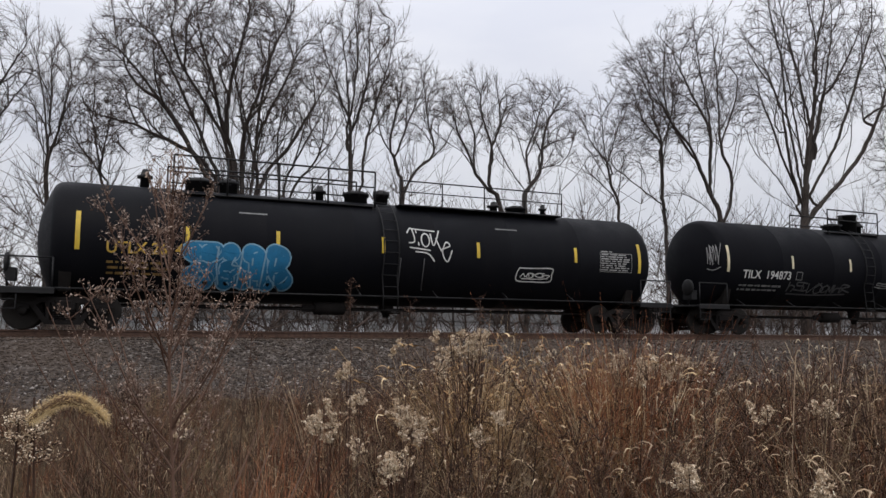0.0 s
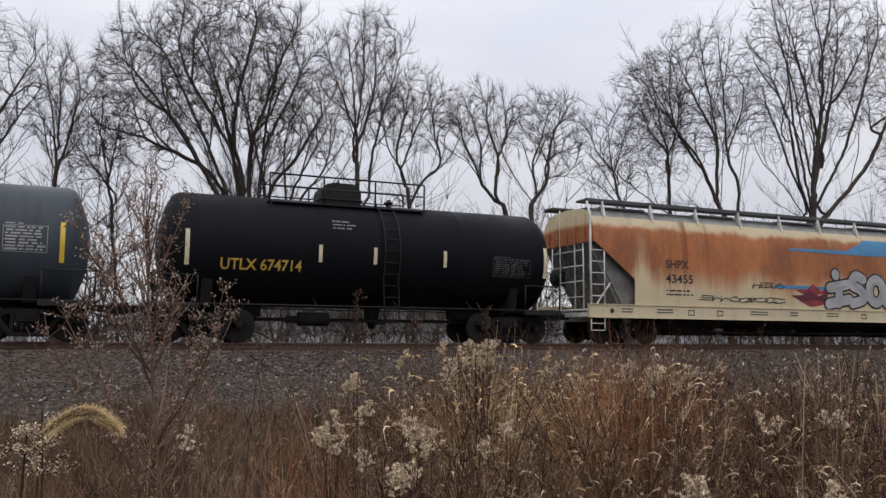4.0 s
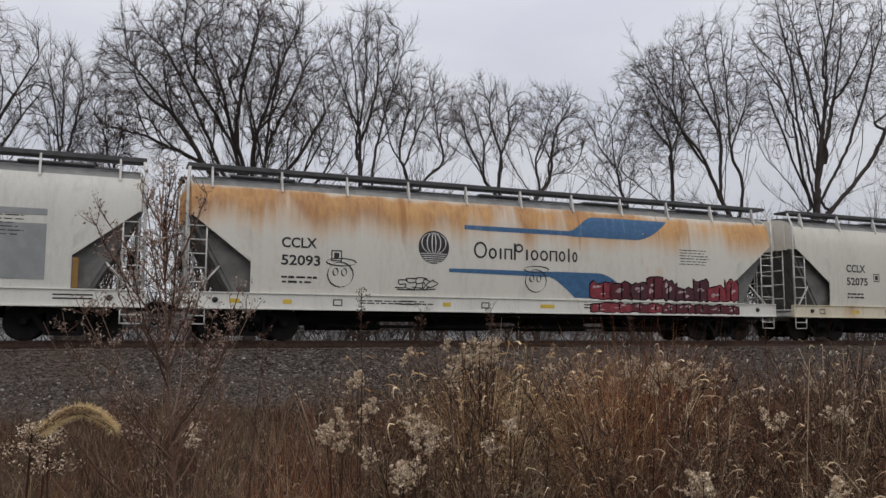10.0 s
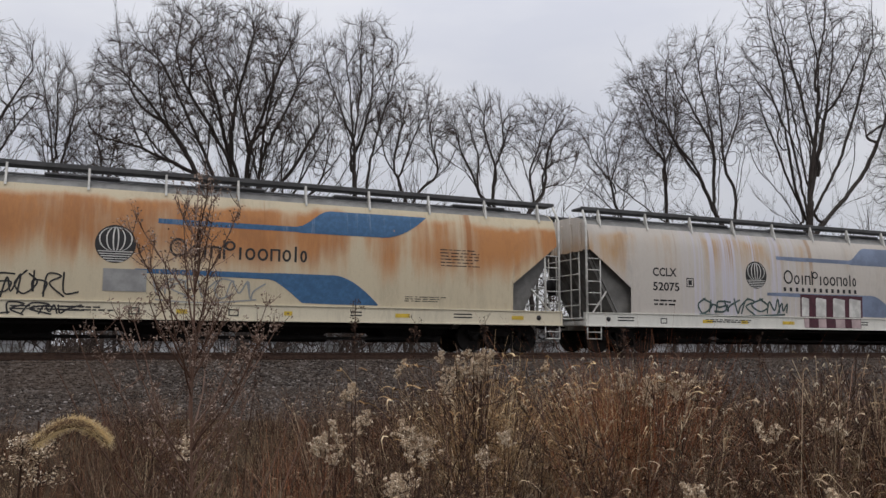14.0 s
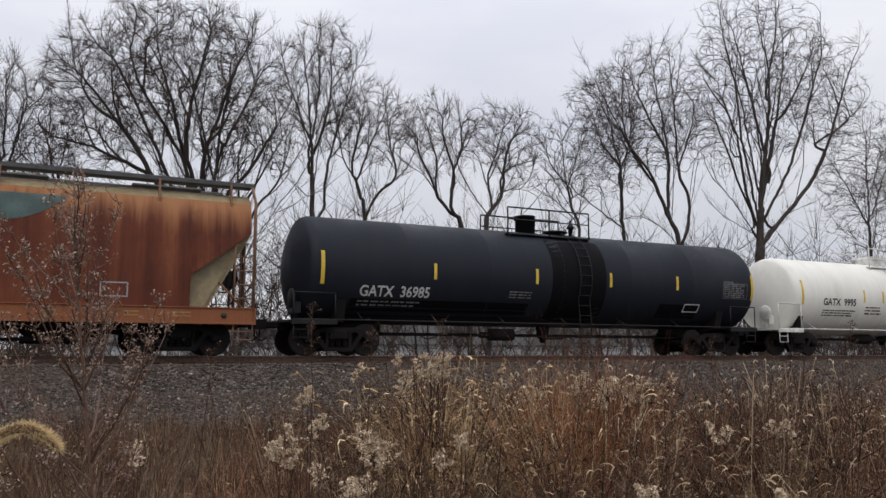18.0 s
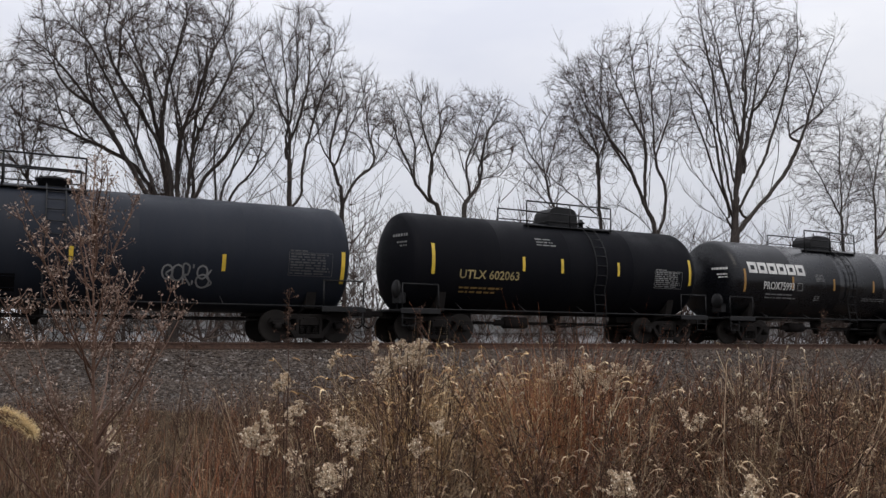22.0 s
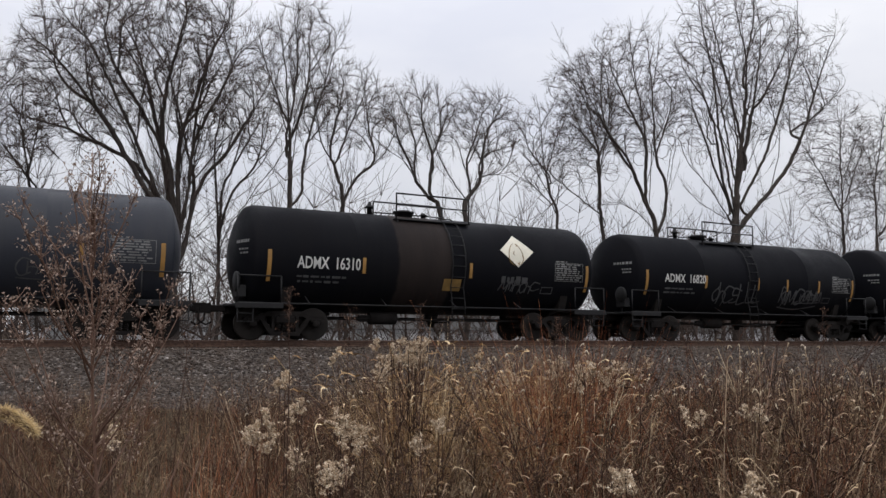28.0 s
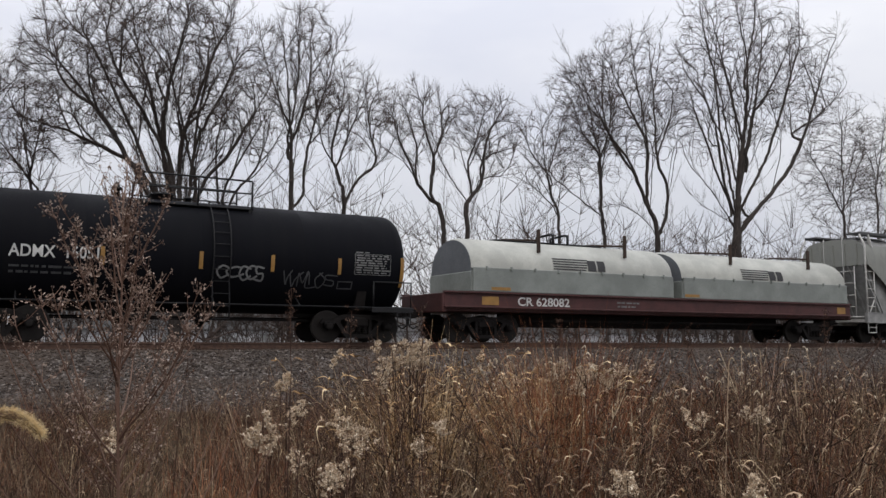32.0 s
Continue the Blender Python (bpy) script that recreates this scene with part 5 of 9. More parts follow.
part("graffiti_slab", band(Mesh(), [(-100.91 - mid, 2.22, 2.23), (-100.72 - mid, 2.23, 2.88), (-100.54 - mid, 2.78, 2.89), (-100.53 - mid, 2.8, 2.86)], hopper_side, 0.01), UMBER, car)
part("graffiti_slab", band(Mesh(), [(-99.81 - mid, 2.7, 2.85), (-98.66 - mid, 2.76, 2.89)], hopper_side, 0.01), UMBER, car)
part("graffiti_slab", band(Mesh(), [(-99.87 - mid, 2.31, 2.48), (-98.49 - mid, 2.36, 2.49)], hopper_side, 0.01), UMBER, car)
part("graffiti_slab", band(Mesh(), [(-98.26 - mid, 2.3, 2.34), (-97.86 - mid, 2.31, 3.14), (-97.84 - mid, 2.31, 3.13)], hopper_side, 0.01), UMBER, car)
part("graffiti_slab", band(Mesh(), [(-101.97 - mid, 2.38, 2.53), (-101.29 - mid, 2.63, 2.76)], hopper_side, 0.01), UMBER, car)
part("graffiti_slab", band(Mesh(), [(-101.95 - mid, 2.75, 2.8), (-101.59 - mid, 2.88, 3.0)], hopper_side, 0.01), UMBER, car)
part("graffiti_slab", band(Mesh(), [(-95.95 - mid, 2.64, 2.66), (-95.6 - mid, 2.65, 2.88)], hopper_side, 0.01), UMBER, car)
# first word: a silver bar with ticks, then fat outlined letters
WOGE_BOX = (-110.89 - mid, -102.0 - mid, 0.98, 2.30)
part("graffiti_ground", band(Mesh(), [(-110.89 - mid, 1.27, 1.75), (-110.89+0.25 - mid, 1.27, 2.22), (-110.89+4.1 - mid, 1.27, 2.22), (-110.89+4.3 - mid, 1.27, 1.7)], hopper_side, 0.012), INK, car)
part("graffiti_ground", band(Mesh(), [(-110.89+0.1 - mid, 1.27, 1.72), (-110.89+0.33 - mid, 1.27, 2.13), (-110.89+4.0 - mid, 1.27, 2.13), (-110.89+4.2 - mid, 1.27, 1.7)], hopper_side, 0.016), SILVER, car)
sprayed(car, WOGE_BOX, [[(0.14, 0.55), (0.135, 0.42)], [(0.19, 0.55), (0.185, 0.42)], [(0.235, 0.55), (0.23, 0.42)], [(0.29, 0.55), (0.285, 0.42)], [(0.335, 0.78), (0.315, 0.12)]], 0.09, INK, hopper_side, "graffiti_stroke", 0.022)
WOGE = [[(0.385, 0.12), (0.385, 0.8), (0.46, 0.78), (0.45, 0.52), (0.40, 0.46), (0.47, 0.14)], [(0.55, 0.82), (0.545, 0.3), (0.595, 0.6), (0.62, 0.3), (0.665, 0.84)], oval(0.735, 0.52, 0.036, 0.34), [(0.875, 0.82), (0.82, 0.76), (0.815, 0.3), (0.87, 0.24), (0.87, 0.48)],
        [(0.985, 0.86), (0.925, 0.72), (0.925, 0.22), (0.985, 0.2)], [(0.93, 0.48), (0.97, 0.52)]]
sprayed(car, WOGE_BOX, WOGE, 0.40, INK, hopper_side, "graffiti_outline", 0.020)
sprayed(car, WOGE_BOX, WOGE, 0.27, SILVER, hopper_side, "graffiti", 0.028)
# second word, grey and faded
GREY_BOX = (-100.78 - mid, -95.06 - mid, 0.98, 2.28)
DIM = [[(0.03, 0.86), (0.15, 0.86), (0.06, 0.2)], [(0.21, 0.86), (0.26, 0.3)], [(0.38, 0.88), (0.27, 0.45), (0.41, 0.18)], [(0.60, 0.80), (0.49, 0.78), (0.47, 0.32), (0.57, 0.24), (0.59, 0.5)], [(0.67, 0.82), (0.67, 0.24), (0.78, 0.24)], [(0.67, 0.82), (0.77, 0.80)],
       [(0.86, 0.82), (0.96, 0.52), (0.88, 0.18)]]
sprayed(car, GREY_BOX, DIM, 0.46, INK, hopper_side, "graffiti_outline", 0.020)
sprayed(car, GREY_BOX, DIM, 0.38, SLATE, hopper_side, "graffiti", 0.028)
sprayed(car, GREY_BOX, [[(0.0, 0.98), (0.16, 0.97), (0.2, 0.92)], [(0.3, 0.8), (0.38, 1.0), (0.44, 0.9)], [(0.47, 0.93), (0.62, 0.94)], [(0.7, 0.94), (0.82, 0.92)], [(0.55, 0.5), (0.62, 0.5)], [(0.9, 0.6), (0.95, 0.5), (0.88, 0.3)]], 0.04, SILVER, hopper_side, "graffiti_tracing", 0.036)
part("notice_plate", rect(Mesh(), -95.06-0.95 - mid, -95.06-0.45 - mid, 1.5, 1.8, hopper_side, 0.04), INK, car)
part("notice_frame", frame_lines(Mesh(), -95.06-0.97 - mid, -95.06-0.43 - mid, 1.48, 1.82, 0.04, hopper_side, 0.044), SILVER, car)
flat = lambda z, off=0.006: -1.585 - off
part("graffiti_ground", rect(Mesh(), -110.89 - mid, -102.0 - mid, 0.88, 1.22, flat), SILVER, car)
part("graffiti_ground", rect(Mesh(), -100.78 - mid, -95.06-0.6 - mid, 0.88, 1.22, flat), GREY_PATCH, car)
scrawl(car, -100.78+0.2 - mid, -95.06-0.8 - mid, 0.9, 1.2, INK, flat, 33, 9, 0.05)
part("red_mark", rect(Mesh(), -110.89+0.9 - mid, -110.89+1.15 - mid, 1.1, 1.2, flat, 0.012), ROSE, car)

# four white or cream hoppers with blue flashes
WHITE_A = hopper_paint("white_hopper_paint", (0.66, 0.65, 0.59), (0.33, 0.2, 0.1), -0.1, (3.0, 3.9), 1.0)
WHITE_B = hopper_paint("white_hopper_paint_orange_rust", (0.66, 0.64, 0.57), (0.62, 0.34, 0.12), 0.56, (3.2, 4.1), 9.0, deep=(0.34, 0.15, 0.05))
WHITE_C = hopper_paint("off_white_hopper_paint", (0.63, 0.61, 0.54), (0.45, 0.33, 0.17), 0.05, (2.6, 3.9), 4.0, deep=(0.36, 0.27, 0.15))
RUST_B = hopper_paint("cream_hopper_paint_rust", (0.60, 0.52, 0.37), (0.50, 0.215, 0.07), 0.49, (2.45, 3.85), 6.0, deep=(0.36, 0.14, 0.045))
PINK_W = hopper_paint("white_hopper_paint_pale_drips", (0.55, 0.51, 0.46), (0.50, 0.30, 0.13), 0.3, (2.9, 3.9), 8.0, ((-6.4, -1.2, (0.56, 0.54, 0.60))), (0.36, 0.22, 0.12))
SILL_W = hopper_paint("white_sill_paint", (0.70, 0.69, 0.63), (0.3, 0.2, 0.12), -0.05, (1.0, 1.4), 3.0)
SILL_C = hopper_paint("cream_sill_paint", (0.66, 0.60, 0.46), (0.5, 0.27, 0.07), 0.16, (0.9, 1.5), 7.0)


def flash_hopper(left, right, paint, label, sill, marks, number, blue=BLUE, word=INK, seed=1, posts=WHITE_PAINT):
    car, mid = hopper_car(left, right, paint, label, sill, SHADED_CORE, posts)
    swooshes(car, 0.0, blue)
    globe(car, -2.95, 2.66, 0.47)
    wordmark(car, -1.72, 1.85, 2.40, 2.92, word)
    lettering(car, marks, -7.3, -6.35, 2.47, 2.75, INK, hopper_side)
    lettering(car, number, -7.3, -6.25, 2.0, 2.28, INK, hopper_side)
    bars(car, -7.3, -6.3, 1.5, 1.75, INK, hopper_side, 2, seed)
    m = Mesh()
    frame_lines(m, -5.95, -5.65, 2.15, 2.45, 0.03, hopper_side)
    rect(m, -5.87, -5.73, 2.22, 2.38, hopper_side)
    part("stencil_plate", m, INK, car)
    bars(car, 5.7, 7.0, 2.45, 3.0, INK, hopper_side, 6, seed + 5, "small_print", 0.3)
    bars(car, 4.6, 5.9, 1.42, 1.6, INK, hopper_side, 3, seed + 7, "small_print", 0.35)
    bars(car, -5.2, -2.9, 1.0, 1.13, INK, lambda z, off=0.006: -1.585 - off, 2, seed + 8, "builder_print", 0.6)
    sill_details(car, (right - left) / 2, seed)
    return car, mid


car, mid = flash_hopper(-92.6, -72.3, WHITE_A, "clean white covered hopper with blue flashes and a grey patch", SILL_W, "b3", "b3n", seed=2)
part("grey_patch", rect(Mesh(), 5.9, 7.45, 1.45, 2.78, hopper_side), GREY_PATCH, car)
part("grey_patch", rect(Mesh(), 5.85, 7.45, 2.98, 3.14, hopper_side), GREY_PATCH, car)
part("grey_patch", rect(Mesh(), -1.6, 0.3, 1.42, 1.8, hopper_side), GREY_PATCH, car)
part("notice_plate", rect(Mesh(), 6.0, 6.5, 1.5, 1.75, hopper_side, 0.01), INK, car)
for x, z1 in ((-8.28, 2.35), (-4.6, 1.75), (0.55, 1.7), (3.95, 1.75), (8.05, 2.0)):
    part("rust_strip", rect(Mesh(), x, x + 0.13, 1.27, z1, hopper_side), ORANGE_TAPE, car)
for k in range(6):
    x = -6.1 + k * 0.62
    m = Mesh()
    for dx in (0, 0.5):
        m.add([(x + dx, hopper_side(1.32, 0.008), 1.32), (x + dx + 0.03, hopper_side(1.32, 0.008), 1.32), (x + dx + 0.45, hopper_side(1.95, 0.008), 1.95), (x + dx + 0.42, hopper_side(1.95, 0.008), 1.95)], [(0, 1, 2, 3)])
    rect(m, x + 0.42, x + 0.95, 1.93, 1.96, hopper_side, 0.008)
    part("graffiti_outline", m, GREY_PATCH, car)

car, mid = flash_hopper(-72.3, -51.87, WHITE_B, "white covered hopper streaked orange with maroon graffiti", SILL_W, "b3", "b4n", seed=4)
rng = random.Random(5)


def sprayed_letter(car, x, w, z0, z1, side, mats, rng):
    """One angular sprayed shape: a dark edge, a body and paler flashes."""
    lean = rng.uniform(-0.12, 0.18)
    cols = []
    for k in range(7):
        f = k / 6
        top = z1 - rng.uniform(0.0, 0.24) * (z1 - z0) - 0.10 * abs(f - 0.5)
        bot = z0 + rng.uniform(0.0, 0.16) * (z1 - z0)
        cols.append((x + w * f + lean * 0.2, bot, top))
    edge = [(xx - 0.035 + 0.07 * k / 6, lo - 0.03, hi + 0.035) for k, (xx, lo, hi) in enumerate(cols)]
    part("graffiti_outline", band(Mesh(), edge, side, 0.008), mats[0], car)
    part("graffiti_block", band(Mesh(), cols, side, 0.012), mats[1], car)
    m = Mesh()
    for _ in range(3):
        fx, fz = x + w * rng.uniform(0.15, 0.6), z0 + (z1 - z0) * rng.uniform(0.2, 0.65)
        ww, hh = w * rng.uniform(0.12, 0.32), (z1 - z0) * rng.uniform(0.08, 0.22)
        band(m, [(fx, fz, fz + hh * 0.4), (fx + ww * 0.4, fz - hh * 0.2, fz + hh), (fx + ww, fz + hh * 0.3, fz + hh * 0.6)], side, 0.016)
    part("graffiti_highlight", m, mats[2], car)
    a = x + w * rng.uniform(0.35, 0.6)
    part("graffiti_stroke", band(Mesh(), [(a, z0 + 0.1, z1 - 0.25 * (z1 - z0)), (a + 0.05, z0 + 0.04, z1 - 0.2 * (z1 - z0))], side, 0.019), mats[0], car)


x = 2.25
while x < 8.0:
    w = rng.uniform(0.55, 0.95)
    h = rng.uniform(0.3, 0.66) if 3.2 < x < 5.0 or x > 6.2 else rng.uniform(0.2, 0.4)
    body = (MAROON, WINE, ROSE)[rng.randrange(3)]
    sprayed_letter(car, x, w, 1.27, 1.55 + h, hopper_side, (DARK_PATCH, body, PINKISH), rng)
    sprayed_letter(car, x + 0.06, w * 0.92, 0.88, 1.22, flat, (DARK_PATCH, (ROSE, MAROON)[rng.randrange(2)], PINKISH), rng)
    x += w * 0.9
for x0 in (-6.2, -0.15):
    m = Mesh()
    for cx, cz, rx, rz in ((x0 + 0.5, 1.78, 0.36, 0.34), (x0 + 0.52, 2.12, 0.42, 0.1), (x0 + 0.36, 1.85, 0.07, 0.1), (x0 + 0.6, 1.85, 0.07, 0.1)):
        pts = [(cx + rx * math.cos(a), cz + rz * math.sin(a)) for a in np.linspace(0, 2 * math.pi, 17)]
        for (xa, za), (xb, zb) in zip(pts, pts[1:]):
            m.add([(xa, hopper_side(za, 0.009), za), (xb, hopper_side(zb, 0.009), zb), (xb + 0.03, hopper_side(zb, 0.009), zb + 0.025), (xa + 0.03, hopper_side(za, 0.009), za + 0.025)], [(0, 1, 2, 3)])
    part("line_drawing", m, INK, car)
scrawl(car, -4.1, -2.9, 1.45, 1.8, INK, hopper_side, 41, 5, 0.03)

car, mid = flash_hopper(-51.87, -31.35, WHITE_C, "off-white covered hopper with blue flashes and small scrawls", SILL_C, "b3", "b5n", seed=6)
lettering(car, "gang", -1.1, 1.1, 2.15, 2.34, INK, hopper_side, "graffiti_tag")
scrawl(car, 5.6, 7.6, 1.35, 1.9, INK, hopper_side, 43, 9, 0.03)
lettering(car, "year", 7.65, 8.2, 1.62, 1.8, INK, hopper_side, "graffiti_tag")
lettering(car, "sat", 7.62, 8.1, 1.36, 1.55, INK, hopper_side, "graffiti_tag")
scrawl(car, 5.4, 8.0, 0.9, 1.2, INK, flat, 44, 8, 0.03)
part("notice_plate", rect(Mesh(), 5.65, 6.2, 1.45, 1.68, hopper_side, 0.01), INK, car)

car, mid = flash_hopper(-31.35, -10.95, RUST_B, "rust-stained cream covered hopper with worn lettering", SILL_C, "b1", "b6n", seed=8)
scrawl(car, -6.2, -3.9, 1.3, 1.95, INK, hopper_side, 45, 8, 0.04)
scrawl(car, -6.1, -3.9, 0.88, 1.2, INK, flat, 46, 6, 0.04)
part("grey_patch", rect(Mesh(), -3.2, -2.2, 1.5, 2.05, hopper_side, 0.012), PANEL_WHITE, car)
scrawl(car, -2.1, 0.5, 1.35, 1.9, GREY_PATCH, hopper_side, 47, 7, 0.04)

car, mid = flash_hopper(-10.95, 9.6, PINK_W, "dingy white covered hopper with pale drips and faded flashes", SILL_W, "b3", "b5n", PALE_BLUE, seed=10)
scrawl(car, -5.6, -1.7, 1.3, 1.85, TEAL, hopper_side, 48, 10, 0.06)
part("graffiti_ground", rect(Mesh(), -0.95, 2.1, 1.27, 2.05, hopper_side, 0.010), WINE, car)
part("graffiti_ground", rect(Mesh(), -0.75, 2.0, 0.88, 1.22, flat, 0.010), WINE, car)
for a, b in ((-0.9, -0.55), (-0.22, 0.28), (0.62, 1.2), (1.42, 2.0)):
    part("graffiti_block", band(Mesh(), [(a, 1.28, 1.92), (a + 0.05, 1.28, 1.96), (b, 1.28, 1.9)], hopper_side, 0.016), WHITE_PAINT, car)
    part("graffiti_block", rect(Mesh(), a + 0.1, b - 0.02, 0.89, 1.21, flat, 0.014), PINKISH, car)
m = Mesh()
for k in range(13):
    rect(m, -1.72 + k * 0.285, -1.60 + k * 0.285, 2.14, 2.28, hopper_side)
tagged(part("small_print", m, INK, car), kind="stuff")

# rust-brown hopper
n = Nodes("hopper_paint_rusted_through")
z = n.axis("Z")
runs = n.noise(1.0, 6, 0.62, n.place((2.4, 0.3, 0.12)))
cloud = n.noise(0.45, 5, 0.6, n.place((1, 0.3, 0.8), (3, 0, 0)))
fine = n.noise(7, 6, 0.7, n.place((1.6, 1, 0.6)))
tone = n.math("ADD", n.math("MULTIPLY", runs, 0.5), n.math("ADD", n.math("MULTIPLY", cloud, 0.34), n.math("MULTIPLY", fine, 0.16)))
col = n.ramp(tone, (0.38, (0.060, 0.018, 0.011)), (0.48, (0.115, 0.032, 0.017)), (0.56, (0.165, 0.050, 0.024)), (0.68, (0.29, 0.11, 0.05)))
fade = n.step(n.math("ADD", z, n.math("MULTIPLY", n.math("SUBTRACT", runs, 0.5), 2.0)), 3.2, 4.1, (0, 0.75))
col = n.mix(fade, col, (0.40, 0.19, 0.085))
low = n.step(n.math("ADD", z, n.math("MULTIPLY", n.math("SUBTRACT", cloud, 0.5), 1.2)), 1.9, 1.2, (0, 0.5))
col = n.mix(low, col, (0.13, 0.034, 0.018))
RUST_C = n.done(col, n.step(fine, 0.2, 0.8, (0.6, 0.9)), 0.0, n.math("ADD", n.math("MULTIPLY", cloud, 0.5), n.math("MULTIPLY", fine, 0.08)), 0.02, 0.25)
RUST_SILL = hopper_paint("rusted_sill_paint", (0.24, 0.085, 0.035), (0.2, 0.06, 0.02), 0.3, (0.9, 1.5), 3.0)
TAN = plain("tan_primer_panel", (0.33, 0.26, 0.15), 0.7)
RUST_POST = plain("rusty_post_paint", (0.22, 0.11, 0.06), 0.75)
car, mid = hopper_car(9.6, 30.0, RUST_C, "heavily rusted brown covered hopper with faded teal flashes", RUST_SILL, TAN, RUST_POST, TAN)
swooshes(car, -0.15, TEAL)
part("stencil_plate", frame_lines(Mesh(), 25.75 - mid, 26.4 - mid, 1.45, 1.82, 0.035, hopper_side), PANEL_WHITE, car)
sill_details(car, 10.2, 12, (ORANGE_TAPE, ORANGE_TAPE))

# charcoal car with dark middle band
car, mid, S = tank_car(30.0, 48.3, 30.72, 48.1, 1.56, 2.50, BLACK_C, "charcoal tank car with yellow stripes and dark overflow stains", top=(37.65, 40.9), ladder_at=40.2, rail_height=0.86)
fittings(car, mid, 4.03, [("tub", 38.9, 0.33, 0.6), ("drum", 40.1, 0.36, 0.18), ("valve", 40.75, 0.6, 0.07)])
tape(car, mid, S, [31.4, 34.84, 38.37, 41.23, 44.06, 47.57], YELLOW, (1.98, 2.9), (2.23, 2.7))
lettering(car, "c1", 32.53 - mid, 34.71 - mid, 1.68, 2.0, WHITE_INK, S)
bars(car, 32.5 - mid, 34.5 - mid, 1.4, 1.6, DULL_INK, S, 2, 4)
part("overflow_stain", band(Mesh(), [(38.95 - mid, 1.2, 3.7), (39.5 - mid, 1.1, 3.8), (40.7 - mid, 1.1, 3.8), (41.05 - mid, 1.2, 3.7)], S, 0.004, 16), DARK_PATCH, car)
part("repaint_patch", rect(Mesh(), 32.3 - mid, 38.2 - mid, 1.15, 1.62, S, 0.003), DARK_PATCH, car)
part("repaint_patch", rect(Mesh(), 43.4 - mid, 45.2 - mid, 1.3, 1.75, S, 0.003), DARK_PATCH, car)
bars(car, 37.4 - mid, 38.3 - mid, 1.75, 2.0, DULL_INK, S, 3, 9)
data_panel(car, 46.2 - mid, 47.3 - mid, 2.05, 2.55, S, 9, DULL_INK)
part("stencil_plate", frame_lines(Mesh(), 44.5 - mid, 45.2 - mid, 1.5, 1.78, 0.035, S), WHITE_INK, car)

# white car
car, mid, S = tank_car(48.3, 64.25, 49.55, 63.3, 1.50, 2.30, WHITE_TANK, "white tank car with yellow stripes and pale overflow stain", WHITE_PAINT, STEEL, (54.9, 57.3), ladder_at=55.85, hand=0.95)
fittings(car, mid, 3.8, [("box", 55.8, 56.7, WHITE_PAINT), ("valve", 55.2, 0.3)], PALE_PAINT)
tape(car, mid, S, [50.26, 53.72, 54.85, 57.83, 59.3, 62.74], YELLOW, (1.92, 2.85), (2.08, 2.56))
lettering(car, "c2", 51.38 - mid, 53.23 - mid, 1.92, 2.2, INK, S)
bars(car, 51.4 - mid, 53.3 - mid, 1.5, 1.78, INK, S, 3, 4)
for u, z, n in ((53.8, 1.95, 3), (57.8, 1.95, 2), (59.3, 1.9, 1), (57.8, 1.55, 2)):
    bars(car, u - mid, u - mid + 1.1, z - 0.12 * n, z, INK, S, n, int(z * 10))
data_panel(car, 60.9 - mid, 61.9 - mid, 1.65, 2.45, S, 9, GREY_PATCH, 7)
part("notice_plate", rect(Mesh(), 60.8 - mid, 61.2 - mid, 1.45, 1.65, S), INK, car)
m = Mesh()
m.prism([(0, -0.28), (0.28, 0), (0, 0.28), (-0.28, 0)], -1.58, -1.56)
pl = part("placard", m, WHITE_PAINT, car, "white diamond placard")
pl.location = (62.1 - mid, 0, 1.45)

# charcoal car with loading dome
car, mid, S = tank_car(64.25, 82.9, 64.85, 82.2, 1.57, 2.38, BLACK_C, "charcoal tank car with a loading dome and grey scrawls", top=(71.2, 75.0), ladder_at=74.3, rail_height=0.84)
fittings(car, mid, 3.94, [("tub", 72.48, 0.37, 0.66), ("drum", 74.25, 0.38, 0.26)])
tape(car, mid, S, [65.5, 68.72, 71.7, 74.67, 78.33, 81.64], YELLOW, (1.65, 2.53), (1.86, 2.3))
lettering(car, "c3", 66.36 - mid, 68.37 - mid, 2.06, 2.36, DULL_INK, S)
bars(car, 66.4 - mid, 68.4 - mid, 1.85, 2.0, FAINT_INK, S, 2, 4)
part("repaint_patch", rect(Mesh(), 67.5 - mid, 73.5 - mid, 1.05, 1.6, S, 0.003), DARK_PATCH, car)
scrawl(car, 69.0 - mid, 71.3 - mid, 1.65, 2.1, FAINT_INK, S, 51, 7, 0.05)
sprayed(car, (76.80 - mid, 78.08 - mid, 1.42, 2.01), [oval(0.1, 0.62, 0.1, 0.3), [(0.2, 0.75), (0.08, 0.55), (0.2, 0.3)], oval(0.3, 0.6, 0.11, 0.34), [(0.42, 0.15), (0.4, 0.95), (0.52, 0.9), (0.5, 0.55), (0.43, 0.5), (0.56, 0.1)], [(0.6, 0.95), (0.6, 0.15)],
        oval(0.78, 0.66, 0.1, 0.28), oval(0.8, 0.28, 0.13, 0.28), [(0.95, 0.75), (0.88, 0.45), (0.98, 0.2), (0.86, 0.02)]], 0.045, DULL_INK, S)
data_panel(car, 80.1 - mid, 81.3 - mid, 1.85, 2.45, S, 9, FAINT_INK)

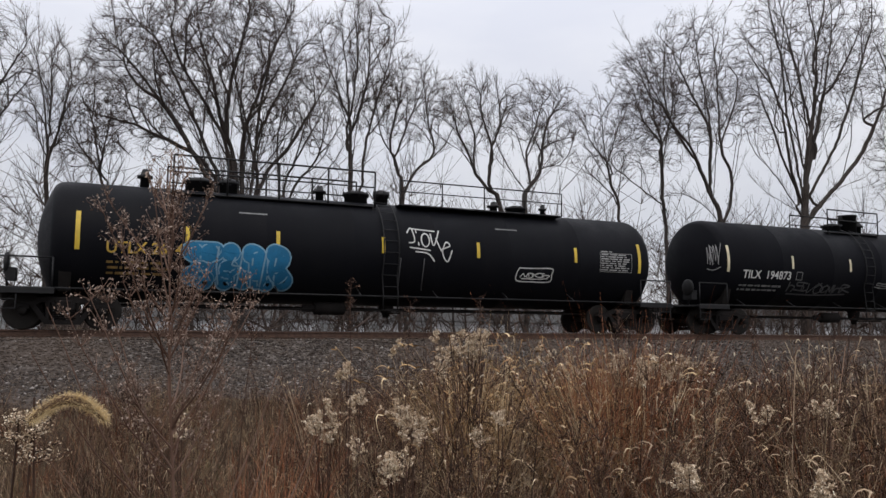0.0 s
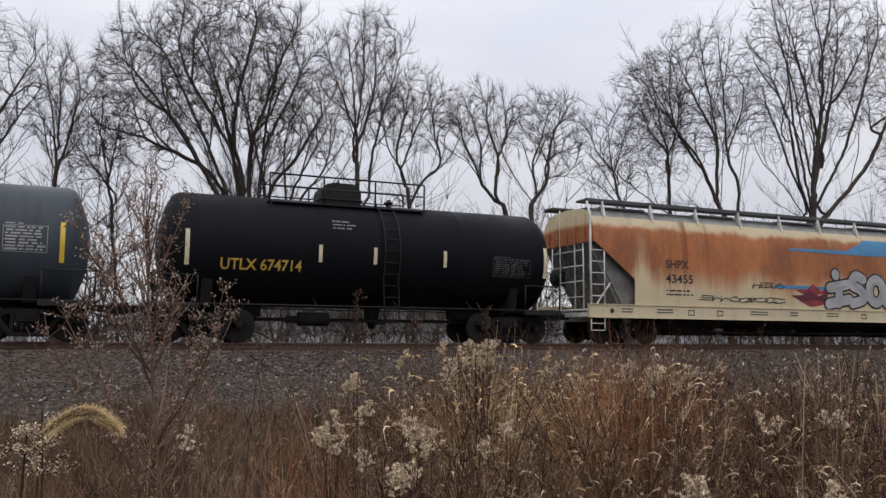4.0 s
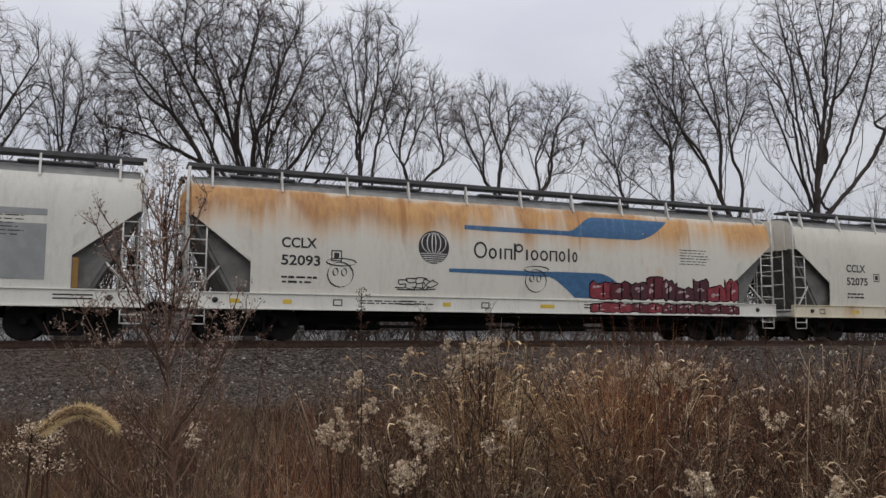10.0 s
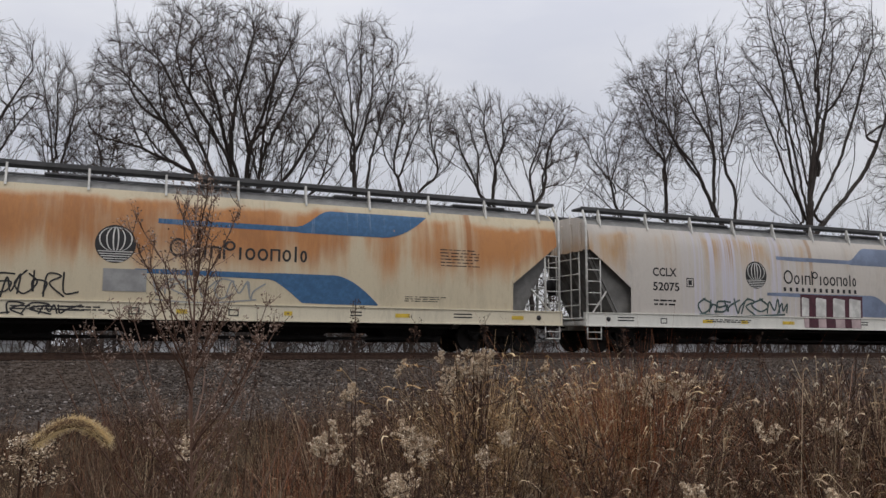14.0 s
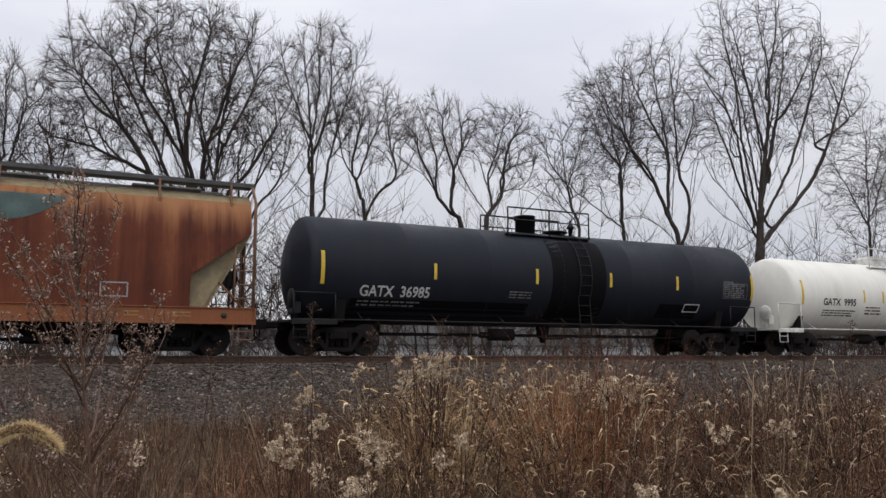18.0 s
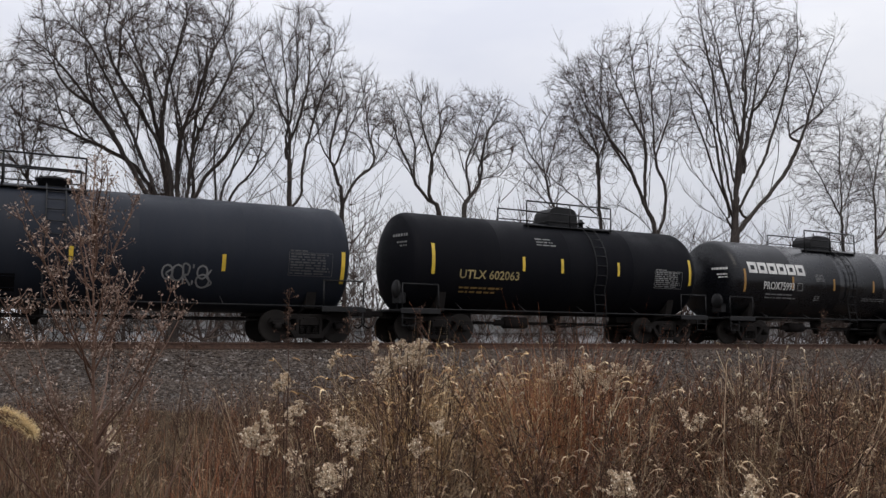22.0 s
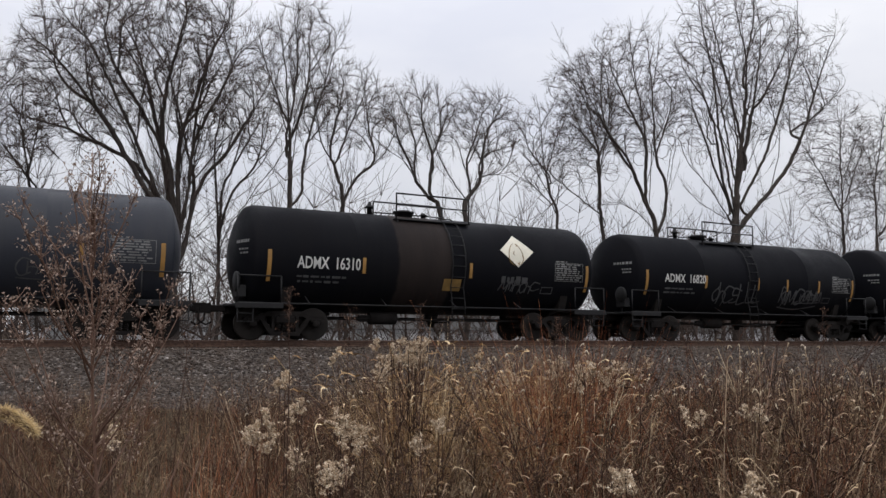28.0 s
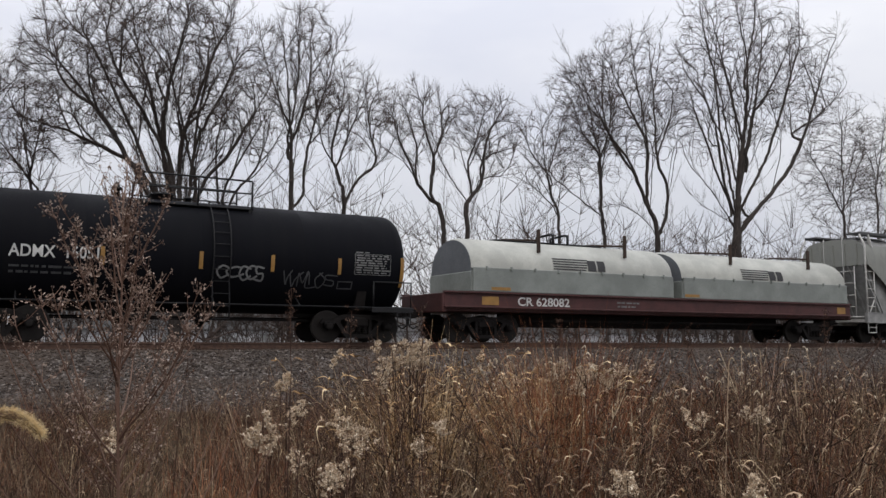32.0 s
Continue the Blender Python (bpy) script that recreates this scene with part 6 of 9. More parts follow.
# black car, yellow marks
car, mid, S = tank_car(82.65, 95.9, 83.32, 95.2, 1.57, 2.49, BLACK_B, "short black tank car with yellow marks and a domed hatch", top=(87.95, 91.55), ladder_at=90.5, rail_height=0.79)
fittings(car, mid, 4.05, [("dome", 89.2, 90.4, 0.66), ("valve", 90.9, 0.3)])
tape(car, mid, S, [84.24, 87.45, 88.94, 91.26, 94.5], YELLOW, (2.05, 2.97), (2.26, 2.72))
lettering(car, "c4", 85.16 - mid, 87.3 - mid, 1.96, 2.23, WORN_GOLD, S)
bars(car, 85.2 - mid, 86.8 - mid, 1.5, 1.75, DULL_GOLD, S, 2, 4)
bars(car, 88.0 - mid, 88.8 - mid, 3.1, 3.4, DULL_INK, S, 3, 5)
data_panel(car, 92.9 - mid, 94.1 - mid, 1.95, 2.5, S, 9, DULL_INK)
head_print(car, 83.32 - mid, 1.57, 2.85, 41)

# black car with large white wordmark
car, mid, S = tank_car(95.9, 109.46, 96.55, 108.8, 1.54, 2.44, SHINY, "glossy black tank car with a large white wordmark", top=(101.4, 104.6), ladder_at=103.4, rail_height=0.8)
fittings(car, mid, 3.97, [("dome", 102.4, 103.7, 0.6), ("valve", 104.0, 0.3)])
tape(car, mid, S, [97.3, 99.9, 102.31, 104.78, 108.13], ORANGE_TAPE, (1.95, 2.8), (2.13, 2.6))
for k in range(6):
    x = 97.52 - mid + k * 0.53
    part("wordmark_block", frame_lines(Mesh(), x, x + 0.46, 2.66, 3.08, 0.125, S), WHITE_INK, car)
lettering(car, "c5", 98.3 - mid, 99.98 - mid, 2.06, 2.36, WHITE_INK, S)
part("stencil_plate", frame_lines(Mesh(), 100.15 - mid, 100.45 - mid, 2.06, 2.36, 0.03, S), DULL_INK, car)
bars(car, 98.4 - mid, 100.2 - mid, 1.7, 1.95, DULL_INK, S, 2, 5)
bars(car, 101.2 - mid, 101.8 - mid, 2.45, 2.75, DULL_INK, S, 5, 6)
bars(car, 101.2 - mid, 101.6 - mid, 1.7, 1.9, DULL_INK, S, 3, 6)
bars(car, 104.1 - mid, 105.6 - mid, 1.75, 1.9, DULL_INK, S, 2, 7)
data_panel(car, 106.7 - mid, 107.85 - mid, 2.03, 2.55, S, 9, PANEL_WHITE, 6)
head_print(car, 96.55 - mid, 1.54, 2.44, 42, WHITE_INK)

# syrup cars
def syrup(left, right, a, b, paint, label, key, text, tapes, top, ztape=((1.6, 2.45), (1.9, 2.35)), diamond=None, seed=1, ink=WHITE_INK, tape_mat=ORANGE_TAPE, size=(1.52, 2.32)):
    car, mid, S = tank_car(left, right, a, b, *size, paint, label, top=(top[0] + 0.2, top[1] - 0.5), ladder_at=(top[0] + top[1]) / 2 + 0.4)
    fittings(car, mid, sum(size), [("drum", top[0] + 0.9, 0.28, 0.2), ("valve", top[0] + 1.6, 0.18), ("valve", top[0] - 0.25, 0.4, 0.08)])
    tape(car, mid, S, tapes, tape_mat, *ztape)
    lettering(car, key, text[0] - mid, text[1] - mid, text[2], text[3], ink, S)
    bars(car, text[0] - mid, text[1] - mid - 0.3, text[2] - 0.42, text[2] - 0.15, FAINT_INK, S, 2, seed)
    data_panel(car, b - mid - 1.9, b - mid - 0.85, 1.95, 2.5, S, seed, DULL_INK)
    if seed == 1:
        sprayed(car, (117.70 - mid, 118.93 - mid, 1.29, 2.11), [oval(0.2, 0.6, 0.18, 0.3), oval(0.42, 0.7, 0.16, 0.3), oval(0.6, 0.45, 0.2, 0.3), oval(0.36, 0.35, 0.2, 0.3), oval(0.75, 0.62, 0.14, 0.26), [(0.0, 0.4), (0.3, 0.55), (0.7, 0.3), (1.0, 0.25)], [(0.35, 0.9), (0.6, 1.0), (0.7, 1.15)]], 0.035, DULL_INK, S)
    else:
        scrawl(car, b - mid - 4.0, b - mid - 2.6, 1.5, 1.95, FAINT_INK, S, seed + 60, 6, 0.035)
    head_print(car, a - mid, *size, seed)
    part("stencil_plate", frame_lines(Mesh(), b - mid - 2.4, b - mid - 1.95, 1.5, 1.72, 0.03, S), FAINT_INK, car)
    if diamond:
        x, z, r = diamond[0] - mid, 2.74, 0.56
        n = 14
        cols = [(x - r * 1.15 + 2.3 * r * k / n, z + 0.1 - r * (1 - abs(1 - 2 * k / n)) * 0.95 - 0.005, z + 0.06 + r * (1 - abs(1 - 2 * k / n)) * 0.95 + 0.005) for k in range(n + 1)]
        part("leaf_emblem", band(Mesh(), cols, S, 0.008, 12), CREAM_SIGN, car, "cream diamond emblem with a leaf outline")
        m = Mesh()
        pts = [(x - 0.06 + 0.26 * math.cos(t) * (1 - 0.25 * math.sin(t)), z - 0.03 + 0.36 * math.sin(t)) for t in np.linspace(0, 2 * math.pi, 19)] + [(x + 0.02, z - 0.35), (x - 0.15, z), (x + 0.05, z + 0.3)]
        for (xa, za), (xb, zb) in zip(pts, pts[1:]):
            m.add([(xa - 0.015, S(za, 0.014), za), (xa + 0.015, S(za, 0.014), za), (xb + 0.015, S(zb, 0.014), zb), (xb - 0.015, S(zb, 0.014), zb)], [(0, 1, 2, 3)])
        part("leaf_outline", m, DULL_GOLD, car)
        bars(car, x - 0.6, x + 0.6, 1.75, 2.05, FAINT_INK, S, 1, 3, "faded_word", 0.8)
        part("rust_smear", rect(Mesh(), x - 2.6, x - 2.0, 1.5, 1.85, S, 0.005), DULL_GOLD, car)
    return car, mid, S


syrup(109.46, 122.85, 110.1, 122.2, BLACK, "black tank car with bold white marks and dull stripes", "c6", (111.84, 113.84, 2.23, 2.54), [110.78, 112.93, 114.75, 117.3, 119.3, 121.47], (114.5, 117.15), ((1.75, 2.5), (2.07, 2.52)), None, 1)
syrup(122.85, 136.4, 123.55, 135.75, SYRUP_A, "black tank car with a brown dusted middle and diamond emblem", "c7", (125.26, 127.22, 2.02, 2.3), [124.26, 127.48, 129.96, 131.4, 133.24, 135.24], (128.0, 131.0), diamond=(132.4,), seed=2)
syrup(136.4, 149.8, 137.0, 149.15, BANDED, "slate-grey tank car with a pale band round its middle", "c13", (138.5, 140.4, 2.05, 2.33), [137.7, 140.6, 143.1, 144.46, 146.6, 148.5], (141.2, 144.3), seed=3, ink=DULL_INK)
syrup(149.8, 163.2, 150.5, 162.55, SYRUP_A, "black tank car with a brown dusted middle and diamond emblem", "c8", (152.02, 153.88, 1.98, 2.32), [151.25, 154.0, 157.5, 161.9], (155.0, 158.3), diamond=(159.2,), seed=4)
car, mid, S = syrup(163.2, 176.75, 163.85, 176.05, BLACK_B, "black tank car with orange stripes and thin scrawls", "c9", (165.3, 167.24, 2.06, 2.36), [164.5, 167.28, 169.94, 171.53, 173.34, 175.36], (167.5, 170.95), seed=5)
scrawl(car, 167.6 - mid, 170.0 - mid, 1.35, 2.15, FAINT_INK, S, 71, 7, 0.05)
scrawl(car, 171.2 - mid, 173.4 - mid, 1.35, 2.05, FAINT_INK, S, 72, 7, 0.05)
syrup(176.75, 190.1, 177.4, 189.7, SYRUP_A, "black tank car with a diamond emblem and rust smears", "c10", (179.35, 181.4, 2.04, 2.36), [178.3, 181.1, 184.8, 187.4, 188.95], (181.55, 184.5), diamond=(186.33,), seed=6, size=(1.58, 2.42))
car, mid, S = syrup(190.1, 203.55, 190.75, 203.1, BLACK_B, "black tank car with white marks and a small tag", "c11", (192.5, 194.47, 2.02, 2.32), [191.75, 194.55, 196.92, 198.81, 200.72, 202.65], (195.2, 198.9), seed=7)
scrawl(car, 197.3 - mid, 198.5 - mid, 1.65, 2.05, DULL_INK, S, 73, 5, 0.05)


# coil car with two hoods
def coil_car(left, right):
    car, half, spin, mid = new_car("coil_car", "coil steel car with two grey-white hoods on a maroon frame", "coil car", left, right)
    MAR = plain("maroon_frame_paint", (0.07, 0.02, 0.018), 0.65)
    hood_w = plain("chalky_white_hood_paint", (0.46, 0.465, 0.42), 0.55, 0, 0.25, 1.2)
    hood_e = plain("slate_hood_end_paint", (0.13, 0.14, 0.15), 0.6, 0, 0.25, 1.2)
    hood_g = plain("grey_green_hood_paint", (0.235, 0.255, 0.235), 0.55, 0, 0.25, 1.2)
    for y in (-1.0, 1.0):
        a, b = sorted((y * 1.38, y * 1.46))
        sill = part("side_sill", Mesh().box(-half + 0.5, half - 0.5, a, b, 1.0, 1.52, 0.02), MAR, car)
        a, b = sorted((y * 1.36, y * 1.55))
        for z0, z1 in ((1.06, 1.11), (1.50, 1.56)):
            part("flange", Mesh().box(-half + 0.5, half - 0.5, a, b, z0, z1, 0.01), MAR, sill)
    m = Mesh()
    m.box(-half + 0.5, half - 0.5, -1.4, 1.4, 0.95, 1.3, 0.02)
    m.box(-half + 0.45, -half + 0.6, -1.45, 1.45, 0.92, 1.5, 0.02)
    m.box(half - 0.6, half - 0.45, -1.45, 1.45, 0.92, 1.5, 0.02)
    part("deck", m, MAR, car)

    def section():
        top = [(-1.42 * math.cos(a), 2.32 + 1.02 * math.sin(a)) for a in np.linspace(-0.02, math.pi + 0.02, 19)]
        return top
    for x0, x1 in ((-half + 1.5, -0.1), (0.35, half - 0.55)):
        m = Mesh()
        rows = []
        for x, f in ((x0, 0.94), (x0 + 0.12, 1.0), (x1 - 0.12, 1.0), (x1, 0.94)):
            rows.append([(x, y * f, 2.3 + (z - 2.3) * f) for y, z in section()])
        m.sheet(rows)
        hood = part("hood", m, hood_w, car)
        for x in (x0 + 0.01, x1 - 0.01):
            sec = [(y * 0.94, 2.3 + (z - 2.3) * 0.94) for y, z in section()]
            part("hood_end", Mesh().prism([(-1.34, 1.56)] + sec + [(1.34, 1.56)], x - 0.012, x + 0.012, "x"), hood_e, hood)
        for k in range(9):
            xr = x0 + 0.5 + (x1 - x0 - 1.0) * k / 8
            part("hood_cleat", Mesh().box(xr - 0.03, xr + 0.03, -1.5, -1.44, 2.24, 2.36, 0.01), hood_g, hood)
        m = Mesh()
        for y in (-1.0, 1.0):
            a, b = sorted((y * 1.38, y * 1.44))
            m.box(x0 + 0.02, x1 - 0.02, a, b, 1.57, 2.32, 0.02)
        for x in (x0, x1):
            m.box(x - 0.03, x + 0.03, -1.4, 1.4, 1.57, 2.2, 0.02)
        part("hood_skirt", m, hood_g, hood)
        for x in (x0 + 2.6, x1 - 2.0):
            m = Mesh()
            m.box(x - 0.05, x + 0.05, -1.25, -1.15, 2.9, 3.66, 0.01)
            m.tube([(x, -1.2, 3.3), (x - 0.6, 0, 3.42), (x - 0.6, 0.9, 3.4)], 0.035, 6)
            part("lifting_arm", m, RUSTY, hood)
    m = Mesh()
    for x in (-4.6, -4.0):
        m.tube([(x, -0.5, 3.3), (x, -0.5, 3.62), (x + 0.2, 0, 3.7), (x, 0.5, 3.62), (x, 0.5, 3.3)], 0.05, 6)
    m.box(-6.8, -2.4, -0.35, 0.35, 3.32, 3.37, 0.01)
    part("lifting_yoke", m, DARK_METAL, car)
    S = lambda z, off=0.006: -(1.44 + off) if z < 2.33 else -(1.42 * math.cos(math.asin(min(1, (z - 2.32) / 1.02))) + off + 0.01)
    for a, b in ((208.08, 210.20), (216.63, 218.82)):
        for k in range(5):
            part("emblem_bar", rect(Mesh(), a - mid, a - mid + (b - a) * 0.62 + k * 0.03, 2.36 + k * 0.085, 2.40 + k * 0.085, S), INK, car)
        for f0, f1 in ((0.66, 0.82), (0.85, 1.0)):
            part("emblem_block", rect(Mesh(), a - mid + (b - a) * f0, a - mid + (b - a) * f1, 2.36, 2.72, S), INK, car)
    F = lambda z, off=0.006: -1.46 - off
    lettering(car, "c12", 206.67 - mid, 208.67 - mid, 1.15, 1.43, WHITE_INK, F)
    part("yellow_plate", rect(Mesh(), 205.37 - mid, 205.97 - mid, 1.16, 1.42, F), ORANGE_TAPE, car)
    part("yellow_plate", rect(Mesh(), 221.82 - mid, 222.32 - mid, 1.16, 1.42, F), ORANGE_TAPE, car)
    bars(car, 210.62 - mid, 211.62 - mid, 1.15, 1.4, DULL_INK, F, 2, 4)
    for u in (205.72, 213.72):
        part("yellow_plate", rect(Mesh(), u - mid, u - mid + 0.7, 1.62, 1.72, S), ORANGE_TAPE, car)
    couplers(car, half)
    for s in (-1, 1):
        bogie(car, s * (half - 2.2), spin, STEEL)
    m = Mesh()
    m.tube([(-half + 4, -1.0, 0.7), (half - 4, -1.0, 0.7)], 0.035, 6)
    m.box(-half + 3.4, half - 3.4, -0.3, 0.3, 0.5, 0.95, 0.03)
    part("centre_sill", m, STEEL, car)


coil_car(203.55, 223.1)
GREY_GREEN = hopper_paint("grey_green_hopper_paint", (0.22, 0.225, 0.205), (0.3, 0.25, 0.18), -0.05, (3.0, 3.9), 2.5)
car, mid = hopper_car(223.1, 241.4, GREY_GREEN, "grey-green covered hopper at the end of the view", GREY_PAINT, GREY_PAINT, PALE_PAINT)


# ---- ground, ballast and track ----
PROFILE = ((-3000, 0.0), (9.5, 0.0), (13.2, 0.38), (17.6, 0.52), (18.6, 0.62), (20.3, 1.18), (25.7, 1.18), (27.6, 0.75), (30.0, 0.85), (3000, 0.9))


def ground_z(y):
    return np.interp(y, [p[0] for p in PROFILE], [p[1] for p in PROFILE])


def lumps(x, y, s=1.0):
    return 0.05 * np.sin(x * 0.9 * s + 1.3 * np.sin(y * 0.7 * s)) + 0.035 * np.sin(x * 2.3 * s + y * 1.7 * s + 0.6)


def grid_mesh(name, xs, ys, height):
    X, Y = np.meshgrid(xs, ys, indexing="ij")
    V = np.stack([X, Y, height(X, Y)], -1).reshape(-1, 3)
    n, m = X.shape
    k = (np.arange(n - 1)[:, None] * m + np.arange(m - 1)[None]).ravel()
    return fast_mesh(name, V, np.stack([k, k + m, k + m + 1, k + 1], 1), True)


n = Nodes("dry_field_soil")
a, b = n.noise(0.8, 5), n.noise(9, 5)
col = n.ramp(n.math("ADD", n.math("MULTIPLY", a, 0.5), n.math("MULTIPLY", b, 0.5)), (0.3, (0.035, 0.025, 0.017)), (0.55, (0.075, 0.052, 0.03)), (0.75, (0.12, 0.09, 0.055)))
SOIL = n.done(col, 0.95, 0, n.math("ADD", a, b), 0.05, 0.1)
n = Nodes("ballast_gravel")
cell = n.tree.nodes.new("ShaderNodeTexVoronoi")
cell.inputs["Scale"].default_value = 17
n.put(cell.inputs["Vector"], n.coord)
tone = n.tree.nodes.new("ShaderNodeSeparateColor")
n.put(tone.inputs[0], cell.outputs["Color"])
big = n.noise(0.5, 4)
col = n.ramp(tone.outputs[0], (0.0, (0.018, 0.014, 0.012)), (0.45, (0.045, 0.036, 0.031)), (0.8, (0.09, 0.076, 0.066)), (1.0, (0.18, 0.16, 0.145)))
col = n.mix(n.step(big, 0.4, 0.65, (0, 0.6)), col, (0.075, 0.055, 0.043))
GRAVEL = n.done(col, 0.9, 0, cell.outputs["Distance"], 0.05, 0.2)
n = Nodes("ballast_stone")
col = n.ramp(n.island(), (0.0, (0.018, 0.013, 0.010)), (0.4, (0.044, 0.033, 0.026)), (0.75, (0.082, 0.064, 0.052)), (0.95, (0.13, 0.108, 0.094)), (1.0, (0.34, 0.31, 0.29)))
col = n.mix(n.step(n.noise(0.5, 4), 0.42, 0.62, (0, 0.5)), col, (0.09, 0.066, 0.05))
STONE = n.done(col, 0.85, 0, n.noise(60, 3), 0.004, 0.25)
n = Nodes("rusty_rail_steel")
col = n.ramp(n.noise(12, 5), (0.3, (0.05, 0.026, 0.017)), (0.7, (0.11, 0.062, 0.042)))
RAIL = n.done(col, 0.75, 0.2, n.noise(40, 3), 0.002)
RAIL_TOP = plain("bright_rail_head", (0.35, 0.34, 0.33), 0.3, 0.95, 0.2)
n = Nodes("creosoted_tie_wood")
g = n.noise(1, 6, 0.7, n.place((14, 2.2, 14)))
TIE = n.done(n.ramp(g, (0.3, (0.028, 0.02, 0.015)), (0.7, (0.085, 0.065, 0.05))), 0.9, 0, g, 0.01, 0.1)

near_x = np.concatenate([[-3000, -800, -250, -90], np.linspace(-40, 70, 190), [110, 260, 800, 3000]])
near_y = np.concatenate([[-3000, -600, -120, -30], np.linspace(-8, 50, 130), [70, 110, 200, 500, 1200, 3000]])
tagged(part("ground", grid_mesh("ground", near_x, near_y, lambda x, y: ground_z(y) - 0.03 + lumps(x, y) * np.where((y > 17) & (y < 28), 0.15, 1.0)), SOIL), "brown soil of a weedy field beside the track", "ground", "", "structure")
bed_y = np.linspace(12.6, 28.2, 60)


def bed_z(x, y):
    e = np.minimum(y - 12.6, 28.2 - y)
    edge = np.clip(e / 1.6, 0, 1)
    ragged = 0.1 * np.sin(x * 1.7 + 2 * np.sin(x * 0.6)) + 0.05 * np.sin(x * 4.1)
    return ground_z(y) + 0.03 + lumps(x, y) * np.where((y > 17) & (y < 28), 0.15, 0.7) - 0.16 * (1 - edge) + (1 - edge) * ragged * 0.5


bed = tagged(part("ballast_bed", grid_mesh("ballast_bed", np.concatenate([[-900, -300, -90], np.linspace(-40, 70, 220), [120, 350, 1200]]), bed_y, bed_z), GRAVEL), "grey-brown crushed stone ballast bed", "ballast", "", "structure")

# loose stones of the bed
rng = np.random.default_rng(4)
N = 60000
sx = rng.uniform(-6, 40, N)
sy = 13.4 + 8.2 * rng.random(N) ** 0.8
sr = rng.uniform(0.017, 0.042, N) * rng.choice([0.8, 1.0, 1.25], N)
octa = np.array([(1, 0, 0), (0, 1, 0), (-1, 0, 0), (0, -1, 0), (0, 0, 1), (0, 0, -1)], float)
tri = np.array([(0, 1, 4), (1, 2, 4), (2, 3, 4), (3, 0, 4), (1, 0, 5), (2, 1, 5), (3, 2, 5), (0, 3, 5)])
V = octa[None] * (sr[:, None, None] * rng.uniform(0.6, 1.25, (N, 6, 1))) * np.array([1.1, 1.0, 0.75])
ang = rng.uniform(0, 6.28, N)
c, s = np.cos(ang)[:, None], np.sin(ang)[:, None]
V = np.stack([V[..., 0] * c - V[..., 1] * s, V[..., 0] * s + V[..., 1] * c, V[..., 2]], -1)
V += np.stack([sx, sy, bed_z(sx, sy) + sr * 0.25], -1)[:, None]
F = (tri[None] + 6 * np.arange(N)[:, None, None]).reshape(-1, 3)
tagged(part("ballast_stones", fast_mesh("ballast_stones", V.reshape(-1, 3), F), STONE), "loose crushed ballast stones beside the track", "ballast", "", "stuff")

track = tagged(new("railway_track"), "single railway track of rusty rails on dark wooden ties", "railway track", "", "structure")
track.location = (0, TRACK_Y, 0)
RAIL_SEC = [(-0.07, -0.17), (0.07, -0.17), (0.07, -0.158), (0.012, -0.14), (0.012, -0.05), (0.037, -0.04), (0.037, -0.008), (0.028, 0), (-0.028, 0), (-0.037, -0.008), (-0.037, -0.04), (-0.012, -0.05), (-0.012, -0.14), (-0.07, -0.158)]
for y in (-0.755, 0.755):
    m = Mesh().prism([(y + a, RAIL_Z - 0.003 + b) for a, b in RAIL_SEC], -900, 1500, "x")
    part("rail", m, RAIL, track)
    m = Mesh().prism([(y - 0.026, RAIL_Z - 0.002), (y + 0.026, RAIL_Z - 0.002), (y + 0.022, RAIL_Z), (y - 0.022, RAIL_Z)], -900, 1500, "x")
    part("rail_head", m, RAIL_TOP, track)
tie = Mesh().box(-0.115, 0.115, -1.29, 1.29, -0.16, 0.0, 0.012).data("tie")
tie.materials.append(TIE)
plate = Mesh()
for y in (-0.755, 0.755):
    plate.box(-0.09, 0.09, y - 0.17, y + 0.17, 0.001, 0.02, 0.004)
    for sx in (-0.06, 0.06):
        plate.box(sx - 0.012, sx + 0.012, y - 0.1, y - 0.075, 0.02, 0.05, 0.003)
plate = plate.data("tie_plate")
plate.materials.append(RAIL)
for k in range(120):
    o = part("tie", tie, TIE, track, "", (-10 + k * 0.5 + 0.02 * math.sin(k * 7), 0, RAIL_Z - 0.195))
    o.rotation_euler.z = 0.02 * math.sin(k * 3.1)
    part("tie_plate", plate, RAIL, track, "", (-10 + k * 0.5 + 0.02 * math.sin(k * 7), 0, RAIL_Z - 0.195))


# ---- bare winter trees behind the track ----
n = Nodes("bare_tree_bark")
g = n.noise(1, 6, 0.7, n.place((9, 9, 2.5)))
BARK = n.done(n.ramp(g, (0.3, (0.028, 0.023, 0.021)), (0.6, (0.065, 0.055, 0.050)), (0.8, (0.12, 0.105, 0.095))), 0.9, 0, g, 0.03, 0.15)
n = Nodes("fine_twig_bark")
TWIG = n.done(n.ramp(n.island(), (0.0, (0.045, 0.034, 0.031)), (1.0, (0.115, 0.088, 0.076))), 0.9, 0, None, 0.01, 0.1)


def tubes(lines, sides):
    """Many tapered bars at once. lines: arrays of points (k, 3) with radii (k,)."""
    sets = {}
    for P, R in lines:
        sets.setdefault(len(P), []).append((P, R))
    V, F, base = [], [], 0
    for group in sets.values():
        v, f = tube_batch(np.stack([g[0] for g in group]), np.stack([g[1] for g in group]), sides)
        V.append(v)
        F.append(f + base)
        base += len(v)
    return np.concatenate(V), np.concatenate(F)


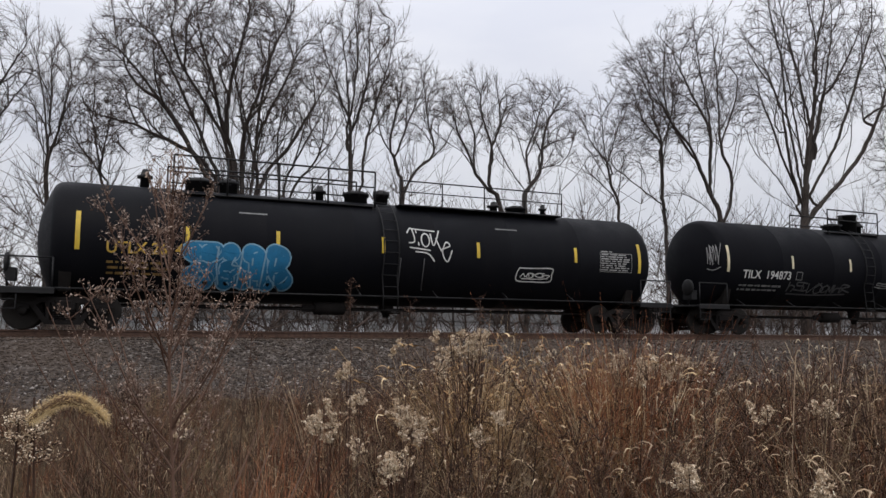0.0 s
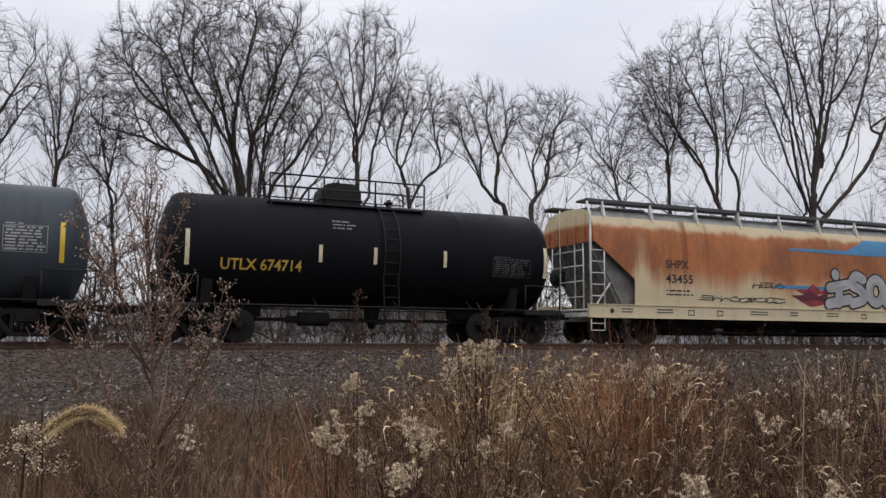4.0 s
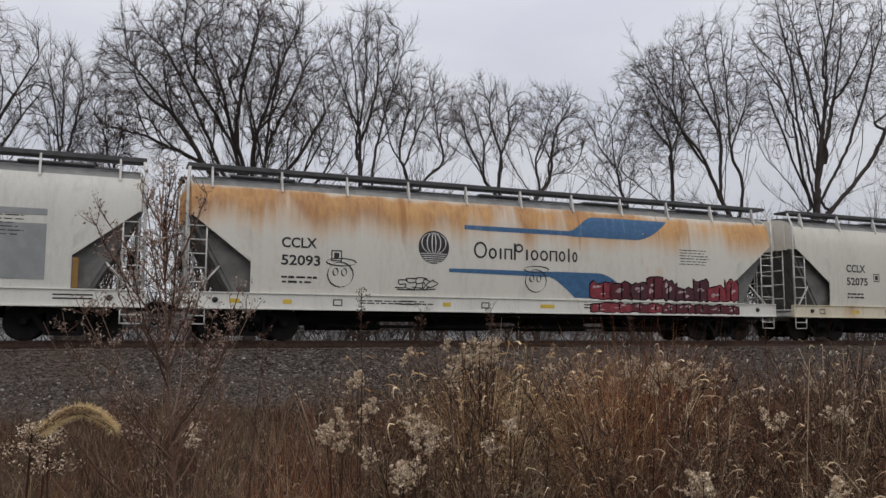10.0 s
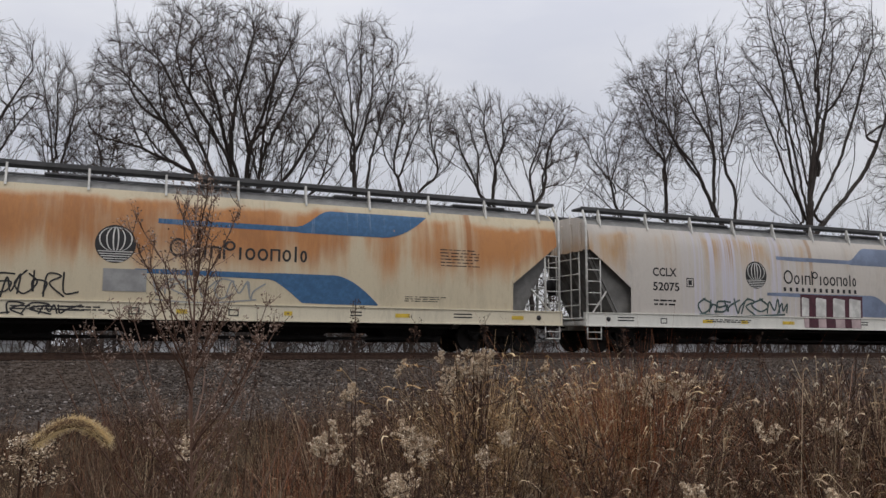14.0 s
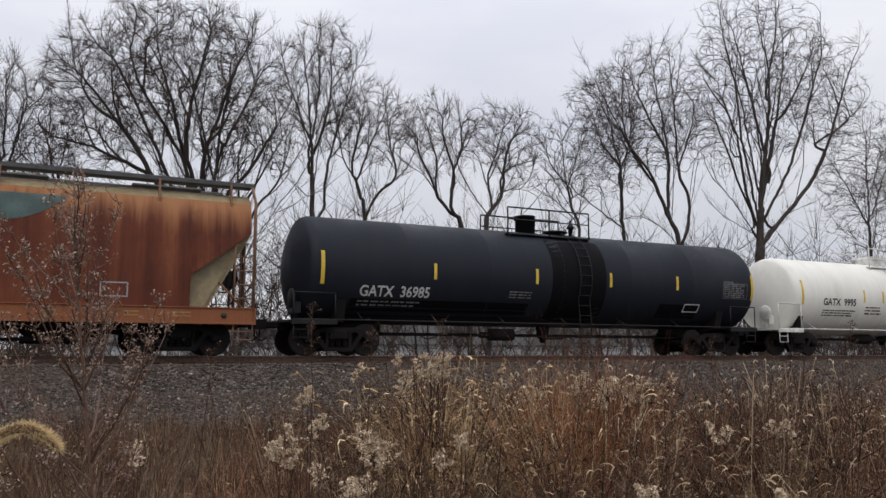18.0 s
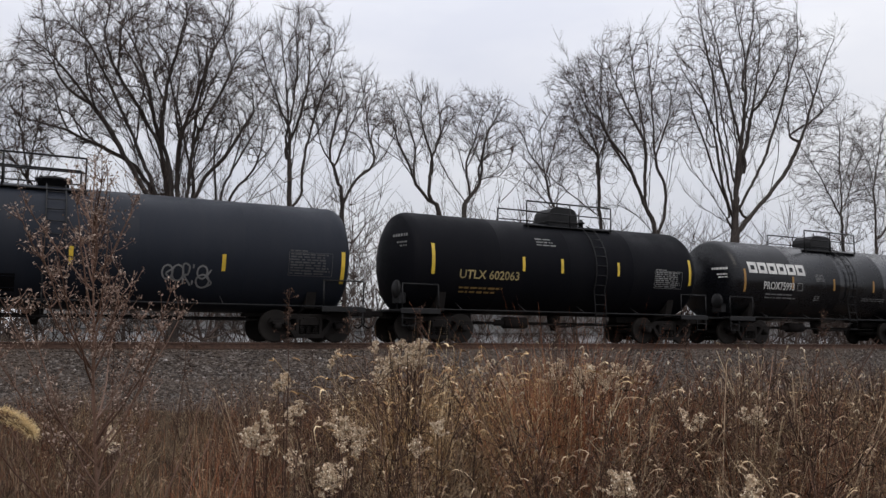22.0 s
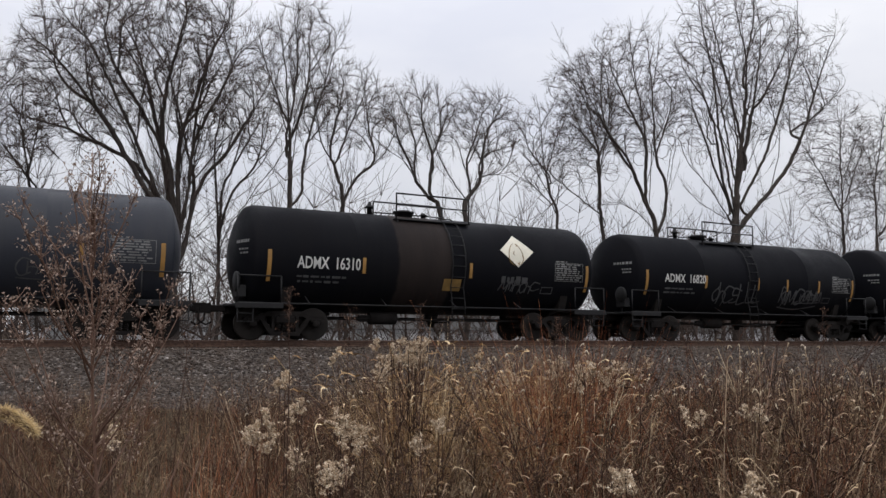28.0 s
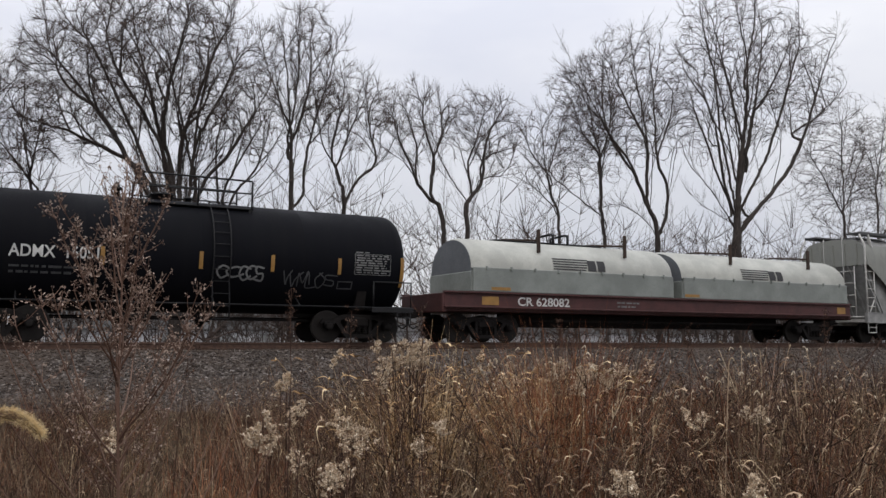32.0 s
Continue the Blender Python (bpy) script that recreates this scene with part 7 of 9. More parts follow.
def limb_line(rng, start, end, bow, segs, wob):
    """A wavering line from start to end that bows upward."""
    t = np.linspace(0, 1, segs + 1)[:, None]
    mid = np.array([start[0] + (end[0] - start[0]) * (0.5 + bow), start[1] + (end[1] - start[1]) * (0.5 + bow), start[2] + (end[2] - start[2]) * (0.5 - bow * 0.5)])
    P = (1 - t) ** 2 * start + 2 * t * (1 - t) * mid + t ** 2 * end
    L = np.linalg.norm(end - start)
    kick = rng.normal(0, wob * L, (segs + 1, 3))
    kick[0] = 0
    return P + np.cumsum(kick, 0) * 0.5


def tube_batch(P, R, sides):
    n, k, _ = P.shape
    d = np.gradient(P, axis=1)
    d /= np.linalg.norm(d, axis=2)[..., None] + 1e-9
    u = np.cross(d, np.array([0.31, 0.87, 0.19]))
    u /= np.linalg.norm(u, axis=2)[..., None] + 1e-9
    w = np.cross(d, u)
    a = np.arange(sides) * 2 * np.pi / sides
    ring = P[:, :, None] + R[:, :, None, None] * (u[:, :, None] * np.cos(a)[:, None] + w[:, :, None] * np.sin(a)[:, None])
    i = (np.arange(n)[:, None, None] * k + np.arange(k - 1)[None, :, None]) * sides
    j = np.arange(sides)
    q = np.stack([i + j, i + (j + 1) % sides, i + sides + (j + 1) % sides, i + sides + j], -1)
    return ring.reshape(-1, 3), q.reshape(-1, 4)


def colonise(rng, P, parent, goals, step, reach, kill):
    """Grow a skeleton towards goal points, step by step; gives nodes and parents."""
    pos = np.zeros((60000, 3))
    par = np.zeros(60000, int)
    kids = np.zeros(60000, int)
    n = len(P)
    pos[:n], par[:n] = P, parent
    gap = np.linalg.norm(goals[:, None] - P[None], axis=2)
    near, dist = gap.argmin(1), gap.min(1)
    alive = np.ones(len(goals), bool)
    for _ in range(60):
        act = np.nonzero(alive & (dist < reach) & (kids[near] < 3))[0]
        if not len(act):
            break
        v = goals[act] - pos[near[act]]
        v /= np.linalg.norm(v, axis=1)[:, None] + 1e-9
        who, back = np.unique(near[act], return_inverse=True)
        d = np.zeros((len(who), 3))
        np.add.at(d, back, v)
        d /= np.linalg.norm(d, axis=1)[:, None] + 1e-9
        along = pos[who] - pos[par[who]]
        along /= np.linalg.norm(along, axis=1)[:, None] + 1e-6
        d = d + along * 1.45 + rng.normal(0, 0.08, d.shape) + np.array([0, 0, 0.14])
        d /= np.linalg.norm(d, axis=1)[:, None] + 1e-9
        m = len(who)
        pos[n:n + m] = pos[who] + d * step
        par[n:n + m] = who
        kids[who] += 1
        gap = np.linalg.norm(goals[:, None] - pos[None, n:n + m], axis=2)
        k = gap.argmin(1)
        g = gap[np.arange(len(goals)), k]
        better = g < dist
        near[better], dist[better] = n + k[better], g[better]
        alive &= dist > kill
        n += m
    return pos[:n], par[:n]


def grow_tree(label, x, y, r0, seed, limbs, crowns, fork=30.0, dense=1.0):
    """limbs: each main stem as a run of (sideways, height) pairs; crowns: round volumes (sideways, height, half width, half height)."""
    rng = np.random.default_rng(seed)
    z0 = float(ground_z(y))
    P, parent = [np.zeros(3)], [0]
    step = 0.28
    for limb in limbs:
        pts = [np.array([limb[k], 0.0, limb[k + 1]]) for k in range(0, len(limb), 2)]
        spread = 0.3 * (abs(pts[-1][0] - pts[0][0]) + 1.0)
        out = rng.uniform(-spread, spread)
        for k, p in enumerate(pts):
            p[1] = out * ((k + 0.5) / len(pts)) ** 1.5
        # set out from the nearest fitting place of what already stands
        have = np.array(P)
        e = pts[0]
        ok = have[:, 2] < np.clip(e[2] - 0.3 * np.abs(have[:, 0] - e[0]) - 0.3, 0.1, fork)
        score = np.linalg.norm(have - e, axis=1) + np.where(ok, 0, 100)
        j = int(score.argmin()) if ok.any() else 0
        line = [have[j]] + pts
        line = [line[0]] + line + [line[-1]]
        curve = []
        for a, b, c, d in zip(line, line[1:], line[2:], line[3:]):
            m = max(2, int(np.linalg.norm(c - b) / step))
            for t in np.arange(m) / m:
                curve.append(0.5 * (2 * b + (c - a) * t + (2 * a - 5 * b + 4 * c - d) * t * t + (3 * b - a - 3 * c + d) * t ** 3))
        curve.append(pts[-1])
        bend = np.cumsum(rng.normal(0, 0.02, (len(curve), 3)), 0) + rng.normal(0, 0.012, (len(curve), 3))
        bend -= np.linspace(0, 1, len(curve))[:, None] * bend[-1] * 0.7
        for k in range(1, len(curve)):
            P.append(curve[k] + bend[k])
            parent.append(j if k == 1 else len(P) - 2)
    # forks: each stem sends up a few lesser ones
    starts = [i for i in range(1, len(P)) if parent[i] != i - 1] + [len(P)]
    if parent[1] == 0 and 1 not in starts:
        starts = [1] + starts
    for a, b in list(zip(starts[:-1], starts[1:])):
        m = b - a
        for f in np.linspace(0.16, 0.92, 9) + rng.uniform(-0.04, 0.04, 9):
            i = a + int(f * (m - 1))
            if P[i][2] < 4.0:
                continue
            d = P[i] - P[i - 1]
            d = d / (np.linalg.norm(d) + 1e-9)
            side = rng.normal(0, 1, 3) * np.array([1, 0.6, 0.3])
            side /= np.linalg.norm(side)
            d = d + side * rng.uniform(0.45, 0.8)
            ln = m * step * rng.uniform(0.16, 0.30) * (1.25 - 0.6 * f)
            j = i
            q = P[i]
            for _ in range(max(3, int(ln / step))):
                d = d / np.linalg.norm(d) + np.array([0, 0, 0.08]) + rng.normal(0, 0.06, 3)
                q = q + d / np.linalg.norm(d) * step
                P.append(q)
                parent.append(j)
                j = len(P) - 1
    goals = []
    for cx, cz, rx, rz in crowns:
        ry = min(2.6, 0.75 * rx)
        n = int(33 * dense * rx * rz * ry) + 60
        v = rng.normal(0, 1, (n, 3))
        v /= np.linalg.norm(v, axis=1)[:, None]
        r = rng.random(n) ** 0.38 * (1 + 0.10 * np.sin(v[:, 0] * 7 + seed) + 0.08 * np.sin(v[:, 2] * 9 + v[:, 0] * 4))
        g = v * r[:, None] * np.array([rx, ry, rz * 1.08]) + np.array([cx, 0, cz - 0.08 * rz])
        goals.append(g[g[:, 2] > 1.5])
    pos, par = colonise(rng, np.array(P), np.array(parent), np.concatenate(goals), step, 3.0, 0.30)
    n = len(pos)
    # thickness: each fork's branches share their parent's wood
    tips = np.ones(n)
    tips[par[1:]] = 0
    for i in range(n - 1, 0, -1):
        tips[par[i]] += tips[i]
    power = math.log(r0 / 0.0070) / math.log(tips[0])
    R = 0.0070 * tips ** power
    heavy = np.full(n, -1)
    for i in range(n - 1, 0, -1):
        p = par[i]
        if heavy[p] < 0 or tips[i] > tips[heavy[p]]:
            heavy[p] = i
    R[0] *= 1.25
    big, fine = [], []
    for i in range(n):
        if i == 0 or heavy[par[i]] != i:
            idx = [] if i == 0 else [par[i]]
            j = i
            while j >= 0:
                idx.append(j)
                j = heavy[j]
            if len(idx) < 2:
                continue
            rad = R[idx].copy()
            if i:
                rad[0] = rad[1]
            (big if rad[0] > 0.042 else fine).append((pos[idx], rad))
    tree = tagged(new("bare_tree"), label, "tree", "bare trees behind the track")
    tree.location = (x, y, z0 - 0.05)
    for k, line in enumerate(big):
        V, F = tubes([line], 8)
        part("trunk" if k == 0 else "limb", fast_mesh("limb", V, F, True), BARK, tree)
    V, F = tubes(fine, 4)
    tagged(part("branchwork", fast_mesh("branchwork", V, F, True), BARK, tree), kind="stuff")
    # fine twigs along everything thin
    thin = np.nonzero((R < 0.03) & (np.arange(n) > 0))[0]
    at = rng.choice(thin, int(len(thin) * 2.7 * min(1.55, 0.4 + dense * 0.55)), p=(1 / R[thin] ** 0.7) / (1 / R[thin] ** 0.7).sum())
    d = pos[at] - pos[par[at]]
    d /= np.linalg.norm(d, axis=1)[:, None] + 1e-9
    d = d + rng.normal(0, 0.42, d.shape) + np.array([0, 0, 0.3])
    d /= np.linalg.norm(d, axis=1)[:, None]
    ln = rng.uniform(0.2, 0.75, (len(at), 1))
    mid = pos[at] + d * ln * 0.5 + rng.normal(0, 0.016, d.shape)
    end = pos[at] + d * ln + np.array([0, 0, 0.1]) * ln + rng.normal(0, 0.02, d.shape)
    V, F = tube_batch(np.stack([pos[at], mid, end], 1), np.tile([0.0056, 0.0047, 0.003], (len(at), 1)), 3)
    tagged(part("crown", fast_mesh("crown", V, F, True), TWIG, tree), kind="stuff")
    return tree


B = "bare grey-brown winter tree with "
grow_tree(B + "many stems fanning from one base", 5.64, 33.5, 0.25, 11,
          [(-0.5, 5.1, -1.5, 6.7, -2.8, 8.8, -4.6, 10.9, -5.5, 11.5), (-0.4, 5.1, -1.0, 6.8, -2.2, 9.3, -3.4, 11.5, -4.1, 12.6), (-0.2, 4.6, -0.5, 7.1, -1.2, 10.7, -2.0, 13.6), (-0.1, 4.6, -0.3, 7.1, -0.8, 9.4, -0.2, 12.8, 0.1, 14.4), (0.1, 4.7, 0.4, 7.4, -0.3, 9.9, -0.9, 12.2), (0.2, 4.2, 0.6, 6.6, 0.6, 8.3, 1.5, 10.7, 2.6, 13.4), (0.3, 4.2, 0.7, 6.7, 1.9, 8.5, 3.3, 11.2), (-0.6, 5.3, -1.7, 7.3, -3.9, 8.4, -5.8, 9.0), (0.0, 4.4, 0.3, 6.7, 0.6, 9.8, 1.3, 13.5), (-0.2, 4.9, -0.8, 8.2, -2.6, 11.2, -3.1, 12.9), (-0.0, 5.1, 0.0, 8.6, 1.0, 12.0, 1.8, 14.4)],
          [(-1.0, 11.7, 4.4, 3.1), (-4.4, 11.4, 2.0, 1.8), (-4.3, 9.3, 2.0, 1.6), (2.3, 10.9, 1.5, 2.3)], 3.0, 2.2)
grow_tree(B + "slanting slim stems", 7.73, 35, 0.09, 13,
          [(-0.1, 4.7, -0.0, 6.8, 1.1, 9.0, 2.1, 11.2), (0.0, 4.7, 1.2, 6.8, 2.2, 8.4, 2.7, 9.5), (-0.1, 4.4, -0.2, 6.8, -0.3, 9.1, 0.0, 10.9), (-0.1, 4.7, 0.4, 6.8, 1.5, 8.3, 1.8, 10.6)],
          [(1.3, 10.2, 1.6, 1.8)], 1.5, 1.0)
grow_tree(B + "an upright slim trunk", 10.5, 34.0, 0.115, 12,
          [(-0.2, 6.7, -0.3, 9.2, -0.5, 11.7, -0.9, 14.2), (-0.3, 8.9, 0.6, 11.9, 0.8, 15.2), (-0.4, 10.3, -1.3, 12.6, -1.7, 14.3), (0.4, 6.9, 0.4, 8.4, 1.4, 12.5, 1.8, 14.5), (-0.3, 9.5, 0.1, 12.6, -0.1, 15.1)],
          [(0.3, 12.5, 1.9, 2.7), (1.2, 10.9, 1.1, 1.5)], 30.0, 2.0)
grow_tree(B + "a limb leaning far out", 13.21, 34.5, 0.10, 14,
          [(-0.2, 6.9, -0.4, 7.7, -0.7, 8.7, -1.2, 9.5, -1.5, 11.1), (-0.1, 7.0, 0.6, 8.2, 1.3, 8.7, 2.1, 9.5, 2.5, 10.3), (-0.6, 8.4, -0.1, 9.9, 0.7, 11.9), (1.4, 8.8, 1.1, 10.1, 0.8, 11.4), (-0.9, 9.1, -0.4, 11.2, -0.2, 12.6)],
          [(0.3, 11.2, 1.9, 1.9), (-1.1, 10.9, 0.9, 1.3)], 30.0, 1.8)
grow_tree(B + "a bent trunk", 18.18, 34.0, 0.115, 15,
          [(-0.4, 6.4, -1.0, 7.3, -1.7, 8.2, -2.2, 9.0, -3.3, 9.6), (-1.0, 7.5, -0.9, 9.1, -0.5, 10.5, -0.7, 12.5), (-1.8, 8.3, -1.9, 9.9, -2.4, 11.5), (-2.1, 8.8, -2.8, 10.1, -3.1, 11.2), (-0.8, 9.0, -1.4, 10.7, -1.5, 12.2)],
          [(-1.7, 10.9, 2.0, 1.8)], 30.0, 1.5)
grow_tree(B + "two crooked forks", 19.16, 34.0, 0.115, 16,
          [(-0.1, 6.4, -0.1, 7.2, -1.2, 8.6, -1.6, 9.6, -1.7, 10.9), (-0.1, 7.2, 0.8, 8.4, 0.9, 9.2, 1.5, 9.9, 2.6, 10.4), (0.2, 7.7, -0.0, 9.3, 0.5, 10.4, 0.9, 12.4), (0.9, 9.0, 1.2, 10.7, 2.2, 12.5), (0.7, 8.4, 1.8, 8.7, 2.8, 8.3)],
          [(0.9, 11.1, 2.1, 1.9)], 30.0, 1.4)
grow_tree(B + "a slim trunk", 25.44, 35, 0.08, 17,
          [(-0.1, 6.5, -0.5, 8.4, -0.8, 10.6, -1.0, 13.0), (-0.4, 7.6, -1.7, 8.6, -3.0, 9.0), (-0.7, 9.7, -0.1, 11.6, 0.3, 12.9), (-0.7, 9.1, -2.1, 10.7, -2.3, 11.9)],
          [(-1.0, 10.7, 1.9, 2.4)], 30.0, 0.9)
grow_tree(B + "a slim crooked trunk", 27.7, 34.0, 0.10, 25,
          [(-0.1, 6.4, -0.4, 8.4, -0.5, 10.4, -1.0, 11.7, -2.0, 15.4), (-0.1, 7.0, -2.2, 8.2, -3.5, 9.0), (-0.5, 10.0, 0.3, 12.3, 0.2, 15.1), (-0.6, 10.6, -1.8, 11.7, -2.3, 12.9)],
          [(-1.2, 12.1, 2.3, 3.4)], 30.0, 1.0)
grow_tree(B + "a tall forked crown", 31.34, 34.0, 0.16, 18,
          [(-0.2, 6.5, -0.9, 8.4, -1.0, 12.0, -1.6, 15.4, -1.8, 17.5), (-0.8, 8.0, -2.2, 10.2, -3.4, 11.2, -5.0, 13.3, -6.8, 15.7), (0.1, 6.6, 0.7, 7.8, 0.7, 9.3, 0.1, 10.6, -0.1, 13.4, -0.6, 17.6), (-0.4, 6.7, -1.7, 7.6, -3.0, 7.9, -4.4, 7.6), (-1.0, 12.3, -2.3, 14.4, -3.1, 16.2), (-2.4, 10.4, -3.9, 12.4, -4.2, 15.3), (0.1, 11.1, 1.2, 13.6, 1.4, 15.3)],
          [(-1.8, 14.3, 3.2, 3.5), (-5.2, 13.2, 1.7, 2.5), (0.4, 13.8, 1.6, 2.5)], 30.0, 0.75)
grow_tree(B + "a broad crown of rising limbs", 37.27, 34.0, 0.28, 19,
          [(0.1, 7.4, 0.1, 9.3, -0.2, 10.8, -0.9, 14.8, -2.2, 18.7, -2.7, 21.4), (0.2, 9.3, 0.4, 10.8, 1.1, 16.1, 0.3, 21.3), (0.4, 9.5, 1.3, 11.6, 2.7, 15.3, 4.1, 21.4), (-0.1, 7.9, -1.1, 9.7, -1.9, 12.3, -3.8, 16.0, -4.5, 18.3), (0.4, 7.1, 1.8, 8.6, 3.8, 10.8, 5.2, 13.8, 6.7, 18.1, 7.9, 20.4), (5.2, 13.5, 7.0, 14.6, 9.4, 16.6), (-0.3, 7.5, -1.9, 8.9, -4.0, 10.4, -4.8, 11.9), (1.1, 16.1, 2.1, 19.5, 2.3, 22.8), (-1.9, 12.3, -1.3, 15.8, -1.5, 18.8), (1.2, 11.2, 0.4, 14.3, -1.1, 20.3), (2.7, 15.3, 4.9, 18.5, 6.3, 21.4), (-0.3, 8.3, -1.7, 10.6, -3.0, 13.1, -4.2, 15.3), (0.6, 8.4, 1.4, 9.9, 2.8, 12.5, 4.2, 16.6, 5.1, 20.1), (-0.0, 8.1, -0.5, 10.0, -1.4, 12.7, -2.2, 16.3, -3.3, 19.2), (0.6, 7.6, 2.3, 8.9, 3.9, 9.6), (-0.3, 7.4, -2.3, 8.2, -3.8, 8.9), (0.2, 9.8, 0.5, 12.5, 0.0, 16.0, -0.9, 18.9)],
          [(1.6, 17.8, 5.4, 4.7), (6.7, 17.0, 2.8, 3.2), (-3.2, 14.5, 2.0, 3.2)], 30.0, 0.5)
grow_tree(B + "thin tangled branches", 49.0, 35, 0.09, 20,
          [(-0.4, 11.0, -0.2, 16.0), (-1.1, 9.4, -3.7, 12.2), (0.1, 10.2, 2.2, 14.0)],
          [(-1.0, 12.1, 3.6, 4.6)], 30.0, 0.42)
grow_tree(B + "thin tangled branches", 53.0, 36, 0.1, 21,
          [(0.5, 11.6, -1.4, 15.4), (0.8, 12.0, 3.1, 17.7), (1.7, 8.8, 7.0, 15.6)],
          [(2.7, 13.2, 5.3, 4.4)], 30.0, 0.3)
grow_tree(B + "twin slim trunks", -1.5, 35, 0.09, 22,
          [(-0.2, 8.0, -1.0, 11.8), (-0.0, 7.6, 0.6, 11.1), (-0.2, 7.8, -0.2, 11.5)],
          [(-0.0, 9.7, 1.5, 2.5)], 30.0, 1.7)
grow_tree(B + "a leaning slim trunk", 0.9, 36, 0.07, 23,
          [(-0.7, 7.6, -1.5, 10.3), (-0.6, 7.5, -0.3, 10.2), (-0.4, 6.6, -2.0, 8.6)],
          [(-1.0, 8.7, 1.4, 2.1)], 30.0, 1.8)
grow_tree(B + "a wide crown", -4.8, 33, 0.22, 24,
          [(0.1, 7.1, 0.3, 12.1), (0.4, 6.9, 2.5, 11.8), (0.6, 6.5, 2.7, 9.9), (-0.4, 7.1, -1.8, 10.7), (0.7, 5.5, 2.3, 8.4), (0.5, 6.1, 1.8, 5.2)],
          [(-0.1, 10.4, 2.9, 2.7)], 30.0, 0.8)


# undergrowth and far things
def thicket(name, label, boxes, seed, count, tall, r, arms=4, lean=0.5):
    rng = np.random.default_rng(seed)
    lines = []
    for _ in range(count):
        x0, x1, y0, y1 = boxes[rng.integers(len(boxes))]
        x, y = rng.uniform(x0, x1), rng.uniform(y0, y1)
        h = rng.uniform(*tall)
        b = np.array([x, y, float(ground_z(y)) - 0.05])
        tip = b + np.array([rng.normal(0, lean) * h, rng.normal(0, 0.6 * lean) * h, h * rng.uniform(0.6, 1.0)])
        P = limb_line(rng, b, tip, 0.1, 5, 0.04)
        lines.append((P, np.linspace(r, r * 0.3, 6)))
        for _ in range(arms):
            k = rng.integers(1, 5)
            q = P[k] + np.array([rng.normal(0, 0.35), rng.normal(0, 0.3), rng.uniform(0.2, 0.6)]) * h * 0.4
            lines.append((limb_line(rng, P[k], q, 0.1, 3, 0.05), np.linspace(r * 0.6, r * 0.25, 4)))
    V, F = tubes(lines, 3)
    return tagged(part(name, fast_mesh(name, V, F, True), TWIG), label, "undergrowth", "", "stuff")


thicket("undergrowth", "leafless grey-brown brush behind the track", [(-14, 60, 27.6, 38)], 31, 2000, (0.3, 1.6), 0.013)
thicket("track_brush", "low tangled brush along the far edge of the ballast", [(-14, 62, 27.4, 30.5)], 35, 1500, (0.3, 1.3), 0.012)
thicket("young_growth", "thin leafless saplings between the trees", [(-14, 60, 30, 38)], 33, 260, (2.5, 6.0), 0.02)
thicket("tall_saplings", "tall thin leafless saplings among the trees", [(-8, 60, 34, 40)], 36, 430, (6.0, 10.5), 0.026, 20, 0.3)
thicket("young_trunks", "slim dark trunks of young trees behind the track", [(-10, 60, 31, 37)], 37, 70, (3.5, 7.0), 0.085, 5, 0.09)
thicket("far_brush", "distant leafless thicket on the horizon", [(-80, 190, 100, 135)], 32, 2600, (2.0, 5.0), 0.09)
n = Nodes("far_concrete_lot")
g = n.noise(0.4, 5)
LOT = n.done(n.ramp(g, (0.45, (0.07, 0.064, 0.06)), (0.56, (0.36, 0.35, 0.34))), 0.9, 0, g, 0.02, 0.1)
tagged(part("far_lot", grid_mesh("far_lot", np.linspace(-60, 140, 12), np.linspace(48, 84, 6), lambda x, y: 0 * x + 0.93), LOT), "pale concrete lot beyond the trees", "lot", "", "structure")
PALE_WALL = plain("pale_shed_cladding", (0.62, 0.63, 0.65), 0.7, 0, 0.2, 0.6)
DULL_WALL = plain("grey_shed_fascia", (0.17, 0.17, 0.17), 0.7, 0, 0.25, 0.5)
for x, long, high in ((-16, 13, 1.05), (16, 15, 1.1), (47, 13, 1.05), (84, 20, 1.1)):
    shed = tagged(new("far_shed"), "long low pale storage shed with a grey fascia beyond the trees", "shed", "storage sheds beyond the trees")
    shed.location = (x, 66, 0.9)
    part("wall", Mesh().box(-long, long, -3, 3, 0, high, 0.05), PALE_WALL, shed)
    part("fascia", Mesh().box(-long - 0.3, long + 0.3, -3.5, 3.5, high, high + 1.7, 0.06), DULL_WALL, shed)
    part("roof", Mesh().prism([(-3.5, high + 1.7), (3.5, high + 1.7), (0, high + 2.0)], -long - 0.3, long + 0.3, "x"), GREY_PAINT, shed)
    k = -long + 1.2
    while k < long - 2.5:
        part("door", Mesh().box(k, k + 1.5, -3.06, -2.98, 0.02, high - 0.25, 0.02), GREY_PATCH, shed)
        k += 3.7


# ---- the weedy field in front ----
def weed_mat(name, *cols, rough=0.85):
    n = Nodes(name)
    stops = [((i / (len(cols) - 1)) ** 0.75, c) for i, c in enumerate(cols)]
    return n.done(n.ramp(n.island(), *stops), rough, 0, None, 0.01, 0.15)


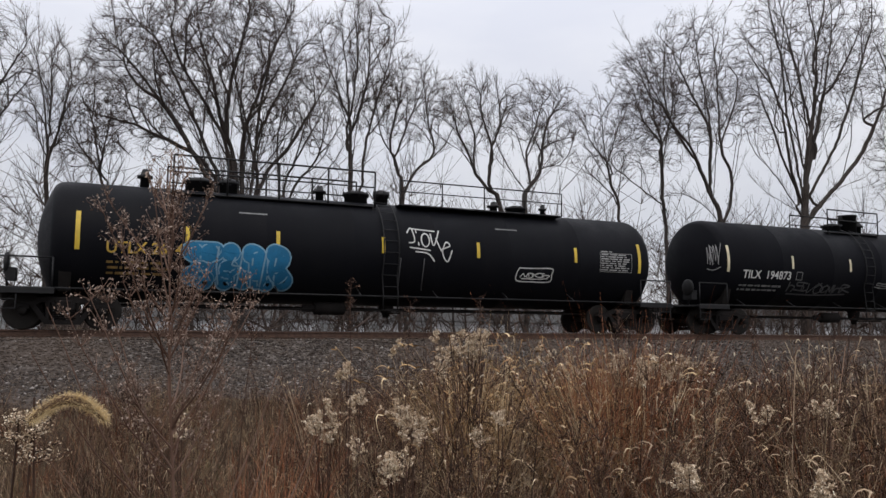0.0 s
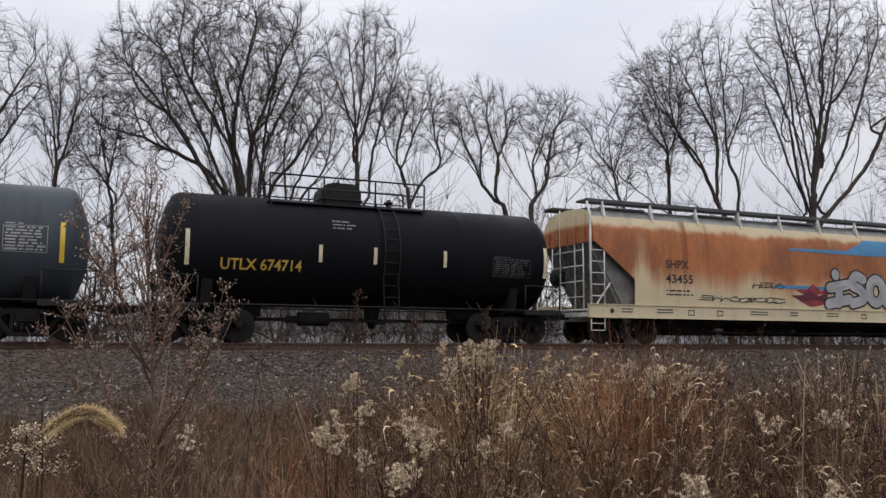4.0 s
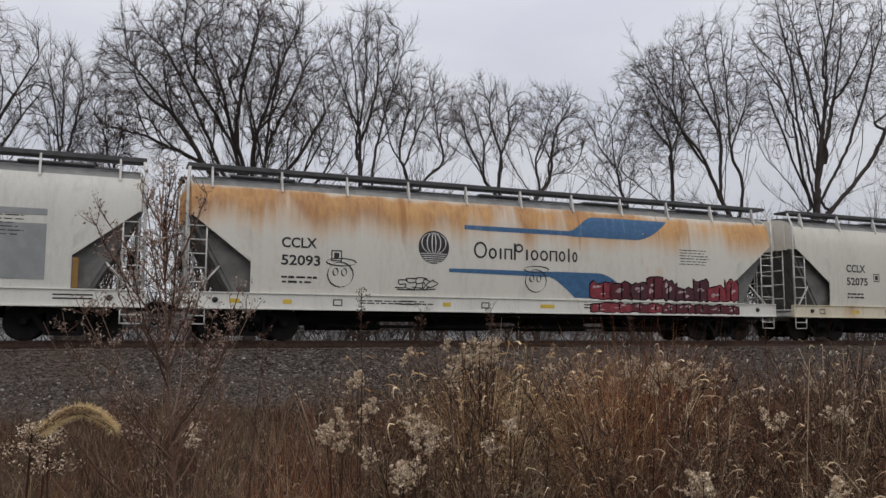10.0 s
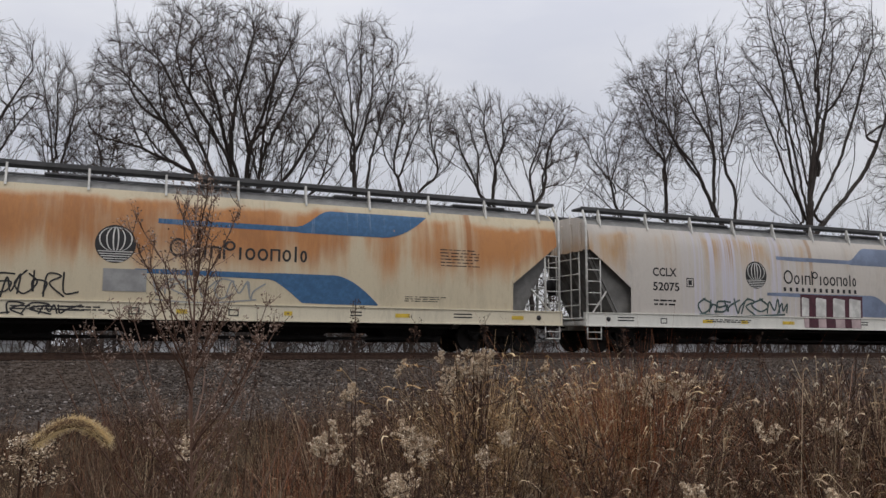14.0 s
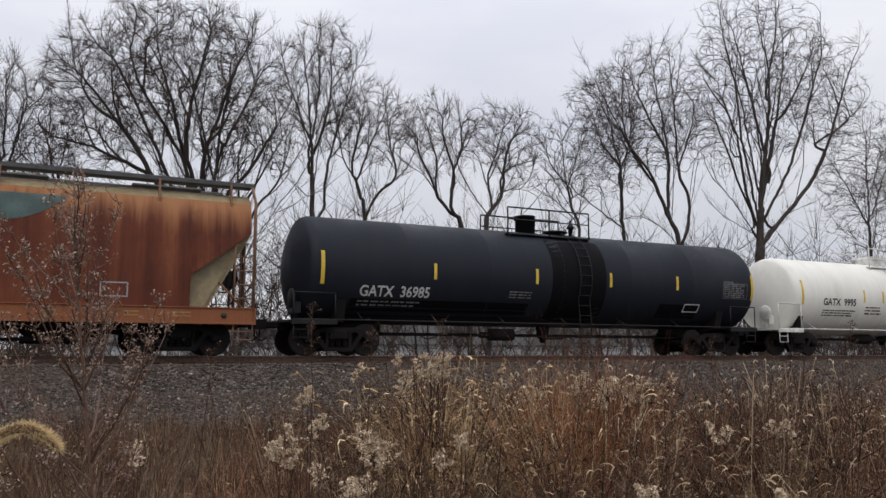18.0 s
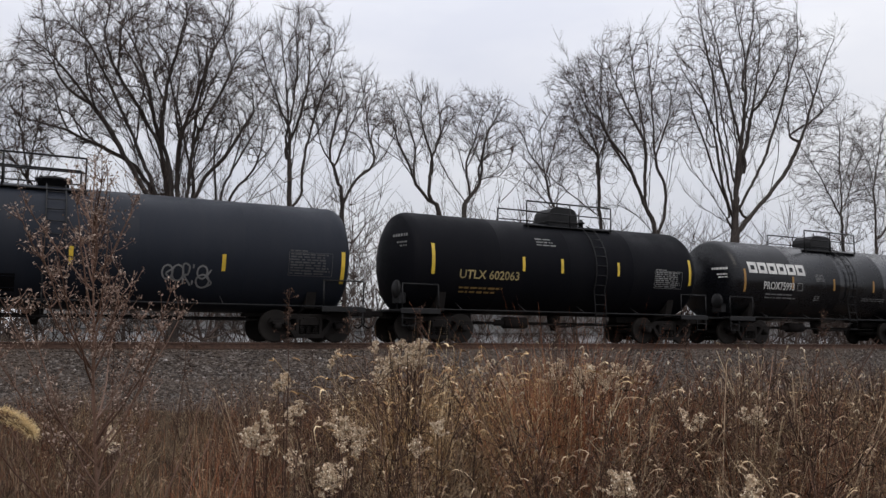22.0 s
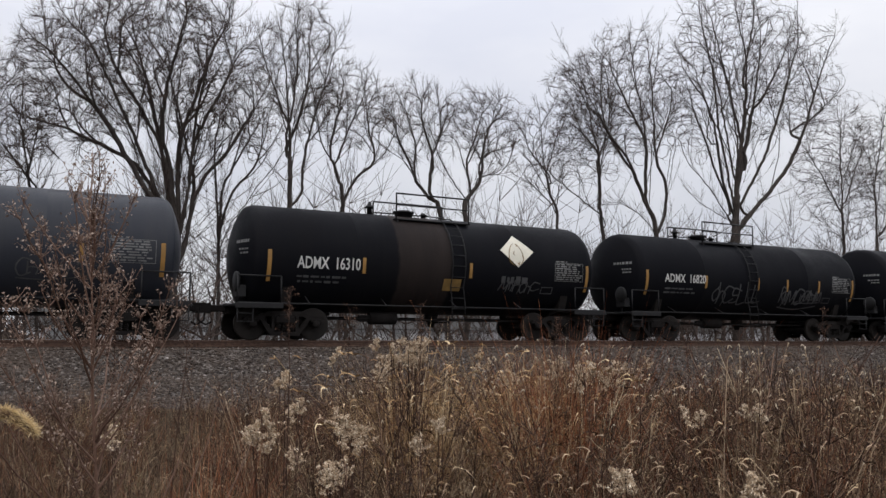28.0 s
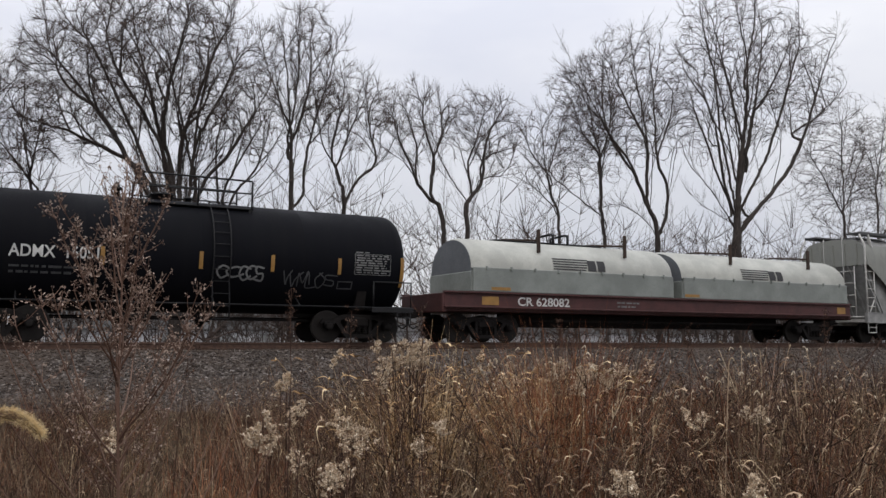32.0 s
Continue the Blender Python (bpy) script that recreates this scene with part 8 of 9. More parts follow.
STRAW = weed_mat("dry_straw", (0.026, 0.0145, 0.0095), (0.062, 0.036, 0.022), (0.14, 0.086, 0.052), (0.52, 0.39, 0.265))
BROWN = weed_mat("brown_weed_stems", (0.018, 0.0100, 0.0072), (0.043, 0.024, 0.017), (0.086, 0.049, 0.035), (0.25, 0.16, 0.11))
RUSSET = weed_mat("russet_grass", (0.07, 0.023, 0.011), (0.15, 0.053, 0.024), (0.32, 0.14, 0.07))
FLUFF = weed_mat("cream_seed_fluff", (0.28, 0.19, 0.12), (0.60, 0.47, 0.33), (0.92, 0.82, 0.66))
GOLDEN = weed_mat("golden_straw", (0.10, 0.06, 0.03), (0.22, 0.14, 0.075), (0.40, 0.28, 0.16), (0.68, 0.54, 0.36))
SEED_STEM = weed_mat("pale_seeded_stems", (0.06, 0.04, 0.025), (0.20, 0.14, 0.085), (0.48, 0.38, 0.25))
SEED = weed_mat("pale_seed_heads", (0.34, 0.26, 0.17), (0.55, 0.46, 0.33), (0.74, 0.66, 0.52))


def ribbon(P, w, face):
    """A blade: two edges along the points, narrowing to the tip; gives quads."""
    k = len(P)
    ww = w * np.linspace(1, 0.12, k)[:, None]
    V = np.concatenate([P - face * ww, P + face * ww])
    i = np.arange(k - 1)
    return V, np.stack([i, i + 1, i + 1 + k, i + k], 1)


def join(pieces):
    V, F, b = [], [], 0
    for v, f in pieces:
        V.append(v)
        F.append(f + b)
        b += len(v)
    return np.concatenate(V), np.concatenate(F)


def arc(rng, base, h, lean, droop, segs):
    a = rng.uniform(0, 6.28)
    d = np.array([math.cos(a), math.sin(a), 0])
    t = np.linspace(0, 1, segs + 1)[:, None]
    P = base + np.array([0, 0, 1.0]) * h * (t - droop * t ** 3) + d * h * lean * t ** 1.7
    return P, d


def bits(rng, centres, size):
    """Small flat flakes, each a quad set at random."""
    n = len(centres)
    a = rng.normal(0, 1, (n, 3))
    a /= np.linalg.norm(a, axis=1)[:, None]
    b = np.cross(a, rng.normal(0, 1, (n, 3)))
    b /= np.linalg.norm(b, axis=1)[:, None] + 1e-9
    s = size * rng.uniform(0.6, 1.4, (n, 1))
    V = np.stack([centres - a * s, centres - b * s * 0.5, centres + a * s, centres + b * s * 0.5], 1).reshape(-1, 3)
    return V, np.arange(4 * n).reshape(n, 4)


def grass_template(seed, blades, tall, width, lean=0.35, droop=0.25):
    rng = np.random.default_rng(seed)
    out = []
    for _ in range(blades):
        base = np.array([rng.normal(0, 0.07), rng.normal(0, 0.07), 0])
        P, d = arc(rng, base, tall * rng.uniform(0.45, 1.0), rng.uniform(0.05, lean), rng.uniform(0, droop), 5)
        out.append(ribbon(P, width * rng.uniform(0.6, 1.3), np.array([-d[1], d[0], 0])))
    return join(out)


def forb_template(seed, tall, branches):
    rng = np.random.default_rng(seed)
    lines, flakes = [], []
    P, _ = arc(rng, np.zeros(3), tall, rng.uniform(0.0, 0.2), 0.0, 6)
    lines.append((P, np.linspace(0.005, 0.0022, 7)))
    for _ in range(branches):
        f = rng.uniform(0.35, 0.97)
        k = int(f * 6)
        p = P[k]
        d = rng.normal(0, 1, 3)
        d[2] = abs(d[2]) + 0.5
        d /= np.linalg.norm(d)
        q = p + d * tall * rng.uniform(0.10, 0.28)
        Q = limb_line(rng, p, q, 0.1, 3, 0.06)
        lines.append((Q, np.linspace(0.0028, 0.0012, 4)))
        c = Q[rng.integers(1, 4, 9)] + rng.normal(0, 0.018, (9, 3))
        flakes.append(bits(rng, c, 0.0065))
    return join([tubes(lines, 3)] + flakes)


def curl_template(seed, tall, leaves):
    """A dead stem hung with small dry curled leaves."""
    rng = np.random.default_rng(seed)
    P, _ = arc(rng, np.zeros(3), tall, rng.uniform(0.05, 0.4), 0.05, 6)
    d = rng.normal(0, 1, 3)
    out = [ribbon(P, 0.0028, np.array([d[0], d[1], 0]) / math.hypot(d[0], d[1]))]
    for _ in range(leaves):
        p = P[rng.integers(2, 7)]
        a = rng.uniform(0, 6.28)
        e = np.array([math.cos(a), math.sin(a), 0])
        t = np.linspace(0, 1, 5)[:, None]
        ln = rng.uniform(0.04, 0.12)
        Q = p + e * ln * t + np.array([0, 0, 1]) * ln * (rng.uniform(0.3, 1.0) * t - rng.uniform(0.8, 1.9) * t ** 2)
        out.append(ribbon(Q, rng.uniform(0.003, 0.0065), np.cross(e, [0, 0, 1.0]) * 0.8 + np.array([0, 0, 0.6])))
    return join(out)


def foxtail_template(seed, tall):
    """Thin stems that end in small nodding bristly heads."""
    rng = np.random.default_rng(seed)
    stems, heads = [], []
    for _ in range(3):
        base = np.array([rng.normal(0, 0.05), rng.normal(0, 0.05), 0])
        P, d = arc(rng, base, tall * rng.uniform(0.8, 1.05), rng.uniform(0.05, 0.2), 0.0, 6)
        stems.append((P, np.linspace(0.0025, 0.0016, 7)))
        t = np.linspace(0, 1, 6)[:, None]
        H = P[-1] + d * 0.03 * t + np.array([0, 0, 1]) * (0.030 * np.sin(t * 2.4) - 0.014 * t)
        heads.append((H, 0.0026 * np.sin(np.linspace(0.35, 2.9, 6)) + 0.001))
    return tubes(stems, 3), tubes(heads, 5)


def scatter(template, xs, ys, zs, scale, turn, tilt=None):
    V, F = template
    c, s = np.cos(turn)[:, None], np.sin(turn)[:, None]
    X = (V[None, :, 0] * c - V[None, :, 1] * s) * scale[:, None]
    Y = (V[None, :, 0] * s + V[None, :, 1] * c) * scale[:, None]
    Z = V[None, :, 2] * scale[:, None]
    if tilt is not None:
        X = X + Z * tilt[:, :1]
        Y = Y + Z * tilt[:, 1:]
    W = np.stack([X + xs[:, None], Y + ys[:, None], Z + zs[:, None]], -1).reshape(-1, 3)
    G = (F[None] + len(V) * np.arange(len(xs))[:, None, None]).reshape(-1, F.shape[1])
    return W, G


def field(rng, count, near, far, az=(-9, 59), power=1.0):
    """Random places in the wedge of field, by bearing and distance."""
    a = np.radians(rng.uniform(*az, count))
    d = near + (far - near) * rng.random(count) ** power
    return np.sin(a) * d, np.cos(a) * d, a, d


def tallness(a):
    """How high the growth stands by bearing: lower at the open side, taller further round."""
    deg = np.degrees(a)
    return 0.62 + 0.42 * np.clip((deg - 12) / 9, 0, 1) + 0.16 * np.clip((deg - 30) / 10, 0, 1) + 0.10 * np.sin(deg * 0.55) + 0.07 * np.sin(deg * 1.7 + 1)


def plant(name, label, mat, templates, seed, count, near, far, size, az=(-9, 59), power=0.8, cap=13.6, sparse=0.62):
    rng = np.random.default_rng(seed)
    x, y, a, d = field(rng, count, near, far, az, power)
    keep = y < cap + 0.8 * np.sin(x * 0.8) + 0.9 * (np.degrees(a) > 18) + 1.2 * (np.degrees(a) > 33)
    keep &= (np.degrees(a) > 16) | (rng.random(count) < sparse)
    x, y, a, dist = x[keep], y[keep], a[keep], d[keep]
    which = rng.integers(0, len(templates), len(x))
    out = []
    for k, t in enumerate(templates):
        s = which == k
        if s.any():
            sc = size * rng.uniform(0.7, 1.2, s.sum()) * tallness(a[s]) * np.clip(0.42 + 0.095 * dist[s], 0.7, 1.05)
            out.append(scatter(t, x[s], y[s], ground_z(y[s]) + lumps(x[s], y[s]) - 0.05, sc, rng.uniform(0, 6.28, s.sum()), rng.normal(0, 0.27, (s.sum(), 2))))
    V, F = join(out)
    return tagged(part(name, fast_mesh(name, V, F), mat), label, "weeds", "", "stuff")


grasses = [grass_template(s, 16, 1.0, 0.004) for s in range(5)]
thin = [grass_template(s + 20, 14, 1.1, 0.0022, 0.15, 0.05) for s in range(4)]
fallen = [grass_template(s + 40, 14, 0.8, 0.004, 1.1, 0.8) for s in range(4)]
forbs = [forb_template(s + 60, 1.1, 14) for s in range(5)]
curls = [curl_template(s + 200, 1.0, 9) for s in range(6)]
stems = [grass_template(s + 120, 12, 1.1, 0.0024, 0.28, 0.05) for s in range(5)]
tangle = [grass_template(s + 150, 16, 0.95, 0.003, 0.75, 0.45) for s in range(5)]
stalks = [grass_template(s + 90, 3, 1.25, 0.0026, 1.3, 0.35) for s in range(5)]
plant("dry_grass", "tangled dry straw-coloured grass", STRAW, grasses + fallen + tangle + tangle + fallen, 1, 3600, 3.4, 13.5, 0.85)
plant("dry_stems", "thin upright tan weed stems", STRAW, stems, 11, 420, 4.0, 13.5, 1.0)
plant("brown_weeds", "brown dead weed stems with small seed bits", BROWN, forbs, 2, 1100, 3.8, 13.5, 0.92)
plant("curled_weeds", "dead weeds hung with dry curled leaves", STRAW, curls, 14, 2200, 3.6, 12.5, 0.9)
plant("pale_curled_weeds", "pale dead weeds hung with dry curled leaves", GOLDEN, curls, 15, 380, 4.2, 12.0, 0.92, (8, 59))
plant("seeded_weeds", "weeds with pale seed specks", SEED_STEM, forbs, 16, 330, 4.0, 11.5, 0.85, (2, 59))
plant("brown_grass", "matted brown dead grass", BROWN, fallen + fallen + tangle + tangle, 3, 5600, 3.4, 13.8, 0.78)
plant("russet_grass", "thin upright russet grass stems", RUSSET, thin + tangle, 4, 1000, 4.5, 12.5, 1.02)
GREEN = weed_mat("low_green_grass", (0.02, 0.035, 0.008), (0.05, 0.075, 0.02), (0.09, 0.11, 0.035))
plant("green_grass", "low green grass at the foot of the weeds", GREEN, grasses, 12, 420, 6.5, 9.5, 0.34)
GOLDEN_B = weed_mat("bright_golden_straw", (0.15, 0.085, 0.04), (0.33, 0.20, 0.095), (0.55, 0.38, 0.20), (0.80, 0.65, 0.42))
plant("golden_grass", "bright golden dry grass standing in a patch", GOLDEN_B, thin + tangle + tangle + curls, 6, 560, 6.2, 8.6, 1.14, (24.0, 36.0))
plant("golden_tufts", "scattered golden dry grass tufts", GOLDEN, thin + fallen + tangle, 7, 240, 4.2, 11.5, 0.9, (-6, 59))
RUSSET_B = weed_mat("orange_russet_grass", (0.13, 0.042, 0.02), (0.26, 0.095, 0.045), (0.46, 0.22, 0.12))
plant("russet_clump", "russet upright grass clumps", RUSSET_B, thin + tangle, 8, 120, 4.0, 5.2, 1.6, (10.8, 13.2))
plant("russet_patch", "russet upright grass patch", RUSSET_B, thin, 9, 190, 6.5, 8.5, 1.15, (32.8, 38.5))
plant("near_straws", "pale straws leaning close by", GOLDEN, stalks, 21, 60, 2.6, 4.4, 1.15, (-6, 15), sparse=1.0)
plant("field_grass", "dry brown grass of the open field", BROWN, fallen + tangle, 22, 2600, 3.0, 22.0, 0.8, (60, 350), sparse=1.0)
plant("leaning_straws", "long pale straws leaning across the weeds", GOLDEN, stalks, 10, 230, 4.0, 8.5, 0.95, (-6, 59))
fx = [foxtail_template(s + 80, 1.15) for s in range(4)]
for mat, k, nm, lb in ((STRAW, 0, "foxtail_stems", "thin foxtail grass stems"), (SEED, 1, "foxtail_heads", "small pale nodding foxtail heads")):
    plant(nm, lb, mat, [f[k] for f in fx], 5, 180, 5.6, 11.0, 0.95, (14, 59))


def goldenrod(x, y, h, seed, plumes=4, wide=0.1, flake=0.0062):
    """A dead goldenrod clump: brown stems, each topped by a compact fluffy cream plume."""
    rng = np.random.default_rng(seed)
    stems, fl = [], []
    z0 = float(ground_z(y)) - 0.05
    for j in range(plumes):
        a = rng.uniform(0, 6.28)
        tip = np.array([math.cos(a) * wide * rng.uniform(0.2, 1), math.sin(a) * wide * 0.7, (h - z0) * (1 if j == 0 else rng.uniform(0.9, 1.0))])
        P = limb_line(rng, np.array([rng.normal(0, 0.03), rng.normal(0, 0.03), 0]), tip, 0.05, 6, 0.008)
        stems.append((P, np.linspace(0.005, 0.0025, 7)))
        bend = rng.normal(0, 1, 2)
        for _ in range(13):
            f = rng.uniform(0.0, 1.0)
            p = P[-1] - (P[-1] - P[-2]) / np.linalg.norm(P[-1] - P[-2]) * f * 0.11
            d = np.array([rng.normal(0, 1) + bend[0] * 0.6, rng.normal(0, 1) + bend[1] * 0.6, rng.uniform(0.2, 1.0)])
            q = p + d / np.linalg.norm(d) * rng.uniform(0.02, 0.065) * (0.5 + f)
            Q = limb_line(rng, p, q, 0.1, 3, 0.04)
            stems.append((Q, np.linspace(0.002, 0.001, 4)))
            c = Q[rng.integers(1, 4, 44)] + rng.normal(0, 0.0054, (44, 3))
            fl.append(bits(rng, c, flake))
    plantob = tagged(new("goldenrod"), "dead goldenrod clump with fluffy cream seed plumes", "weed", "goldenrod clumps in the field")
    plantob.location = (x, y, z0)
    V, F = tubes(stems, 4)
    tagged(part("stalk", fast_mesh("stalk", V, F, True), BROWN, plantob), kind="stuff")
    V, F = join(fl)
    tagged(part("plume", fast_mesh("plume", V, F), FLUFF, plantob), kind="stuff")
    return plantob


def polar(az, d):
    return d * math.sin(radians(az)), d * math.cos(radians(az))


CLUMPS = ((25.2, 7.0, 1.58, 18, 0.28), (23.6, 6.8, 1.36, 4, 0.1), (26.2, 7.1, 1.47, 6, 0.12), (16.8, 6.2, 1.31, 4, 0.09), (17.6, 6.0, 1.14, 3, 0.08), (15.5, 5.2, 1.08, 5, 0.09),
          (16.0, 5.6, 1.12, 2, 0.05), (21.3, 4.8, 1.14, 5, 0.1), (20.8, 4.5, 0.94, 5, 0.1), (22.2, 5.0, 1.07, 2, 0.05), (27.6, 5.6, 1.06, 2, 0.04), (26.3, 5.2, 0.96, 2, 0.05),
          (35.0, 8.0, 1.38, 5, 0.16), (38.6, 7.6, 1.39, 12, 0.24), (39.7, 7.7, 1.33, 5, 0.15), (37.6, 7.4, 1.28, 5, 0.15), (41.6, 8.4, 1.39, 2, 0.06), (18.0, 4.6, 0.95, 1, 0.02),
          (40.3, 4.2, 0.94, 3, 0.08), (48.8, 4.1, 0.97, 3, 0.08), (-2.9, 2.2, 1.425, 3, 0.04), (30.7, 8.4, 1.45, 3, 0.12), (48.3, 6.4, 1.12, 3, 0.1), (44.8, 6.0, 1.10, 2, 0.08),
          (20.7, 8.5, 1.44, 3, 0.1), (32.8, 8.2, 1.34, 5, 0.18), (6.0, 4.6, 1.13, 1, 0.03))
for seed, (az, d, h, k, wide) in enumerate(CLUMPS):
    goldenrod(*polar(az, d), h, seed + 1, k, wide, 0.0066 if d > 4 else 0.003)

def seed_stalk(az, d, h, seed):
    """A dark upright stalk with a narrow tuft of seed at its head."""
    rng = np.random.default_rng(seed)
    x, y = polar(az, d)
    z0 = float(ground_z(y)) - 0.05
    stalk = tagged(new("seed_stalk"), "dead upright weed stalk with a narrow brown seed tuft", "weed", "seed stalks in the field")
    stalk.location = (x, y, z0)
    P = limb_line(rng, np.zeros(3), np.array([rng.normal(0, 0.05), rng.normal(0, 0.05), h - z0]), 0.03, 8, 0.006)
    lines, fl = [(P, np.linspace(0.005, 0.0018, 9))], []
    for _ in range(22):
        f = rng.uniform(0.84, 1.0) * 8
        k = min(7, int(f))
        p = P[k] + (P[k + 1] - P[k]) * (f - k)
        q = p + np.array([rng.normal(0, 0.022), rng.normal(0, 0.022), rng.uniform(0.01, 0.05)])
        lines.append((np.linspace(p, q, 9), np.linspace(0.0014, 0.0008, 9)))
        fl.append(bits(rng, q + rng.normal(0, 0.008, (12, 3)), 0.006))
    V, F = tubes(lines, 4)
    part("stem", fast_mesh("stem", V, F, True), BROWN, stalk)
    V, F = join(fl)
    tagged(part("seed_tuft", fast_mesh("seed_tuft", V, F), BROWN, stalk), kind="stuff")


for k, (az, d, h) in enumerate(((17.3, 5.0, 1.9), (20.8, 5.5, 1.77), (26.2, 6.0, 1.76), (44.4, 7.0, 1.72), (52.9, 7.2, 1.80), (9.4, 5.2, 1.62), (6.6, 5.0, 1.55), (36.2, 7.2, 1.74))):
    seed_stalk(az, d, h, 300 + k)

SWAYING = []


def tall_weed():
    """The tall branching weed that stands close to the viewer and sways."""
    rng = np.random.default_rng(77)
    lines, twigs, fl = [], [], []
    H = 2.02
    t = np.linspace(0, 1, 13)[:, None]
    P = t * np.array([0.015, 0, H]) + np.cumsum(rng.normal(0, 0.003, (13, 3)), 0)
    lines.append((P, np.linspace(0.0085, 0.0016, 13)))
    for k in range(40):
        f = 0.50 + 0.48 * rng.random() ** 0.8
        i = min(11, int(f * 12))
        p = P[i] + (P[i + 1] - P[i]) * (f * 12 - i)
        a = rng.uniform(0, 6.28)
        ln = rng.uniform(0.5, 1.0) * (0.62 - 0.44 * (f - 0.5) / 0.48)
        lean = rng.uniform(0.4, 0.8)
        d = np.array([math.cos(a) * lean, math.sin(a) * lean, 0.9])
        Q = limb_line(rng, p, p + d * ln, 0.12, 6, 0.02)
        lines.append((Q, np.linspace(0.003, 0.0012, 7)))
        for _ in range(max(8, int(ln * 60))):
            j = rng.integers(2, 7)
            e = np.array([rng.normal(0, 0.6), rng.normal(0, 0.6), 1.0])
            q = Q[j] + e / np.linalg.norm(e) * rng.uniform(0.02, 0.075)
            T = limb_line(rng, Q[j], q, 0.1, 2, 0.04)
            twigs.append((T, np.linspace(0.0012, 0.0007, 3)))
            c = T[rng.integers(1, 3, 9)] + rng.normal(0, 0.0055, (9, 3))
            fl.append(bits(rng, c, 0.0042))
    for k, a in enumerate((3.3, 2.9, 3.7, 0.2, -0.3, 2.6, 0.6)):
        p = P[4 + k % 3]
        q = p + np.array([math.cos(a) * (0.30 + 0.05 * k % 0.2), math.sin(a) * 0.2, 0.45 + 0.04 * k])
        lines.append((limb_line(rng, p, q, 0.1, 6, 0.015), np.linspace(0.0034, 0.0012, 7)))
    weed = tagged(new("tall_weed"), "tall dead branching weed with brown seed tufts, close by", "weed")
    V, F = tubes(lines[:1], 7)
    TALL = weed_mat("pinkish_brown_stalk", (0.08, 0.045, 0.032), (0.15, 0.09, 0.066), (0.24, 0.16, 0.125))
    part("stem", fast_mesh("stem", V, F, True), TALL, weed)
    V, F = tubes(lines[1:], 5)
    tagged(part("branch", fast_mesh("branch", V, F, True), TALL, weed), kind="stuff")
    V, F = tubes(twigs, 3)
    tagged(part("twig", fast_mesh("twig", V, F, True), TALL, weed), kind="stuff")
    V, F = join(fl)
    tagged(part("seed_tuft", fast_mesh("seed_tuft", V, F), weed_mat("pinkish_seed_tufts", (0.15, 0.10, 0.078), (0.28, 0.205, 0.165), (0.44, 0.35, 0.29)), weed), kind="stuff")
    x, y = polar(4.5, 2.4)
    x += 0.14
    weed.location = (x, y, 0)
    # the wind leans it to and fro: (seconds, degrees)
    gusts = ((0, 0.9), (1, -0.1), (2, -1.3), (3, 0.3), (3.5, -0.6), (6, -2.7), (7, 0.5), (8, 1.0), (9, 2.7), (10, -0.5), (11, -1.1), (12, -1.2), (13, 0.9), (14, 2.7), (17, -1.3), (18, -3.1), (19, -4.7),
             (20, 0.9), (21, 0.7), (22, 0.3), (23, 2.5), (24, 2.4), (25, 1.3), (28, 0.1), (29, -1.4), (30, -1.3), (31, -6.4), (32, 2.5))
    SWAYING.append((weed, pose(x, y, 0), [(t, a - 4.8) for t, a in gusts]))


tall_weed()


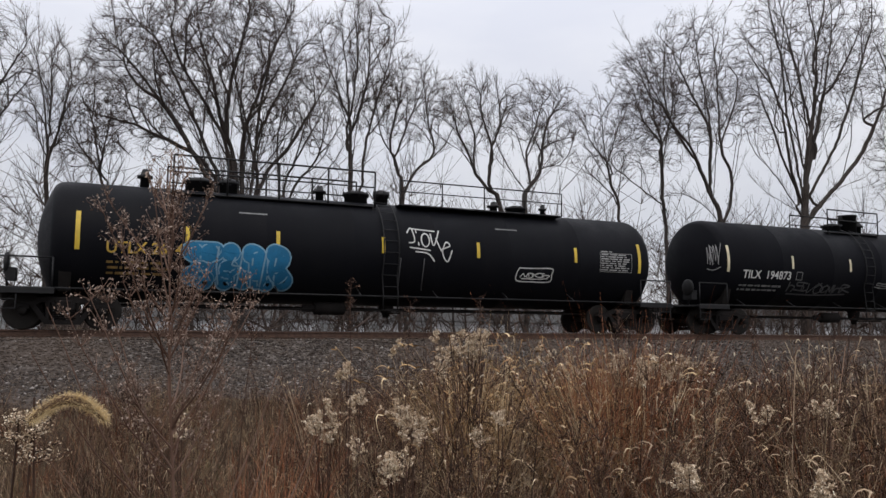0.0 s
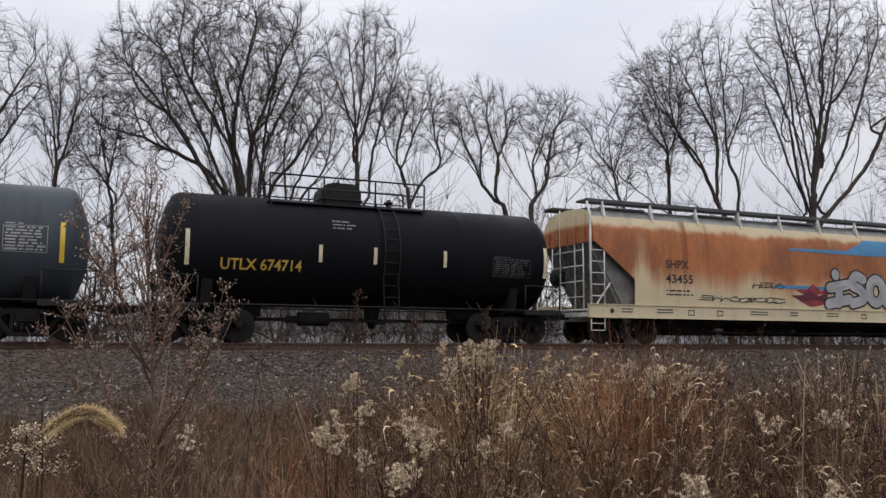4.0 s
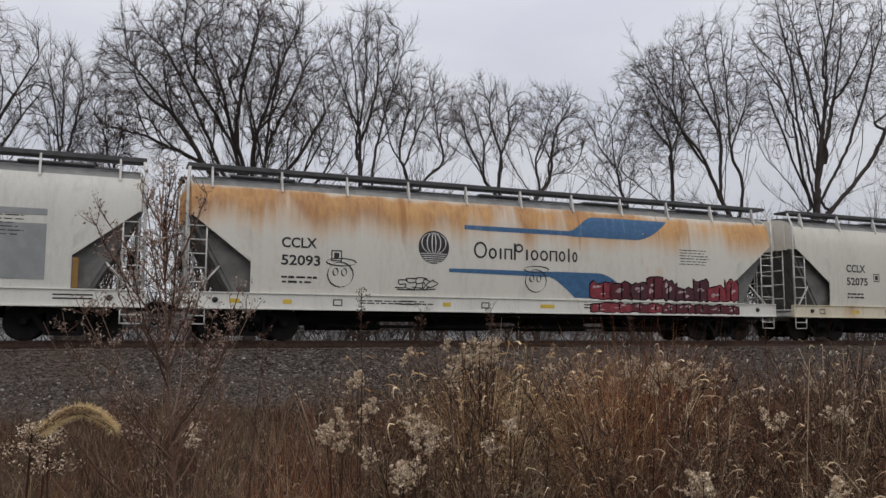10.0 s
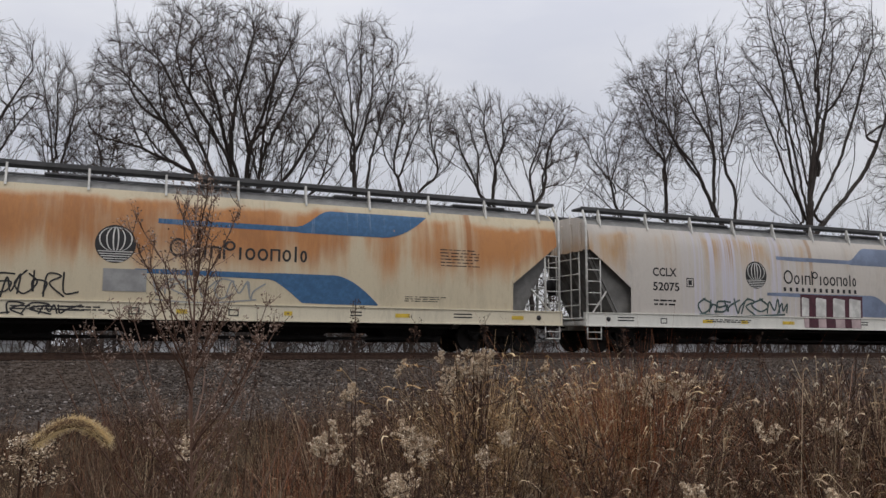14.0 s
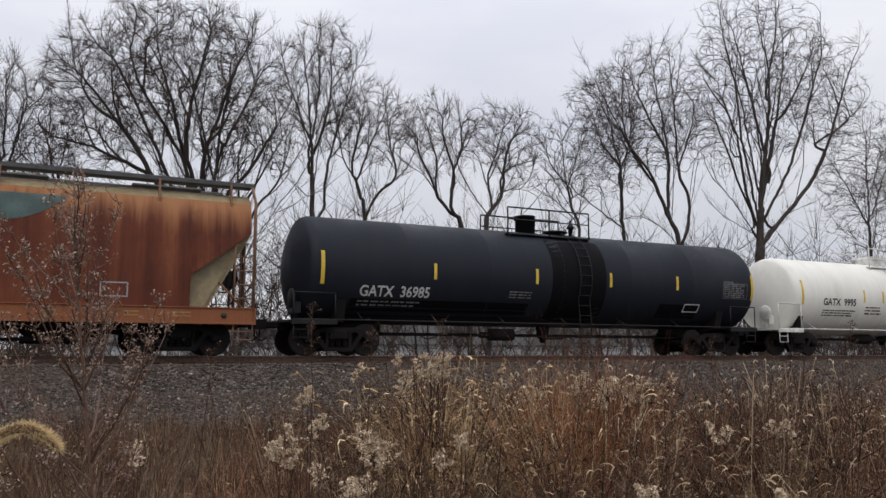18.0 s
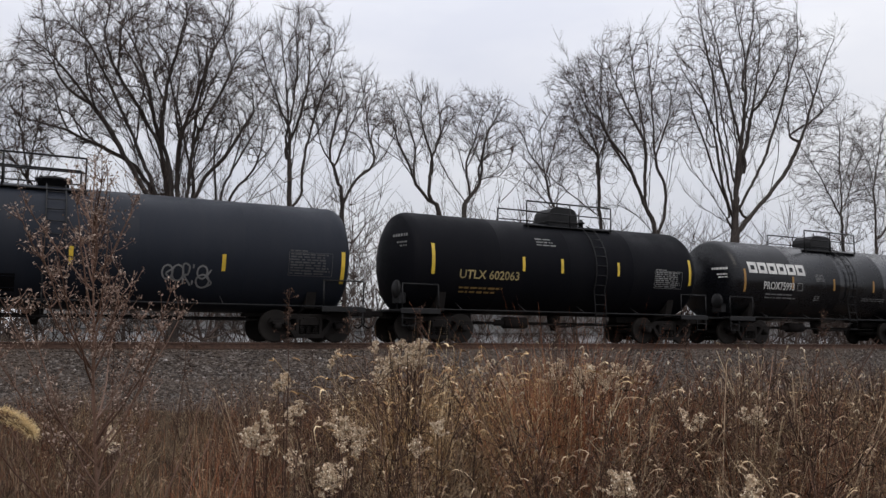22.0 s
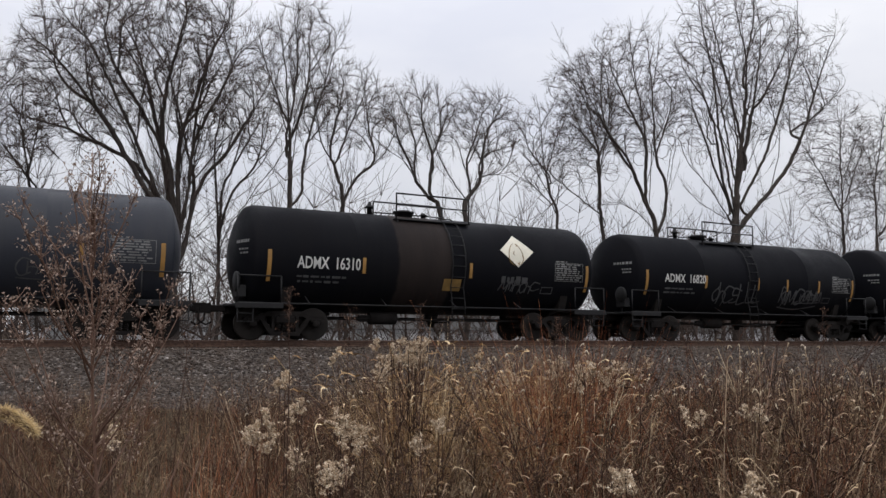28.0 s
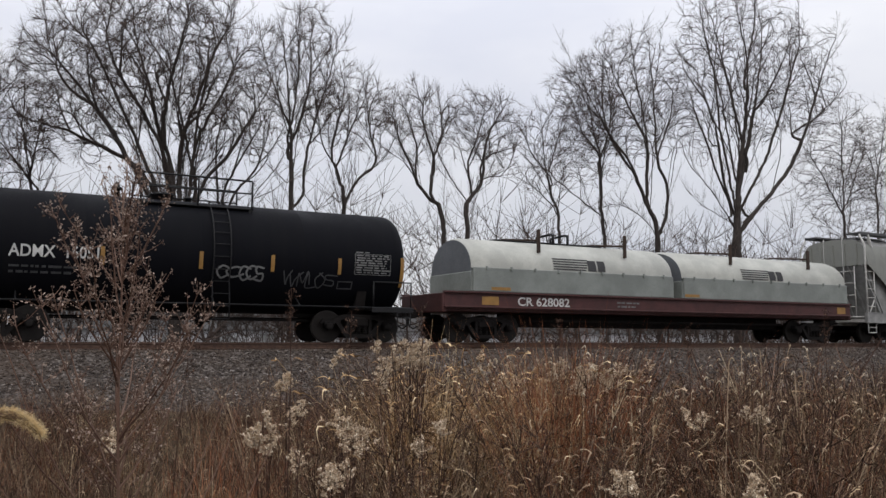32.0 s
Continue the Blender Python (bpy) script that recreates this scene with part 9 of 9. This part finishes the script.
def big_foxtail():
    """One large golden foxtail head arching over, near the viewer."""
    rng = np.random.default_rng(5)
    fox = tagged(new("foxtail_head"), "large golden bristly foxtail head arching on its stem", "grass")
    t = np.linspace(0, 1, 15)[:, None]
    x, y = polar(-0.3, 1.5)
    C = np.concatenate([-0.068 + 0.112 * t, 0 * t, 1.433 + 0.046 * np.sin(0.15 + t * 2.6) - 0.012 * t], 1)
    lines = [(C, 0.0062 * np.sin(np.linspace(0.3, 2.95, 15)) + 0.002)]
    V, F = tubes(lines, 10)
    part("seed_core", fast_mesh("seed_core", V, F, True), STRAW, fox)
    br = []
    for _ in range(3200):
        k = rng.uniform(0, 14)
        i = min(13, int(k))
        p = C[i] + (C[i + 1] - C[i]) * (k - i)
        d = rng.normal(0, 1, 3) + np.array([0.8, 0, 0.1])
        d /= np.linalg.norm(d)
        q = p + d * rng.uniform(0.009, 0.019)
        br.append((np.array([p, q]), np.array([0.0003, 0.00012])))
    V, F = tubes(br, 3)
    tagged(part("bristle", fast_mesh("bristle", V, F), weed_mat("golden_bristles", (0.46, 0.32, 0.14), (0.70, 0.53, 0.28), (0.86, 0.72, 0.46)), fox), kind="stuff")
    S = np.array([(0.215, 0.02, 0.0), (0.165, 0.015, 0.6), (0.105, 0.01, 1.1), (0.060, 0.003, 1.36), (0.045, 0, 1.438)])
    V, F = tubes([(S, np.array([0.0018, 0.0018, 0.0016, 0.0014, 0.0012]))], 6)
    part("stem", fast_mesh("stem", V, F, True), STRAW, fox)
    fox.location = (x, y, 0)
    sway = [(k * 0.5, 0.35 * math.sin(k * 0.9) + 0.2 * math.sin(k * 1.7)) for k in range(65)]
    SWAYING.append((fox, pose(x, y, 0), sway))


big_foxtail()


# ---- what moves ----
def motions():
    for car, place, half, spin in CARS:
        walk(car, [(t, pose(place + rolled(t), TRACK_Y, RAIL_Z)) for t in range(33)])
        # the wheels turn frame by frame while their car is near
        near = [k for k in range(frame(32.0)) if -16 - half < place + rolled(k / FPS) < 42 + half]
        keys = sorted({0, frame(32.0) - 1, *near})
        for wheel, _ in spin:
            base = wheel.location.copy()
            rows = []
            for k in keys:
                j = min(max(k, near[0]), near[-1]) if near else 0
                turn = (place + rolled(j / FPS)) / WHEEL_R
                rows.append((k / FPS, Matrix.Translation(base) @ Matrix.Rotation(turn % (2 * math.pi), 4, "Y")))
            walk(wheel, rows)
    for thing, base, sway in SWAYING:
        walk(thing, [(t, base @ pose(0, 0, 0, 0, a, 0)) for t, a in sway])


motions()
